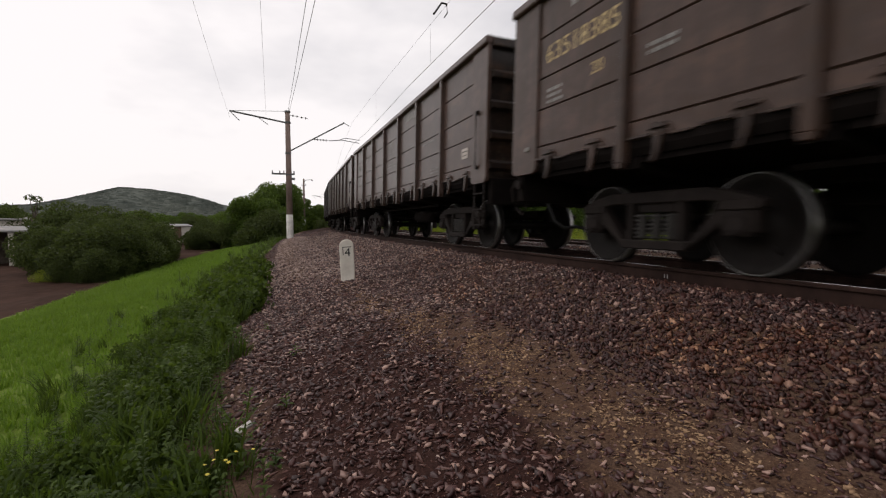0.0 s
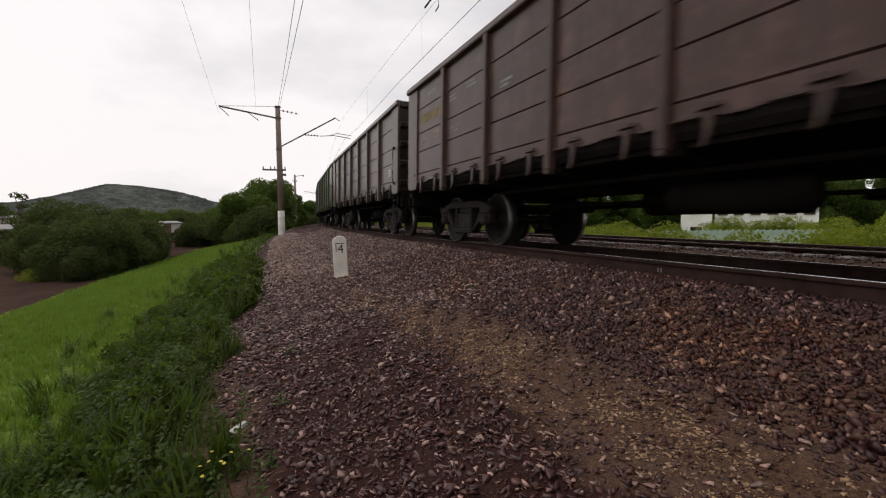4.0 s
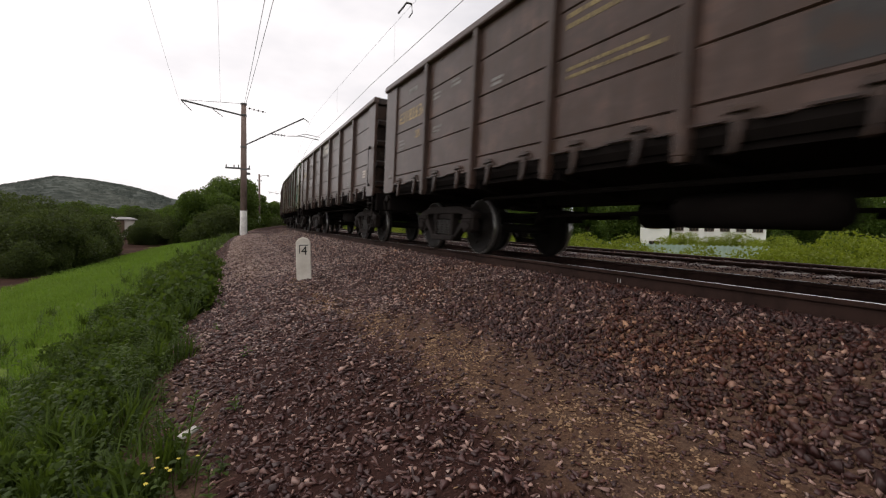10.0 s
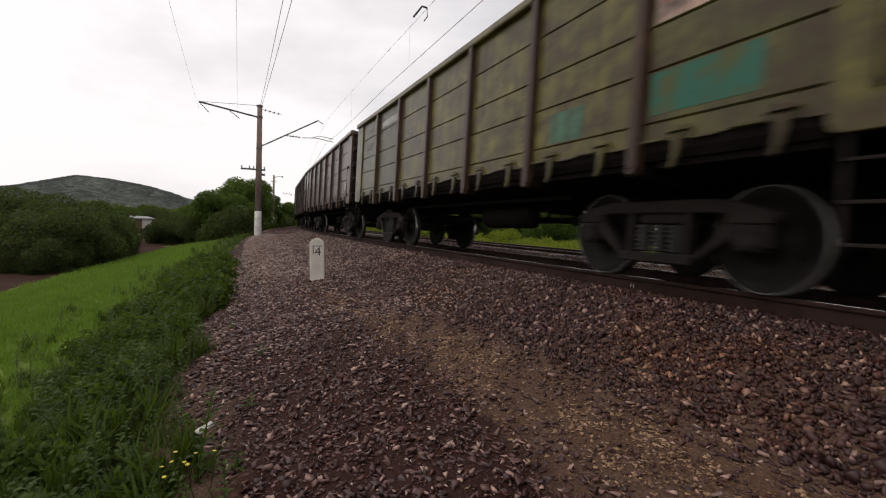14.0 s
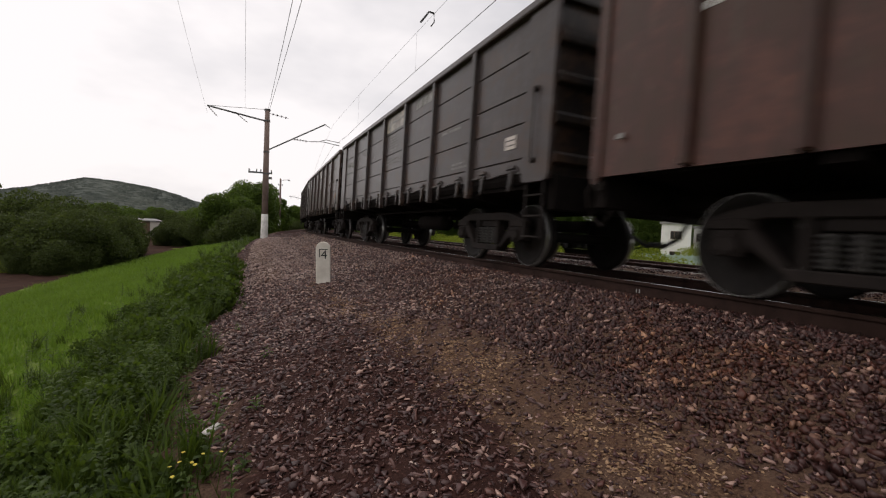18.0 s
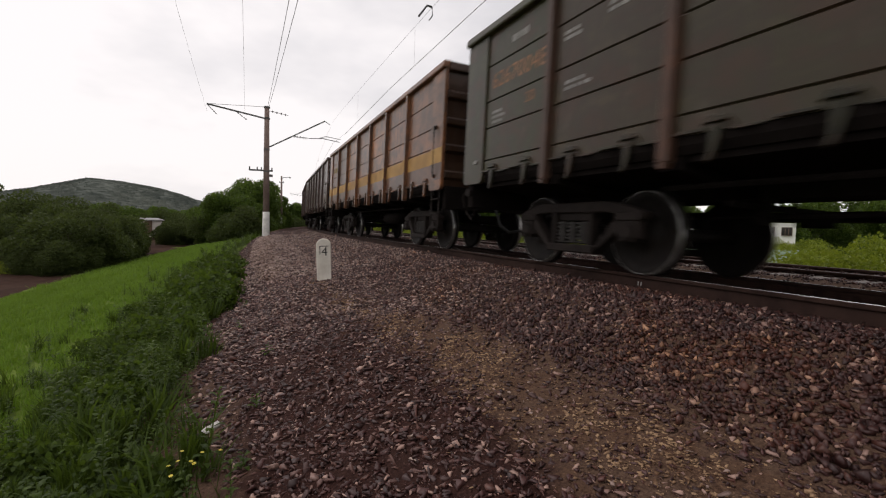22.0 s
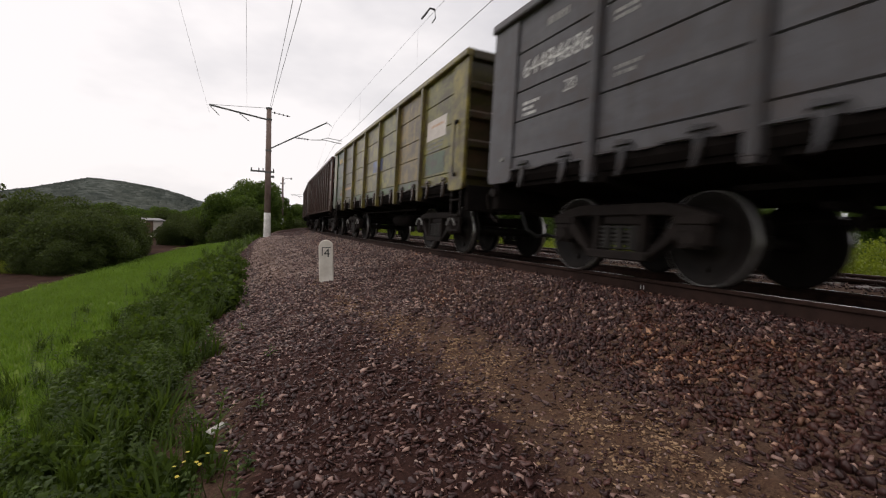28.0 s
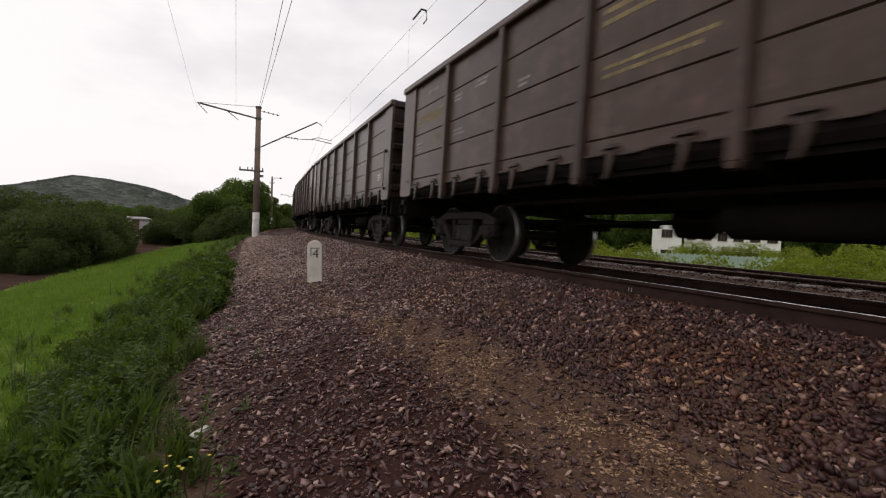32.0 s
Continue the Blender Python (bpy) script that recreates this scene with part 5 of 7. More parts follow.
        b.prism([(0.30, 3.20), (-0.62, 3.20), (-0.64, 3.25), (0.29, 3.25)], "x", -SIDE - 0.006, -SIDE - 0.0035)
        part("emblem", b.mesh("emblem", RED_MARK if k == 3 else FADED_MARK), car, "worn emblem on the pale band", kind="stuff")
    if k in (3, 7, 11, 20, 23, 36, 37):
        patch(car, -2.48, -1.72, 1.56, 1.97, (0.030, 0.029, 0.030), "dark repainted square")
    if k in (9, 10):
        b = Build()
        c, up = (-2.76, 0.0) if k == 9 else (-2.45, 0.3)
        x0, x1 = -SIDE - 0.055, -SIDE - 0.051
        for quad in (((0.0, 0.0), (0.20, 0.06), (0.52, 0.98), (0.34, 0.92)), ((0.56, 0.98), (1.0, 1.0), (0.96, 0.78), (0.50, 0.72)), ((0.47, 0.66), (0.95, 0.70), (0.84, 0.46), (0.38, 0.42)),
                     ((0.35, 0.36), (0.74, 0.38), (0.66, 0.14), (0.26, 0.12)), ((0.22, 0.08), (0.40, 0.10), (0.36, 0.0), (0.18, -0.02))):
            b.prism([(c - 1.38 * u, 2.42 + 0.74 * v + up) for u, v in quad], "x", x0, x1)
        c = -4.4 if k == 9 else -3.9
        part("company_mark", b.mesh("company_mark", RED_MARK), car, "large red slanted company mark", kind="stuff")
        bars(car, c + 1.25, 1.66, 0.6, 1, FADED_MARK, rng, h=0.06)
    if k == 26:
        for y0, y1, out in [(-5.94, 5.94, 0.003), (-HALF, -5.95, 0.038), (5.95, HALF, 0.038)] + [(y - 0.055, y + 0.055, 0.083) for y in POSTS]:
            b = Build()
            b.box(-SIDE - out, -SIDE - out + 0.0025, y0, y1, 1.68, 1.97)
            part("paint_stripe", b.mesh("paint_stripe", STRIPE_YELLOW), car, "yellow stripe along the side")
            b = Build()
            b.box(-SIDE - out, -SIDE - out + 0.0025, y0, y1, 1.36, 1.68)
            low = part("paint_stripe", b.mesh("paint_stripe", PAINT), car, "rust-brown lower band")
            low.color = (0.12, 0.050, 0.026, 1)
    if k in (11, 37):
        bars(car, 0.66, 2.84, 1.35, 2, FADED_YELLOW, rng, h=0.07, gap=0.05)
        bars(car, 0.62, 2.24, 1.30, 2, FADED_YELLOW, rng, h=0.05, gap=0.04)
    if k == 29:
        patch(car, -4.08, -2.76, 2.20, 2.62, (0.44, 0.38, 0.30), "cream sign panel", PLATE)
        bars(car, -2.95, 2.42, 1.0, 1, ORANGE_CARD, rng, h=0.07)
        bars(car, -2.80, 2.10, 1.1, 2, FADED_MARK, rng, h=0.05)
    if k == 33:
        patch(car, -5.62, -4.62, 2.26, 2.66, (0.52, 0.48, 0.42), "white sign panel", PLATE)
        bars(car, -4.85, 2.50, 0.70, 1, ORANGE_CARD, rng, h=0.06)
        bars(car, -4.68, 2.16, 0.85, 3, FADED_MARK, rng, h=0.05, gap=0.03)
        patch(car, -5.62, -4.62, 1.56, 1.97, (0.045, 0.095, 0.04), "green lower patch")
        bars(car, 4.15, 1.80, 1.2, 1, ORANGE_CARD, rng, h=0.11, label="orange painted lettering")
        patch(car, -1.2, -0.1, 2.05, 2.38, (0.05, 0.10, 0.28), "blue painted patch")
    if k == 19:
        for y0, y1, z0, z1 in ((5.85, 5.15, 1.72, 1.98), (5.85, 5.15, 2.03, 2.26), (3.90, 3.24, 1.54, 1.94), (2.45, 1.60, 1.56, 1.97), (0.6, -0.2, 2.02, 2.38), (-3.0, -4.1, 1.55, 1.97)):
            patch(car, y1, y0, z0, z1, TEAL, "teal repainted patch", WORN_PATCH)
        patch(car, 2.72, 3.12, 1.56, 1.96, (0.045, 0.042, 0.040), "dark repainted square")
    if k == 16:
        patch(car, -5.9, -4.5, 2.43, 2.92, (0.42, 0.29, 0.24), "faded pink panel")
        bars(car, -4.6, 2.60, 0.5, 1, RED_MARK, rng, h=0.14)
        patch(car, -5.5, -4.5, 1.58, 1.97, TEAL, "teal repainted patch", WORN_PATCH)
        patch(car, -3.6, -3.0, 1.54, 1.9, (0.05, 0.14, 0.08), "teal repainted patch")
        bars(car, 4.1, 3.02, 1.3, 1, WHITE_MARK, rng, h=0.2)
    if k == 33:
        for y0, y1 in ((-2.5, -0.98), (-0.76, 0.76), (0.98, 2.5), (-4.25, -2.74)):
            patch(car, y0, y1, 1.33, 1.50, (0.05, 0.09, 0.035), "green lower band")
    if k == 13:
        for y0, y1, z1 in ((-5.9, -4.5, 1.98), (4.5, 5.9, 1.98), (-0.76, 0.76, 1.98)):
            patch(car, y0, y1, 1.54, z1, TEAL, "teal repainted patch", WORN_PATCH)
        patch(car, 4.95, 5.72, 2.46, 2.54, (0.45, 0.30, 0.06), "yellow overpainted lettering")
        patch(car, 4.95, 5.5, 2.28, 2.33, (0.45, 0.30, 0.06), "yellow overpainted lettering")


WAGONS = []


def make_train():
    rng = np.random.default_rng(21)
    proto = {}
    for i, (style, colour, bays, words) in enumerate(TRAIN):
        k = FIRST + i
        label = f"{words} steel gondola wagon on the rails"
        if style in proto:
            car = copy_thing(proto[style], Matrix())
            tagged(car, label)
        else:
            car = proto[style] = make_wagon(style, label)
        WAGONS.append((k, car))
    for k, car in WAGONS:
        _, colour, bays, _ = TRAIN[k - FIRST]
        for ob in car.children_recursive:
            v = 1 + rng.uniform(-0.06, 0.06)
            c = bays.get(ob["bay"], colour) if "bay" in ob else colour
            # end walls at 13 percent: the shade between wagons is painted into them
            kind = ob.name.split(".")[0]
            # posts are painted darker to carry the shade of their side faces
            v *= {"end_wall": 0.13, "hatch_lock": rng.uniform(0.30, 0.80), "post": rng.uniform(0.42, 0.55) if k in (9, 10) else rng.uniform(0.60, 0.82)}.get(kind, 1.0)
            if k in (13, 16, 24, 25) and kind == "post":
                c = (0.085, 0.050, 0.034)
            if k == 13 and kind == "corner_panel":
                c = (0.10, 0.105, 0.055)
            if k == 33 and kind == "corner_panel" and ob.data.vertices[0].co.y > 0:
                c = (0.036, 0.082, 0.036)
            if k == 33 and kind in ("hatch_lock", "side_sill"):
                c = (0.060, 0.045, 0.032)
            r, g, q = (1.0, 0.93, 0.80) if c[1] > 0.88 * c[0] and c[1] > 1.6 * c[2] else (0.88, 0.86, 0.88) if k in (2, 3, 7, 9, 10, 32) else (0.98, 0.78, 0.74)   # brown dust or none
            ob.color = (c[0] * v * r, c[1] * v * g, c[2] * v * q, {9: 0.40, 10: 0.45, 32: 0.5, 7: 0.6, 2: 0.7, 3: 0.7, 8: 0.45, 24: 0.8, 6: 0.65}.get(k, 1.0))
    for k, car in WAGONS:
        mark_wagon(k, car, rng)


# ---------------------------------------------------------------- beside the line


def make_marker_post():
    x, y = 1.54, 7.95
    z0 = float(bed_height(7.95, 3.65))
    post = tagged(new("distance_marker_post"), "short whitewashed concrete marker post with a black figure four", "marker post")
    post.matrix_basis = pose(x, y, z0, 0, -2.0, -14)
    b = Build()
    w, d, h = 0.12, 0.075, 0.60
    prof = [(-w, -0.15), (w, -0.15), (w, h)] + [(w * math.cos(a), h + w * math.sin(a) * 0.9) for a in [math.pi * i / 10 for i in range(1, 10)]] + [(-w, h)]
    b.prism(prof, "y", -d, d)
    part("shaft", b.mesh("shaft", POST_WHITE, bevel=0.012), post)
    cu = bpy.data.curves.new("figure", "FONT")
    cu.body, cu.size, cu.resolution_u, cu.align_x = "4", 0.215, 3, "CENTER"
    tmp = bpy.data.objects.new("figure", cu)
    scene.collection.objects.link(tmp)
    me = bpy.data.meshes.new_from_object(tmp.evaluated_get(bpy.context.evaluated_depsgraph_get()))
    bpy.data.objects.remove(tmp)
    me.materials.clear()
    me.materials.append(POST_BLACK)
    part("figure", me, post, "black painted figure four", at=Matrix(((1, 0, 0, 0.018), (0, 0, -1, -d - 0.003), (0, 1, 0, 0.415), (0, 0, 0, 1))))
    b = Build()
    b.box(-0.065, -0.052, -d - 0.004, -d - 0.001, 0.44, 0.585)
    b.box(-0.065, 0.085, -d - 0.004, -d - 0.001, 0.572, 0.585)
    part("frame_line", b.mesh("frame_line", POST_BLACK), post, "thin black painted frame line")


def insulator(b, a, c, n=4, r=0.075):
    a, c = Vector(a), Vector(c)
    b.tube([a, c], 0.015, 6)
    for i in range(n):
        p, q = a.lerp(c, (i + 0.6) / (n + 0.4)), a.lerp(c, (i + 0.9) / (n + 0.4))
        b.tube([p, q], r, 10, r * 0.45)


def make_mast(s, l, z0, height):
    mast = tagged(new("catenary_mast"), "tapered concrete overhead-line mast with a whitewashed foot", "utility pole", "masts of the overhead line")
    mast.matrix_basis = track_pose(s, l, z0)
    H = height
    b = Build()
    b.lathe([(-0.6, 0.0), (-0.6, 0.22), (H, 0.145), (H + 0.02, 0.0)], "z", 14)
    part("pole", b.mesh("pole", POLE_GREY, True), mast, "grey-brown spun concrete pole")
    b = Build()
    b.lathe([(-0.02, 0.225), (1.55, 0.207), (1.56, 0.18)], "z", 14)
    part("painted_foot", b.mesh("painted_foot", WHITEWASH, True), mast, "whitewashed lower part")
    for z in (H - 0.75, H - 0.05, 5.55, 4.15):
        b = Build()
        b.lathe([(z - 0.05, 0.19), (z + 0.05, 0.185)], "z", 14)
        part("clamp_band", b.mesh("clamp_band", STEEL), mast)
    # bracket on the field side
    b = Build()
    b.beam((-0.15, 0, H - 0.75), (-3.45, 0, H - 0.22), 0.07, 0.09)
    b.tube([(-0.1, 0, H - 0.03), (-3.4, 0, H - 0.20)], 0.014, 6)
    part("field_bracket", b.mesh("field_bracket", STEEL), mast, "dark steel bracket arm")
    for x, dx in ((-3.4, 0.55), (-1.75, 0.6)):
        b = Build()
        insulator(b, (x, 0, H - 0.28 - (x + 3.4) * 0.16), (x + dx, -0.2, H - 0.85 - (x + 3.4) * 0.10), 5, 0.045)
        part("insulator", b.mesh("insulator", PORCELAIN), mast)
    # bracket over the track
    b = Build()
    b.beam((0.15, 0, H - 2.55), (3.6, 0, H - 0.55), 0.075, 0.075)
    part("cantilever", b.mesh("cantilever", STEEL), mast, "inclined steel cantilever")
    b = Build()
    insulator(b, (3.55, 0, H - 0.5), (3.95, 0, H - 0.75), 4, 0.06)
    part("insulator", b.mesh("insulator", PORCELAIN), mast)
    b = Build()
    b.tube([(2.35, 0, H - 1.75), (1.7, 0, H - 1.75)], 0.02, 6)
    insulator(b, (2.55, 0, H - 1.78), (1.55, 0, H - 1.72), 5, 0.085)
    part("rod_insulator", b.mesh("rod_insulator", PORCELAIN), mast)
    b = Build()
    b.tube([(2.6, 0, H - 1.78), (3.5, 0, H - 1.70), (4.6, 0, H - 1.85)], 0.025, 6)
    b.tube([(3.3, 0, H - 1.68), (3.7, 0, H - 1.55), (4.65, 0, H - 1.66)], 0.02, 6)
    part("registration_arm", b.mesh("registration_arm", STEEL), mast)
    b = Build()
    insulator(b, (0.15, 0, H - 0.25), (1.3, 0, H - 0.42), 4, 0.08)
    part("feeder_insulator", b.mesh("feeder_insulator", PORCELAIN), mast)
    b = Build()
    b.box(-1.05, 0.38, -0.05, 0.05, H - 4.12, H - 4.02)
    for x in (-1.0, -0.55, -0.3, 0.33):
        b.tube([(x, 0, H - 4.02), (x, 0, H - 3.86)], 0.035, 8)
    b.box(0.15, 0.38, -0.04, 0.04, H - 4.45, H - 4.30)
    part("cross_arm", b.mesh("cross_arm", STEEL), mast, "short steel cross-arm with small insulators")
    return mast


def make_lamp_pole(s, l, z0, height):
    """A plain concrete pole with a short lamp arm over the line."""
    pole = tagged(new("lamp_pole"), "slim concrete pole with a whitewashed foot and a small lamp arm", "utility pole", "masts of the overhead line")
    pole.matrix_basis = track_pose(s, l, z0)
    b = Build()
    b.lathe([(-0.5, 0.0), (-0.5, 0.17), (height, 0.11), (height + 0.02, 0.0)], "z", 12)
    part("pole", b.mesh("pole", POLE_GREY, True), pole, "grey-brown concrete pole")
    b = Build()
    b.lathe([(-0.02, 0.175), (1.5, 0.16), (1.51, 0.13)], "z", 12)
    part("painted_foot", b.mesh("painted_foot", WHITEWASH, True), pole, "whitewashed lower part")
    b = Build()
    b.tube([(0.05, 0, height - 0.5), (0.25, 0, height - 0.2), (1.0, 0, height - 0.12)], 0.035, 6)
    part("lamp_arm", b.mesh("lamp_arm", STEEL), pole)
    b = Build()
    b.lathe([(-0.10, 0.0), (-0.10, 0.14), (0.02, 0.10), (0.10, 0.03), (0.10, 0.0)], "z", 10, (1.1, 0, height - 0.14))
    part("lamp_head", b.mesh("lamp_head", STEEL), pole, "small round lamp head")
    b = Build()
    b.box(-0.30, 0.30, -0.04, 0.04, height - 0.95, height - 0.86)
    for x in (-0.26, 0.26):
        b.tube([(x, 0, height - 0.86), (x, 0, height - 0.72)], 0.035, 8)
    part("cross_arm", b.mesh("cross_arm", STEEL), pole)


def wire(name, pts, r, label):
    b = Build()
    b.tube(pts, r, 5)
    return tagged(new(name, b.mesh(name, WIRE)), label, "wire", "wires of the overhead line")


def sag(a, c, drop, n=14):
    a, c = Vector(a), Vector(c)
    return [a.lerp(c, i / n) - Vector((0, 0, drop * 4 * (i / n) * (1 - i / n))) for i in range(n + 1)]


def make_overhead():
    Z1 = -0.43
    make_mast(31.2, 4.24, Z1, 8.27)
    make_lamp_pole(66.0, 4.6, -0.4, 7.2)
    make_mast(120.0, 4.9, -0.35, 8.27)
    make_mast(-19.0, 4.3, -0.7, 8.27)
    top = Z1 + 8.27
    contact = [Vector((*[float(q) for q in on_track(s, 0.1)], 5.5 + (0.35 if s > 25 else 0.0) * min(1, (s - 25) / 6 if s > 25 else 0))) for s in (-20, -8, 0, 8, 16, 25, 31, 50, 77, 100, 120)]
    wire("contact_wire", contact, 0.0075, "dark overhead contact wire above the track")
    mess = []
    for a, c in ((-19, 31.2), (31.2, 77), (77, 120)):
        for i in range(12):
            q = i / 12
            x, y = on_track(a + (c - a) * q, 0.1)
            mess.append((float(x), float(y), 7.35 - 0.72 * 4 * q * (1 - q)))
    wire("messenger_wire", mess, 0.0042, "dark sagging messenger wire above the track")
    b = Build()   # droppers
    for s in (6, 13.5, 22, 45, 60):
        q = ((s + 19) / 50.2) if s < 31.2 else (s - 31.2) / 45.8
        x, y = on_track(s, 0.1)
        b.tube([(float(x), float(y), 5.5), (float(x), float(y), 7.35 - 0.72 * 4 * q * (1 - q))], 0.0022, 4)
    tagged(new("dropper_wires", b.mesh("dropper_wires", WIRE)), "thin dropper wires between contact and messenger wire", "wire", kind="stuff")
    b = Build()   # clamp with a looped jumper on the messenger
    x, y = [float(q) for q in on_track(12.6, 0.1)]
    b.tube([(x - 0.25, y - 0.1, 6.55), (x - 0.1, y, 6.75), (x + 0.06, y + 0.05, 6.98), (x + 0.2, y, 6.95)], 0.028, 6)
    b.tube([(x + 0.2, y, 6.95), (x + 0.22, y, 6.7), (x + 0.12, y, 6.55)], 0.018, 6)
    tagged(new("wire_clamp", b.mesh("wire_clamp", WIRE)), "dark clamp with a looped jumper on the overhead wire", "wire fitting")
    x1, y1 = [float(q) for q in on_track(31.2, 4.24)]
    for dx, dz, x2, r, drop in ((-1.3, -0.45, -0.75, 0.0045, 0.5), (0.05, 0.05, 0.55, 0.010, 0.45), (0.12, 0.0, 1.15, 0.010, 0.45), (-3.4, -0.75, -1.75, 0.0035, 0.5)):
        wire("feeder_wire", sag((x1 + dx, y1, top + dz), (x2, -19, top + dz), drop), r, "thin dark feeder wire along the masts")


# ---------------------------------------------------------------- plants


def leaf_cloud(rng, centres, radii, n, size, flat=0.8):
    """Small leaf sprays in the shell of overlapping lobes: quads."""
    which = rng.choice(len(centres), n, p=np.array(radii) ** 2 / np.sum(np.array(radii) ** 2))
    d = rng.normal(size=(n, 3))
    d /= np.linalg.norm(d, axis=1, keepdims=True)
    rad = np.array(radii)[which] * rng.uniform(0.45, 1.08, n) ** 0.5
    p = np.array(centres)[which] + d * rad[:, None] * np.array([1, 1, flat])
    quad = np.array([(-0.5, -0.32, 0), (0.1, -0.5, 0.08), (0.55, 0.3, 0), (-0.2, 0.5, 0.1)], float)
    t = any_turns(rng, n)
    return scatter(quad, np.array([(0, 1, 2, 3)]), p, t, rng.uniform(0.6, 1.4, n) * size)


def tree_meshes(seed, height, spread, leaves, size, material, lobes=16, low=0.25):
    rng = np.random.default_rng(seed)
    b = Build()
    trunk = [(0, 0, -0.4), (0.05 * height * rng.normal(0, 0.3), 0, height * 0.3), (0.06 * height * rng.normal(), 0.03 * height * rng.normal(), height * 0.62)]
    b.tube(trunk, 0.03 * height, 9, 0.011 * height)
    centres, radii = [], []
    for i in range(lobes):
        a, u = rng.uniform(0, 6.28), rng.uniform(low, 0.92)
        reach = spread * (0.85 - 0.75 * abs(u - 0.5)) * rng.uniform(0.45, 1.0)
        c = (reach * math.cos(a), reach * math.sin(a), u * height)
        centres.append(c)
        radii.append(spread * rng.uniform(0.26, 0.46))
        b.tube([(0, 0, height * min(u * 0.75, 0.55)), (c[0] * 0.5, c[1] * 0.5, height * u * 0.85), c], 0.010 * height, 5, 0.003 * height)
    v, f = leaf_cloud(rng, centres, radii, leaves, size)
    return b.mesh("trunk", BARK, True), mesh_from_arrays("crown", v, f, material)


TREES = {}


def plant_tree(kind, x, y, z, turn, size, name="tree", label="broad leafy green tree", group="trees beyond the meadow"):
    if kind not in TREES:
        TREES[kind] = tree_meshes(*TREE_KINDS[kind])
    ob = tagged(new(name), label, "bush" if name == "bush" else "tree", group)
    ob.matrix_basis = pose(x, y, z, 0, 0, turn) @ Matrix.Diagonal((size, size, size, 1))
    part("trunk", TREES[kind][0], ob)
    part("crown", TREES[kind][1], ob)


TREE_KINDS = {
    "broad": (11, 8.0, 4.2, 26000, 0.17, LEAF_TREE, 30, 0.20), "round": (12, 7.0, 3.9, 24000, 0.16, LEAF_TREE, 30, 0.14),
    "tall": (13, 9.0, 3.2, 20000, 0.17, LEAF_TREE, 26, 0.22), "thicket": (14, 5.0, 3.6, 24000, 0.14, LEAF_DARK, 30, 0.08),
    "thicket_b": (15, 4.5, 3.8, 24000, 0.13, LEAF_DARK, 30, 0.08), "bush": (16, 2.4, 1.8, 13000, 0.065, LEAF_BRIGHT, 22, 0.06),
    "bush_b": (17, 2.0, 2.0, 13000, 0.065, LEAF_BRIGHT, 22, 0.06), "sapling": (19, 7.0, 1.0, 1500, 0.15, LEAF_DARK, 22, 0.30), "poplar": (18, 10.0, 1.5, 9000, 0.18, LEAF_DARK, 22, 0.12),
}


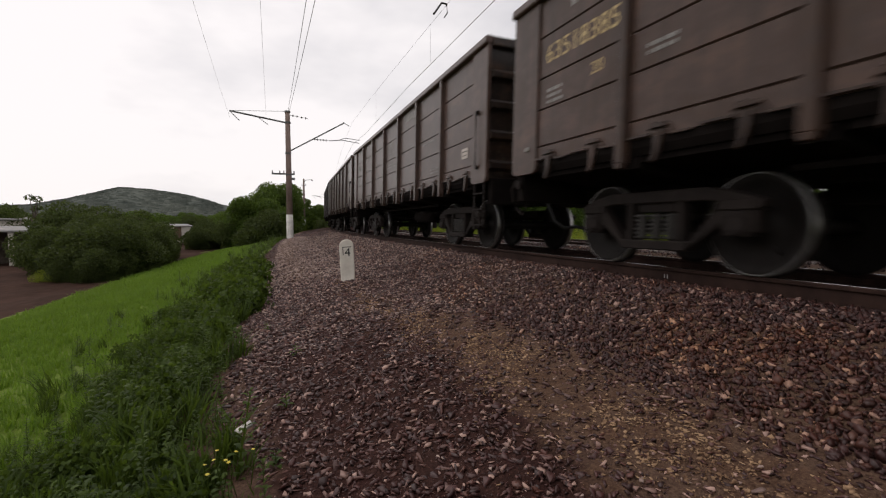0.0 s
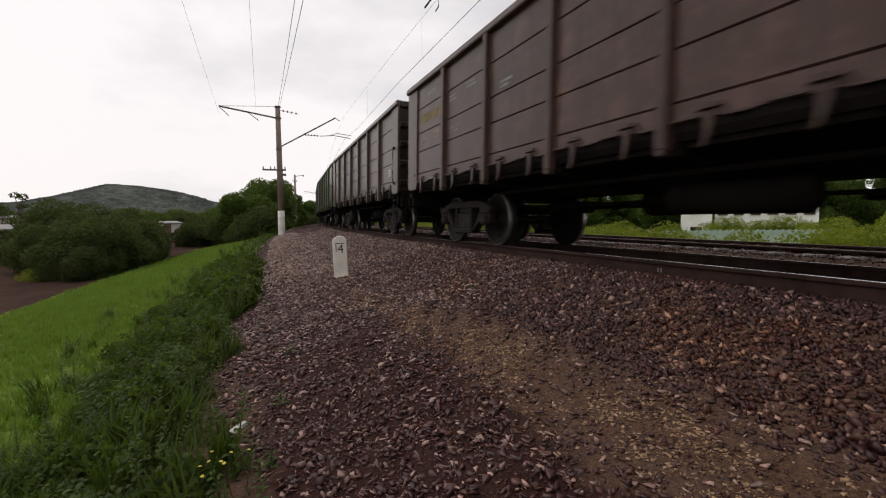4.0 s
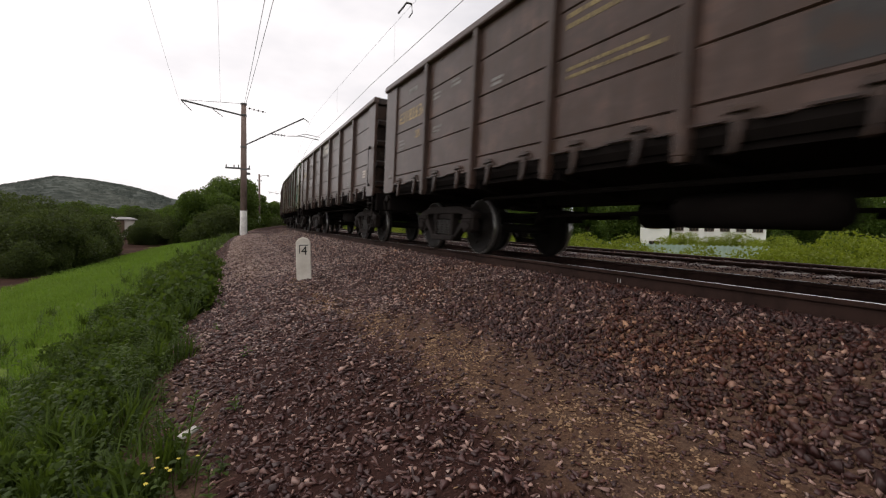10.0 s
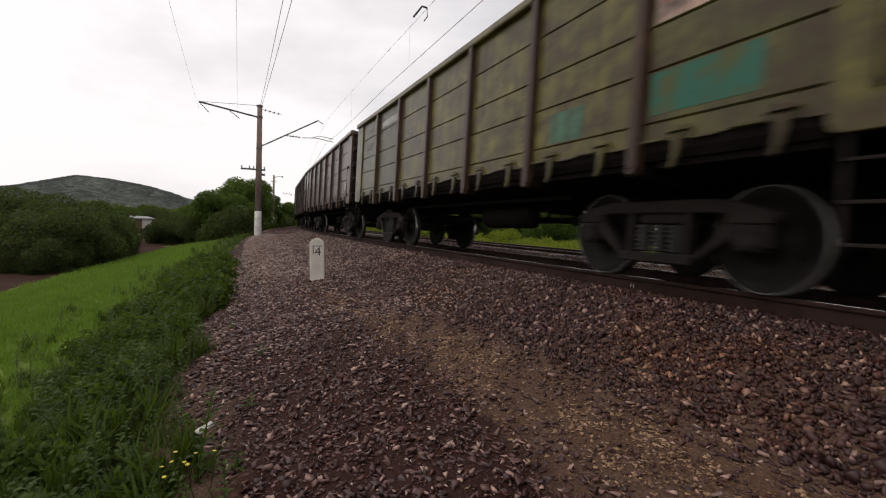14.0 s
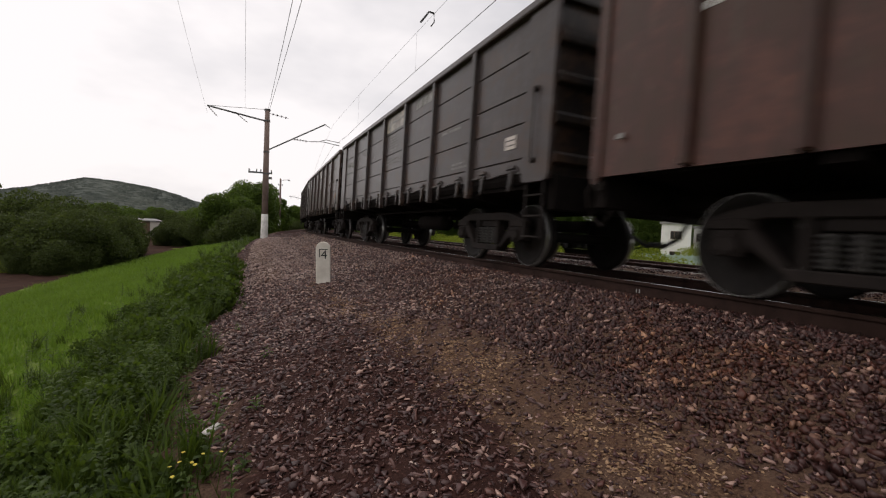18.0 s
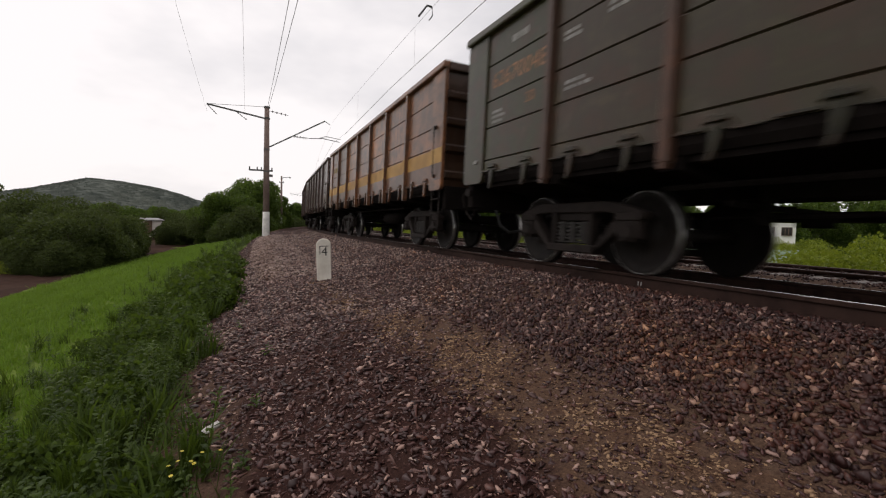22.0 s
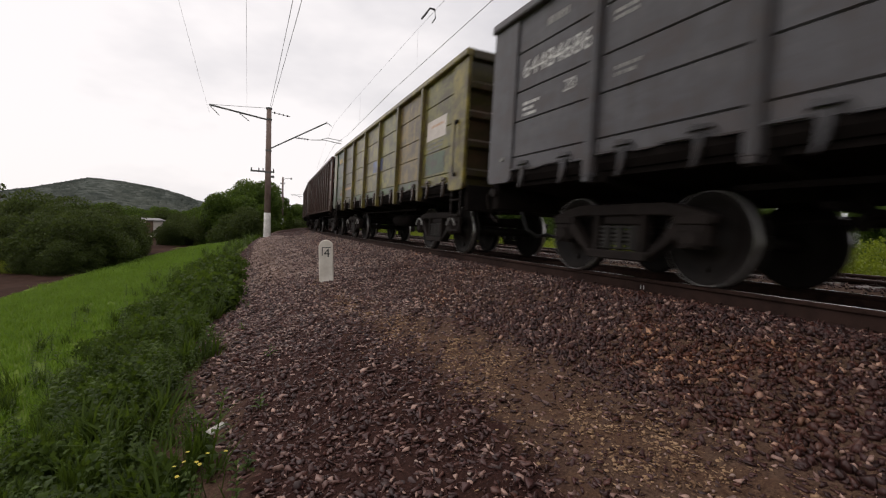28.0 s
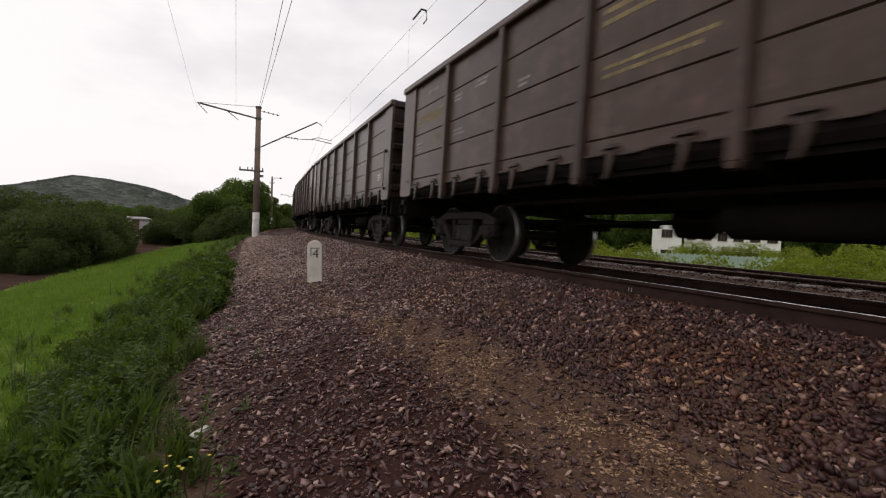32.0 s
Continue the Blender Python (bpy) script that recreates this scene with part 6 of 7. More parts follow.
def make_trees():
    rng = np.random.default_rng(5)
    # the clump behind the first mast
    for kind, az, d, size in (("broad", 2.6, 62, 1.0), ("round", 0.4, 55, 0.86), ("tall", 4.4, 72, 0.95), ("round", -1.0, 64, 0.8), ("thicket", 1.2, 50, 0.8), ("thicket_b", -1.6, 56, 0.75),
                              ("broad", 6.8, 110, 0.9), ("tall", 7.6, 120, 0.9), ("round", 8.6, 130, 0.9), ("thicket", 5.4, 84, 0.7), ("thicket_b", 7.0, 100, 0.8)):
        a = radians(az)
        plant_tree(kind, d * math.sin(a), d * math.cos(a), -2.6, rng.uniform(0, 360), size)
    # the dark thicket beyond the meadow
    for kind, az, d, size in (("thicket", -11.2, 36, 0.58), ("thicket_b", -12.6, 35, 0.62), ("thicket", -14.4, 36, 0.68), ("thicket_b", -10.6, 42, 0.70), ("thicket", -12.2, 46, 0.82),
                              ("thicket_b", -15.6, 43, 0.78), ("round", -10.8, 58, 0.66), ("round", -13.2, 60, 0.62), ("thicket", -17.2, 44, 0.85), ("thicket_b", -19.4, 62, 0.9), ("thicket", -22.6, 60, 0.9),
                              ("thicket", -5.8, 92, 0.85), ("thicket_b", -4.4, 84, 0.85), ("round", -8.4, 118, 0.75), ("round", -5.0, 105, 0.72), ("round", -3.4, 88, 0.72), ("thicket", -2.4, 74, 0.85), ("broad", -6.8, 125, 0.72), ("thicket_b", -9.3, 96, 0.85),
                              ("sapling", -19.3, 52, 0.86), ("sapling", -16.0, 60, 0.80), ("sapling", -14.5, 62, 0.78), ("poplar", -13.6, 70, 0.50), ("poplar", -11.4, 66, 0.46), ("poplar", -16.2, 72, 0.50), ("round", -15.0, 95, 0.66), ("broad", -17.5, 110, 0.7), ("broad", -21.0, 90, 0.7), ("thicket", -23.5, 60, 0.8)):
        a = radians(az)
        plant_tree(kind, d * math.sin(a), d * math.cos(a), -2.7, rng.uniform(0, 360), size, label="dense dark green thicket tree at the meadow edge")
    for kind, az, d, size in (("thicket_b", -17.2, 29.5, 0.26), ("bush_b", -18.4, 30, 0.40), ("thicket", -16.2, 29.5, 0.28), ("thicket", -15.2, 31, 0.60), ("thicket_b", -14.0, 31, 0.66), ("thicket", -12.6, 33.5, 0.62), ("thicket_b", -11.4, 36, 0.62), ("thicket", -10.4, 40, 0.5), ("thicket", -14.6, 28.5, 0.34), ("thicket_b", -13.4, 30, 0.36), ("thicket", -12.0, 32, 0.40), ("thicket_b", -10.8, 34.5, 0.38), ("thicket", -9.8, 38, 0.36), ("thicket_b", -9.0, 42, 0.36), ("thicket", -8.9, 56, 0.34), ("thicket", -5.4, 58, 0.50), ("thicket_b", -4.2, 60, 0.56), ("thicket", -6.1, 74, 0.45), ("thicket_b", -17.0, 36, 0.66)):
        a = radians(az)
        plant_tree(kind, d * math.sin(a), d * math.cos(a), -2.6, rng.uniform(0, 360), size, "bush", "low dark bush beside the earth track", "bushes beside the earth track")
    # shrubs beyond the second track
    for i in range(46):
        az = 15 + i * 1.3 + rng.uniform(-0.6, 0.6)
        open_view = 50.0 < az < 54.5 or 56.0 < az < 62.5
        if open_view and i % 3:
            continue
        side = rng.uniform(30, 36) if open_view else rng.uniform(13.5, 19)
        d = side / max(math.sin(radians(az)), 0.30)
        a = radians(az)
        plant_tree("bush" if i % 2 else "bush_b", d * math.sin(a), d * math.cos(a), -2.5 if not open_view else -2.8, rng.uniform(0, 360), rng.uniform(0.85, 1.2) if not open_view else 0.50, "bush",
                   "bright yellow-green leafy bush beyond the second track", "bushes beyond the second track")
    for az, d, size in ((55.2, 70, 1.55), (57.7, 72, 1.35), (61.2, 71, 1.6), (63.6, 66, 1.5)):
        plant_tree("bush_b", d * math.sin(radians(az)), d * math.cos(radians(az)), -3.0, rng.uniform(0, 360), size, "bush", "dark rounded bush before the white house", "bushes before the house")
    for i in range(44):
        az = radians(13 + i * 1.45 + rng.uniform(-0.6, 0.6))
        d = rng.uniform(92, 125)
        plant_tree(("broad", "round", "tall", "broad")[i % 4], d * math.sin(az), d * math.cos(az), -4.5, rng.uniform(0, 360), rng.uniform(1.25, 1.65), label="distant leafy tree behind the houses", group="trees behind the houses")


def weed_shape(seed, height, leaves, size):
    """One leafy stem as quads: pairs of bent leaves up a thin stalk."""
    rng = np.random.default_rng(seed)
    vs, fs = [], []
    for i in range(leaves):
        u = (i + 0.6) / leaves
        a = i * 2.4 + rng.uniform(-0.4, 0.4)
        z = height * u
        reach = size * (1.15 - 0.55 * u) * rng.uniform(0.75, 1.25)
        w = reach * rng.uniform(0.20, 0.32)
        c, s = math.cos(a), math.sin(a)
        k = len(vs)
        for r, half, dz in ((0.0, 0.15, 0.0), (0.45, 1.0, 0.30), (0.8, 0.7, 0.28), (1.0, 0.05, 0.12)):
            for e in (-1, 1):
                x, y = r * reach, e * half * w
                vs.append((c * x - s * y, s * x + c * y, z + dz * reach))
        fs += [(k, k + 2, k + 3, k + 1), (k + 2, k + 4, k + 5, k + 3), (k + 4, k + 6, k + 7, k + 5)]
    k = len(vs)
    r = 0.006
    vs += [(r, 0, 0), (-r, 0.004, 0), (-r * 0.4, 0, height), (r * 0.4, 0, height)]
    fs.append((k, k + 1, k + 2, k + 3))
    return np.array(vs), np.array(fs)


def tuft_shape(seed, blades, height):
    rng = np.random.default_rng(seed)
    vs, fs = [], []
    for i in range(blades):
        a, h = rng.uniform(0, 6.28), height * rng.uniform(0.5, 1.1)
        x0, y0 = rng.normal(0, 0.03, 2)
        c, s, w, out = math.cos(a), math.sin(a), 0.006 + 0.01 * h * 0.3, h * rng.uniform(0.15, 0.6)
        k = len(vs)
        for u, ww in ((0, 1.0), (0.6, 0.8), (1.0, 0.1)):
            for e in (-1, 1):
                vs.append((x0 + c * out * u * u - s * e * w * ww, y0 + s * out * u * u + c * e * w * ww, h * u * (1 - 0.25 * u * u)))
        fs += [(k, k + 2, k + 3, k + 1), (k + 2, k + 4, k + 5, k + 3)]
    return np.array(vs), np.array(fs)


def make_weeds():
    rng = np.random.default_rng(9)
    kinds = [weed_shape(31, 0.40, 24, 0.075), weed_shape(32, 0.28, 18, 0.06), weed_shape(33, 0.52, 34, 0.065), weed_shape(34, 0.20, 10, 0.10), tuft_shape(35, 34, 0.40), tuft_shape(36, 28, 0.26), tuft_shape(37, 30, 0.48), weed_shape(38, 0.34, 40, 0.035)]
    meshes = [mesh_from_arrays("leafy_stem", v, f, LEAF_WEED) for v, f in kinds]
    # single plants along the edge of the stones
    for i in range(170):
        s = rng.uniform(1.6, 9.0)
        l = float(gravel_edge(s)) + 0.05 + abs(rng.normal(0, 0.35))
        x, y = on_track(s, l)
        k = int(rng.integers(0, len(kinds)))
        ob = tagged(new("weed_plant"), "leafy green roadside weed at the gravel edge", "plant", "weeds along the gravel edge")
        ob.matrix_basis = pose(float(x), float(y), float(ground_height(s, l)) - 0.01, rng.normal(0, 8), rng.normal(0, 8), rng.uniform(0, 360)) @ Matrix.Diagonal((*[rng.uniform(0.7, 1.25)] * 3, 1))
        part("leafy_stem", meshes[k], ob)
    vs, fs, base = [], [], 0
    for s0, s1, l0, l1, dens, up in ((-12, 0.8, 5.2, 7.4, 40, 0.9), (0.8, 5, 5.2, 7.4, 120, 0.85), (5, 10, 5.2, 8.0, 80, 1.0), (10, 20, 5.2, 8.0, 42, 1.15), (20, 45, 5.2, 7.6, 16, 1.3)):
        n = int((s1 - s0) * (l1 - l0) * dens)
        s, l = rng.uniform(s0, s1, n), rng.uniform(l0, l1, n)
        x, y = on_track(s, l)
        edge = gravel_edge(s) + 0.02
        keep = (l > edge) & (rng.uniform(size=n) < np.clip(1.15 - (l - 5.2) / 1.7 + 0.5 * wave(x, y, 1.1), 0.04, 1))
        z = ground_height(s, l) - 0.01
        p = np.stack([x, y, z], -1)[keep]
        which = rng.integers(0, len(kinds), len(p))
        tall = up * (0.75 + 0.35 * wave(p[:, 0], p[:, 1], 1.4)) * rng.uniform(0.6, 1.3, len(p))
        for k, (v, f) in enumerate(kinds):
            m = which == k
            q, ff = scatter(v, f, p[m], z_turns(rng.uniform(0, 6.28, int(m.sum())), rng.normal(0, 0.2, int(m.sum()))), tall[m])
            vs.append(q)
            fs.append(ff + base)
            base += len(q)
    # soft leafy clumps
    clumps = []
    for i in range(4):
        c = rng.normal(0, 0.10, (5, 3)) * (1, 1, 0.4) + (0, 0, 0.24)
        clumps.append(leaf_cloud(rng, c, rng.uniform(0.10, 0.17, 5), 330, 0.046, 1.25))
    n = 330
    s = rng.uniform(2.0, 15.0, n)
    out = np.abs(rng.normal(0, 0.60, n))
    l = gravel_edge(s) + 0.18 + out
    x, y = on_track(s, l)
    big = rng.uniform(0.45, 1.0, n) * np.clip(1.15 - 0.45 * out, 0.35, 1) * np.interp(s, [2, 6, 9, 15], [0.7, 0.95, 1.5, 1.6])
    for i in range(4):
        m = np.arange(n) % 4 == i
        q, ff = scatter(*clumps[i], np.stack([x, y, ground_height(s, l) - 0.04], -1)[m], z_turns(rng.uniform(0, 6.28, int(m.sum()))), big[m])
        vs.append(q)
        fs.append(ff + base)
        base += len(q)
    me = mesh_from_arrays("weed_thicket", np.concatenate(vs), np.concatenate(fs), LEAF_WEED)
    tagged(new("weed_thicket", me), "dense mixed green weeds on the embankment edge", "weeds", kind="stuff")
    # sparse sprigs among the stones
    vs, fs, base = [], [], 0
    for s, l in ((4.6, 4.75), (3.4, 4.9), (6.1, 5.0), (2.6, 5.0), (7.5, 4.9)):
        x, y = on_track(s, l)
        v, f = kinds[3]
        q, ff = scatter(v, f, np.array([(float(x), float(y), float(bed_height(s, l)))]), z_turns(np.array([s])), np.array([0.55]))
        vs.append(q)
        fs.append(ff + base)
        base += len(q)
    tagged(new("gravel_sprigs", mesh_from_arrays("gravel_sprigs", np.concatenate(vs), np.concatenate(fs), LEAF_WEED)), "small green sprigs growing out of the gravel", "plant", kind="stuff")


def make_lawn():
    rng = np.random.default_rng(15)
    tuft = tuft_shape(41, 9, 0.16)
    vs, fs, base = [], [], 0
    for s0, s1, l0, l1, dens, up in ((-14, 2, 6.0, 12.2, 40, 1.2), (2, 9, 6.2, 12.2, 130, 0.9), (9, 20, 6.0, 12.2, 90, 1.1), (20, 60, 5.8, 12.2, 30, 1.5)):
        n = int((s1 - s0) * (l1 - l0) * dens)
        s, l = rng.uniform(s0, s1, n), rng.uniform(l0, l1, n)
        x, y = on_track(s, l)
        z = ground_height(s, l)
        q, ff = scatter(*tuft, np.stack([x, y, z], -1), z_turns(rng.uniform(0, 6.28, n)), up * rng.uniform(0.5, 1.2, n))
        vs.append(q)
        fs.append(ff + base)
        base += len(q)
    n = 9000
    s, l = rng.uniform(-2, 40, n), rng.uniform(-13.5, -7.0, n)
    x, y = on_track(s, l)
    q, ff = scatter(*tuft, np.stack([x, y, np.maximum(ground_height(s, l), bed_height(s, l) * (l > -9.2) - 9 * (l <= -9.2))], -1), z_turns(rng.uniform(0, 6.28, n)), 2.4 * rng.uniform(0.5, 1.4, n))
    vs.append(q)
    fs.append(ff + base)
    me = mesh_from_arrays("meadow_grass", np.concatenate(vs), np.concatenate(fs), LEAF_LAWN)
    tagged(new("meadow_grass", me), "bright green grass on the embankment slope", "grass", kind="stuff")


def make_flowers():
    rng = np.random.default_rng(19)
    stem, head = Build(), Build()
    stem.tube([(0, 0, 0), (0.01, 0, 0.16), (0.0, 0.01, 0.30)], 0.003, 5)
    for i in range(7):
        a = 2 * math.pi * i / 7
        c, s = math.cos(a), math.sin(a)
        head.add([(0, 0, 0.30), (c * 0.008 - s * 0.004, s * 0.008 + c * 0.004, 0.304), (c * 0.015, s * 0.015, 0.302), (c * 0.008 + s * 0.004, s * 0.008 - c * 0.004, 0.304)], [(0, 1, 2, 3)])
    head.lathe([(0.300, 0.005), (0.306, 0.004), (0.307, 0.0)], "z", 8)
    sm, hm = stem.mesh("stem", LEAF_WEED), head.mesh("flower_head", FLOWER)
    for x, y in ((-0.16, 2.52), (-0.20, 2.46), (-0.12, 2.58), (-0.08, 2.55), (-0.03, 2.53), (-0.24, 2.50), (-0.13, 2.44), (-0.19, 2.60)):
        ob = tagged(new("yellow_flower"), "small yellow wildflower on a thin stem", "flower", "yellow flowers at the gravel edge")
        ob.matrix_basis = pose(x, y, -0.99 + rng.uniform(0.0, 0.08), rng.normal(0, 8), rng.normal(0, 8), rng.uniform(0, 360)) @ Matrix.Diagonal((0.8, 0.8, 0.9, 1))
        part("stem", sm, ob)
        part("flower_head", hm, ob)


def make_white_rock():
    rng = np.random.default_rng(3)
    shapes = stone_shapes(rng, 1)
    ob = tagged(new("pale_rock", mesh_from_arrays("pale_rock", *shapes[0], WHITE_STONE)), "pale angular rock lying at the gravel edge", "rock")
    ob.matrix_basis = pose(-0.06, 2.95, -0.72, 12, 5, 40) @ Matrix.Diagonal((0.075, 0.085, 0.09, 1))


# ---------------------------------------------------------------- distance


def make_hills():
    def ridge(name, d, crest, base_z, material, label, depth, seed):
        rng = np.random.default_rng(seed)
        az = np.linspace(-75, 120, 420)
        el = np.interp(az, *zip(*crest))
        el = el + 0.10 * np.interp(az, np.linspace(-75, 120, 190), rng.normal(size=190)) * (el > 0.3)
        vs, fs = [], []
        prof = [(0.55, 0.0), (0.72, 0.35), (0.86, 0.72), (1.0, 1.0), (1.12, 0.85)]
        for a, e in zip(np.radians(az), el):
            for r, h in prof:
                z = base_z + (d * math.tan(radians(e)) - base_z) * h
                dd = d * (1 - depth * (1 - r))
                vs.append((math.sin(a) * dd, math.cos(a) * dd, z))
        n = len(prof)
        for i in range(len(az) - 1):
            for j in range(n - 1):
                k = i * n + j
                fs.append((k, k + n, k + n + 1, k + 1))
        tagged(new(name, mesh_from_arrays(name, np.array(vs), np.array(fs), material, True)), label, "hill", kind="structure")

    ridge("hill_near", 1100, [(-75, 2.4), (-40, 1.8), (-24, 1.4), (-19, 1.9), (-16.2, 2.6), (-14.2, 3.25), (-12.6, 3.75), (-10.6, 3.65), (-8.4, 3.4), (-6.5, 3.05), (-5.2, 2.7), (-3.4, 2.1), (0, 1.4), (20, 1.0), (40, 1.4), (60, 1.6), (120, 2.0)], -5, HILL_WOOD, "low rounded hill covered in green woods, greyed for haze", 1.0, 4)
    ridge("hill_far", 2600, [(-75, 2.2), (-40, 2.0), (-24, 1.9), (-16, 1.7), (-8, 2.0), (-6.0, 2.45), (-4.0, 2.1), (-2.0, 1.7), (0, 1.5), (30, 1.0), (60, 1.4), (120, 1.6)], -5, HILL_FAR, "far ridge behind the woods, tinted blue for haze", 0.7, 6)


def hill_woods():
    """Treetops that break the hill's outline."""
    rng = np.random.default_rng(77)
    shape, f = stone_shapes(rng, 3, True)[0]
    az = np.concatenate([rng.uniform(-30, 0, 3600), rng.uniform(-19, -3, 1500)])
    crest = np.interp(az, [-30, -24, -19, -16.2, -14.2, -12.6, -10.6, -8.4, -6.5, -5.2, -3.4, 0], [1.5, 1.4, 1.9, 2.6, 3.25, 3.75, 3.65, 3.4, 3.05, 2.7, 2.1, 1.4])
    u = np.where(rng.uniform(size=len(az)) < 0.5, rng.uniform(0.95, 1.0, len(az)), rng.uniform(0.1, 1.0, len(az)))
    r = np.interp(u, [0.0, 0.35, 0.72, 1.0], [0.55, 0.72, 0.86, 1.0]) * 1100
    z = -5 + (1100 * np.tan(np.radians(crest)) + 5) * u
    size = np.where(u > 0.95, rng.uniform(4.5, 9.5, len(az)), rng.uniform(3.0, 8.0, len(az)))
    p = np.stack([np.sin(np.radians(az)) * r, np.cos(np.radians(az)) * r, z - 0.15 * size], -1)
    v, ff = scatter(shape, f, p, z_turns(rng.uniform(0, 6.28, len(az))), size)
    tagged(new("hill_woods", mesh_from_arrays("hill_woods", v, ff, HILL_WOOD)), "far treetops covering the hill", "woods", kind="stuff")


def window(parent, x, y, z, w, h, turn=0.0):
    """A window on a wall that faces -y of its house."""
    b = Build()
    b.box(-w / 2, w / 2, 0.02, 0.05, 0, h)
    win = part("window", b.mesh("window", WINDOW_DARK), parent, "dark window with a brown frame", at=Matrix.Translation((x, y - 0.04, z)))
    b = Build()
    for q in (-w / 2, -w / 6, w / 6, w / 2):
        b.box(q - 0.04, q + 0.04, -0.03, 0.02, -0.04, h + 0.04)
    b.box(-w / 2, w / 2, -0.03, 0.02, h - 0.04, h + 0.04)
    b.box(-w / 2 - 0.06, w / 2 + 0.06, -0.08, 0.02, -0.09, -0.02)
    part("frame", b.mesh("frame", WINDOW_FRAME), win)


def make_house(az, d, z0, width, height, depth, rows, cols, label, face=None, roof=0.35):
    a = radians(az)
    house = tagged(new("house"), label, "house", "houses beyond the line")
    house.matrix_basis = pose(d * math.sin(a), d * math.cos(a), z0, 0, 0, -az if face is None else face)
    b = Build()
    b.box(-width / 2, width / 2, 0, depth, -1.0, height)
    part("wall", b.mesh("wall", PLASTER, bevel=0.03), house, "white plastered wall")
    b = Build()
    b.box(-width / 2 - 0.3, width / 2 + 0.3, -0.3, depth + 0.3, height, height + roof)
    part("roof", b.mesh("roof", ROOF_GREY, bevel=0.04), house, "flat grey roof slab")
    storey = height / rows
    for r in range(rows):
        for c in range(cols):
            window(house, -width / 2 + width * (c + 0.5) / cols, 0, r * storey + 0.95, min(1.5, width / cols * 0.58), 1.15)
    return house


def make_shed(az, d, z0, width, height, depth):
    a = radians(az)
    shed = tagged(new("shed"), "small whitewashed shed with a flat grey roof", "shed", "sheds beyond the meadow")
    shed.matrix_basis = pose(d * math.sin(a), d * math.cos(a), z0, 0, 0, -az + 12)
    b = Build()
    b.box(-width / 2, width / 2, 0, depth, -0.3, height)
    part("wall", b.mesh("wall", SHED_WALL, bevel=0.02), shed)
    b = Build()
    b.prism([(-0.25, height), (depth + 0.25, height + 0.25), (depth + 0.25, height + 0.4), (-0.25, height + 0.15)], "x", -width / 2 - 0.25, width / 2 + 0.25)
    part("roof", b.mesh("roof", ROOF_GREY, bevel=0.02), shed)
    b = Build()
    b.box(-width * 0.3, -width * 0.3 + 0.9, -0.04, 0.0, 0, 1.9)
    part("door", b.mesh("door", WINDOW_FRAME, bevel=0.01), shed, "brown wooden door")


def make_open_shed(az, d, z0):
    """A long low shed, open in front, on white pillars."""
    a = radians(az)
    shed = tagged(new("open_shed"), "long low open shed on white pillars with a pale roof edge", "shed", "sheds beyond the meadow")
    shed.matrix_basis = pose(d * math.sin(a), d * math.cos(a), z0, 0, 0, -az - 6)
    b = Build()
    b.box(-6, 4.6, 2.6, 2.8, -0.3, 2.5)
    b.box(4.4, 4.6, 0.2, 2.6, -0.3, 2.5)
    part("wall", b.mesh("wall", BARK, bevel=0.02), shed, "dark timber wall")
    b = Build()
    b.prism([(-0.4, 2.45), (3.0, 2.75), (3.0, 2.9), (-0.4, 2.6)], "x", -6.3, 4.9)
    part("roof", b.mesh("roof", ROOF_GREY, bevel=0.02), shed, "pale sheet roof")
    b = Build()
    b.box(-0.16, 0.16, -0.14, 0.14, -0.3, 2.46)
    me = b.mesh("pillar", SHED_WALL, bevel=0.02)
    for x in (-5.6, -3.6, -1.7, 0.2, 2.2, 4.2):
        part("pillar", me, shed, "white pillar", at=Matrix.Translation((x, 0, 0)))


def make_fence():
    fence = tagged(new("garden_fence"), "pale green board fence in front of the white house", "fence")
    p0, p1 = Vector((36.0, 32.5, -2.7)), Vector((50.0, 24.0, -2.7))
    n = 30
    d = (p1 - p0) / n
    ang = math.atan2(d.y, d.x)
    post, slat = Build(), Build()
    post.box(-0.06, 0.06, -0.06, 0.06, -0.3, 1.9)
    slat.box(0.05, d.length - 0.05, -0.015, 0.015, 0.1, 1.8)
    pm, sm = post.mesh("post", FENCE_GREEN, bevel=0.008), slat.mesh("panel", FENCE_GREEN, bevel=0.004)
    for i in range(n):
        m = Matrix.Translation(p0 + d * i) @ Matrix.Rotation(ang, 4, "Z")
        part("post", pm, fence, at=m)
        part("panel", sm, fence, at=m)


def make_distance():
    make_hills()
    hill_woods()
    make_house(52.7, 80, -3.3, 4.2, 6.4, 8, 2, 1, "white two-storey house tower with dark windows")
    make_house(58.8, 82, -3.3, 12.5, 5.9, 8, 2, 6, "white two-storey house wing with dark brown windows")
    make_house(33, 120, -4.5, 11, 5.2, 8, 2, 3, "white two-storey house among trees")
    make_house(22, 150, -4.5, 10, 4.4, 8, 1, 3, "low white house among trees")
    make_shed(-7.4, 74, -1.75, 2.6, 1.9, 3)
    make_open_shed(-21.2, 46, -2.5)
    make_shed(-20.6, 58, -2.7, 9.0, 3.6, 3)
    make_fence()


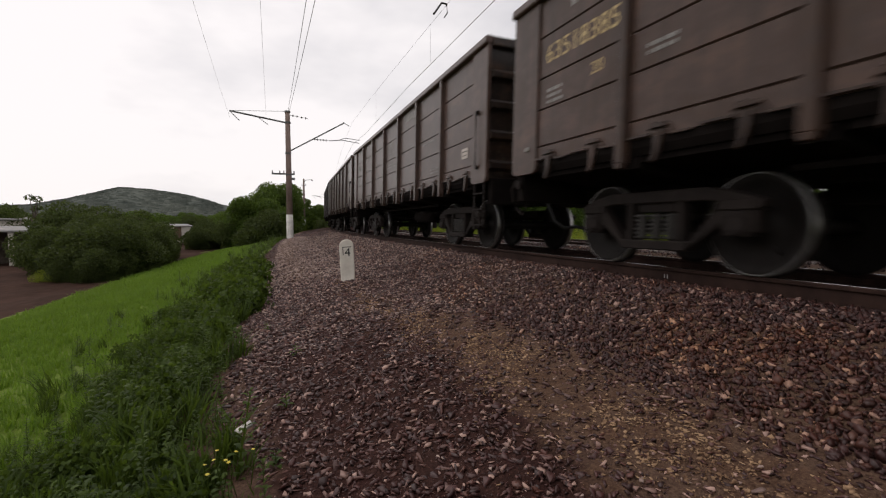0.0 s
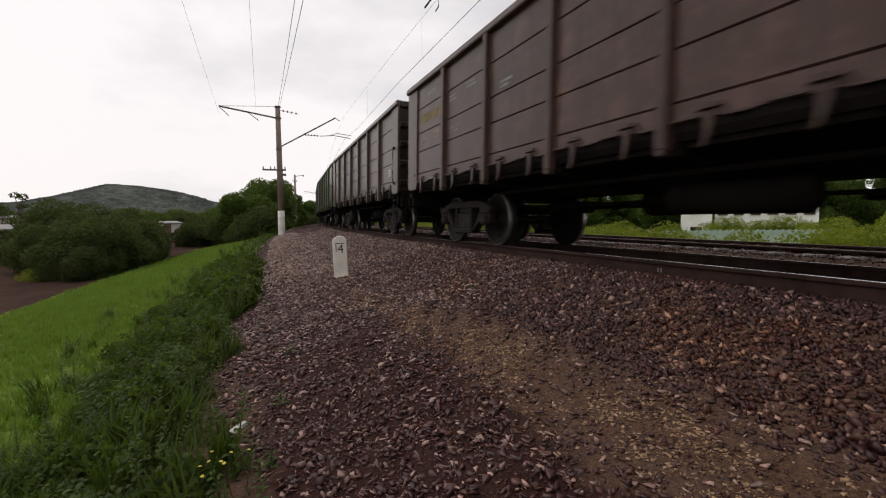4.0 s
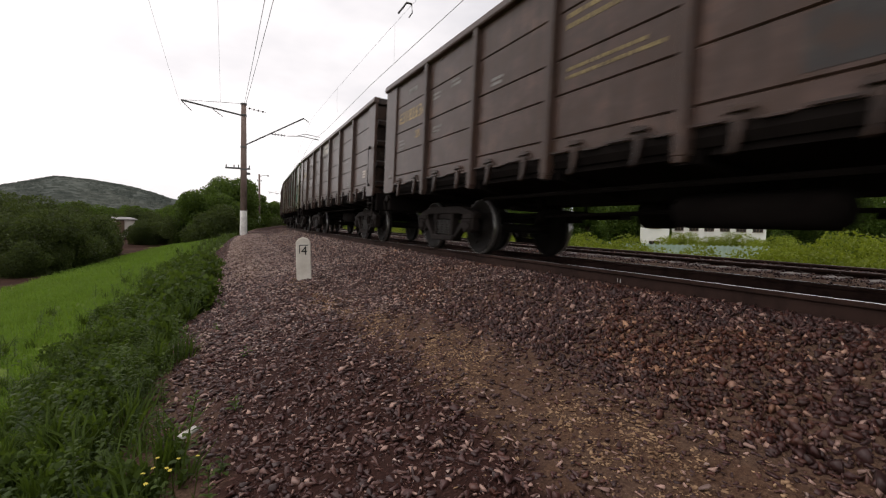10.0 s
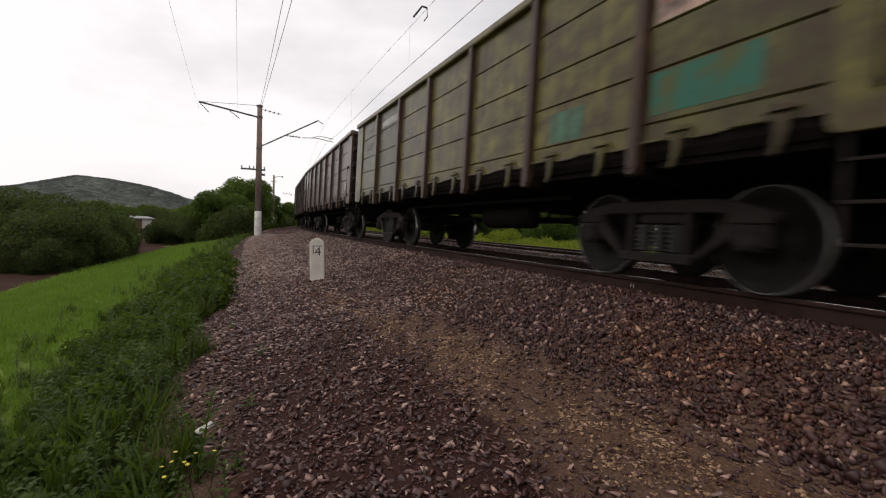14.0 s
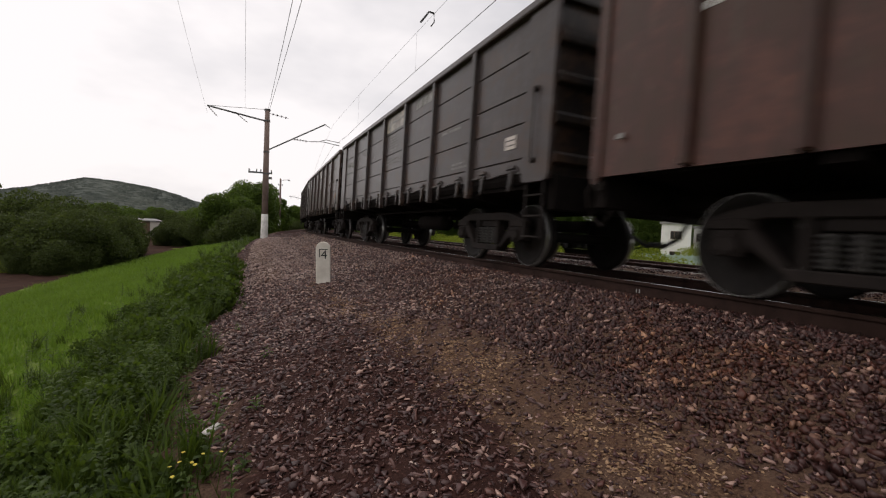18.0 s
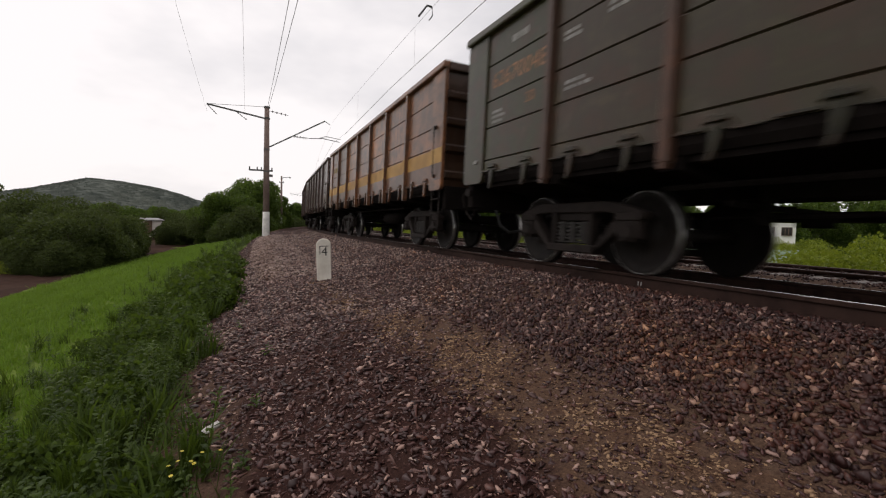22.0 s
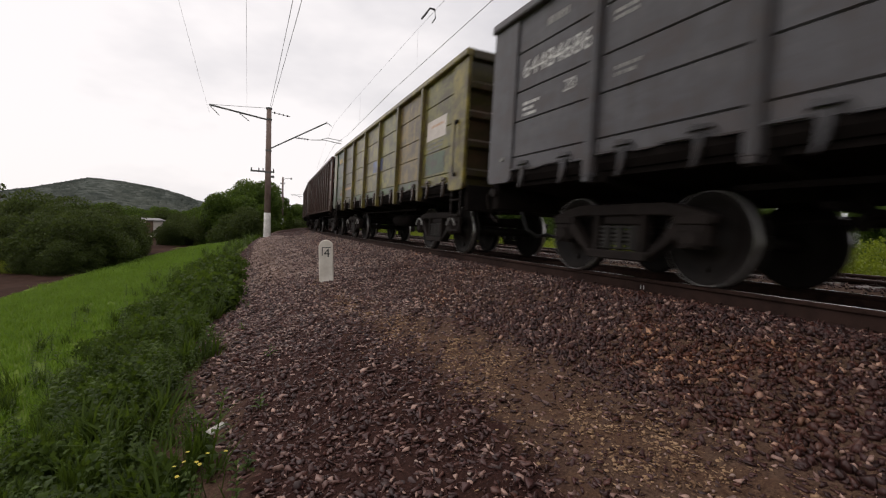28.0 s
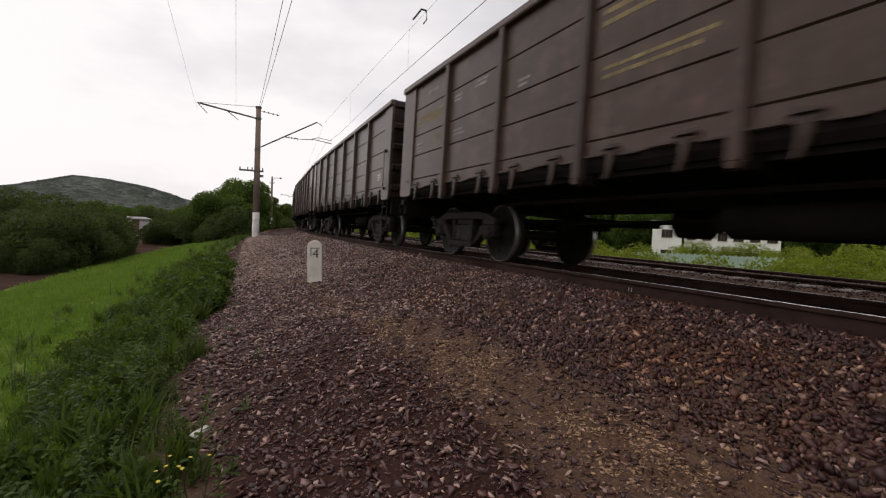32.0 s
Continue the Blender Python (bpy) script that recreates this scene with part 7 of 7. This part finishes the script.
def make_earth_patch():
    """Bare earth track at the foot of the meadow."""
    s = np.linspace(2, 78, 84)
    l = np.linspace(11.9, 34.0, 40)
    S, L = np.meshgrid(s, l, indexing="ij")
    edge = 0.5 * np.sin(S * 0.33) + 0.3 * np.sin(S * 0.9 + 1)
    X, Y = on_track(S, L + edge * np.clip((34.0 - L) / 22.1, 0, 1))
    Z = ground_height(S, L) + 0.04 + 0.05 * wave(X, Y, 0.5) + np.where(np.abs(L) > 14, 0.15 * wave(X, Y, 0.12), 0) - 0.12 * ((L < 12.1) | (L > 33.6))
    k = len(l)
    i = (np.arange(len(s) - 1)[:, None] * k + np.arange(k - 1)[None]).ravel()
    f = np.stack([i, i + 1, i + k + 1, i + k], 1)[:, ::-1]
    tagged(new("earth_track", mesh_from_arrays("earth_track", np.stack([X, Y, Z], -1).reshape(-1, 3), f, EARTH, True)), "bare reddish-brown earth track below the meadow", "dirt road", kind="structure")


# ---------------------------------------------------------------- build

make_ground()
make_earth_patch()
bed_ob = make_bed()
near_track = make_track(0.0, CANT, "railway_track_near", "rusty railway track on concrete sleepers under the train")
make_joint(near_track)
make_track(-4.25, 0.6, "railway_track_far", "empty second railway track on concrete sleepers", RAIL_DULL, -0.088)
make_train()
make_marker_post()
make_overhead()
make_distance()
make_trees()
make_lawn()
make_weeds()
make_flowers()
make_white_rock()
make_stones(bed_ob)


def motions():
    times = [0.5 * i for i in range(65)]
    for k, car in WAGONS:
        lead = LEAD + PITCH * k + SLACK[k - FIRST] + PITCH / 2
        rows = [(t, track_pose(lead - travelled(t), 0, 0, CANT)) for t in times]
        walk(car, rows)
        # the wheels turn while the wagon is near, 65 degrees from row to row
        near = [n / 30 for n in range(961) if -14 < lead - travelled(n / 30) < 24]
        if not near:
            continue
        for ws in [o for o in car.children if o.name.startswith("wheelset")]:
            at = ws.matrix_basis.translation.copy()
            spin = [(t, pose(*at, math.degrees(travelled(t) / WHEEL_R) % 360, 0, 0)) for t in near]
            if near[0] > 0:
                spin.insert(0, (0.0, spin[0][1]))
            if near[-1] < 32:
                spin.append((32.0, spin[-1][1]))
            walk(ws, spin)


motions()
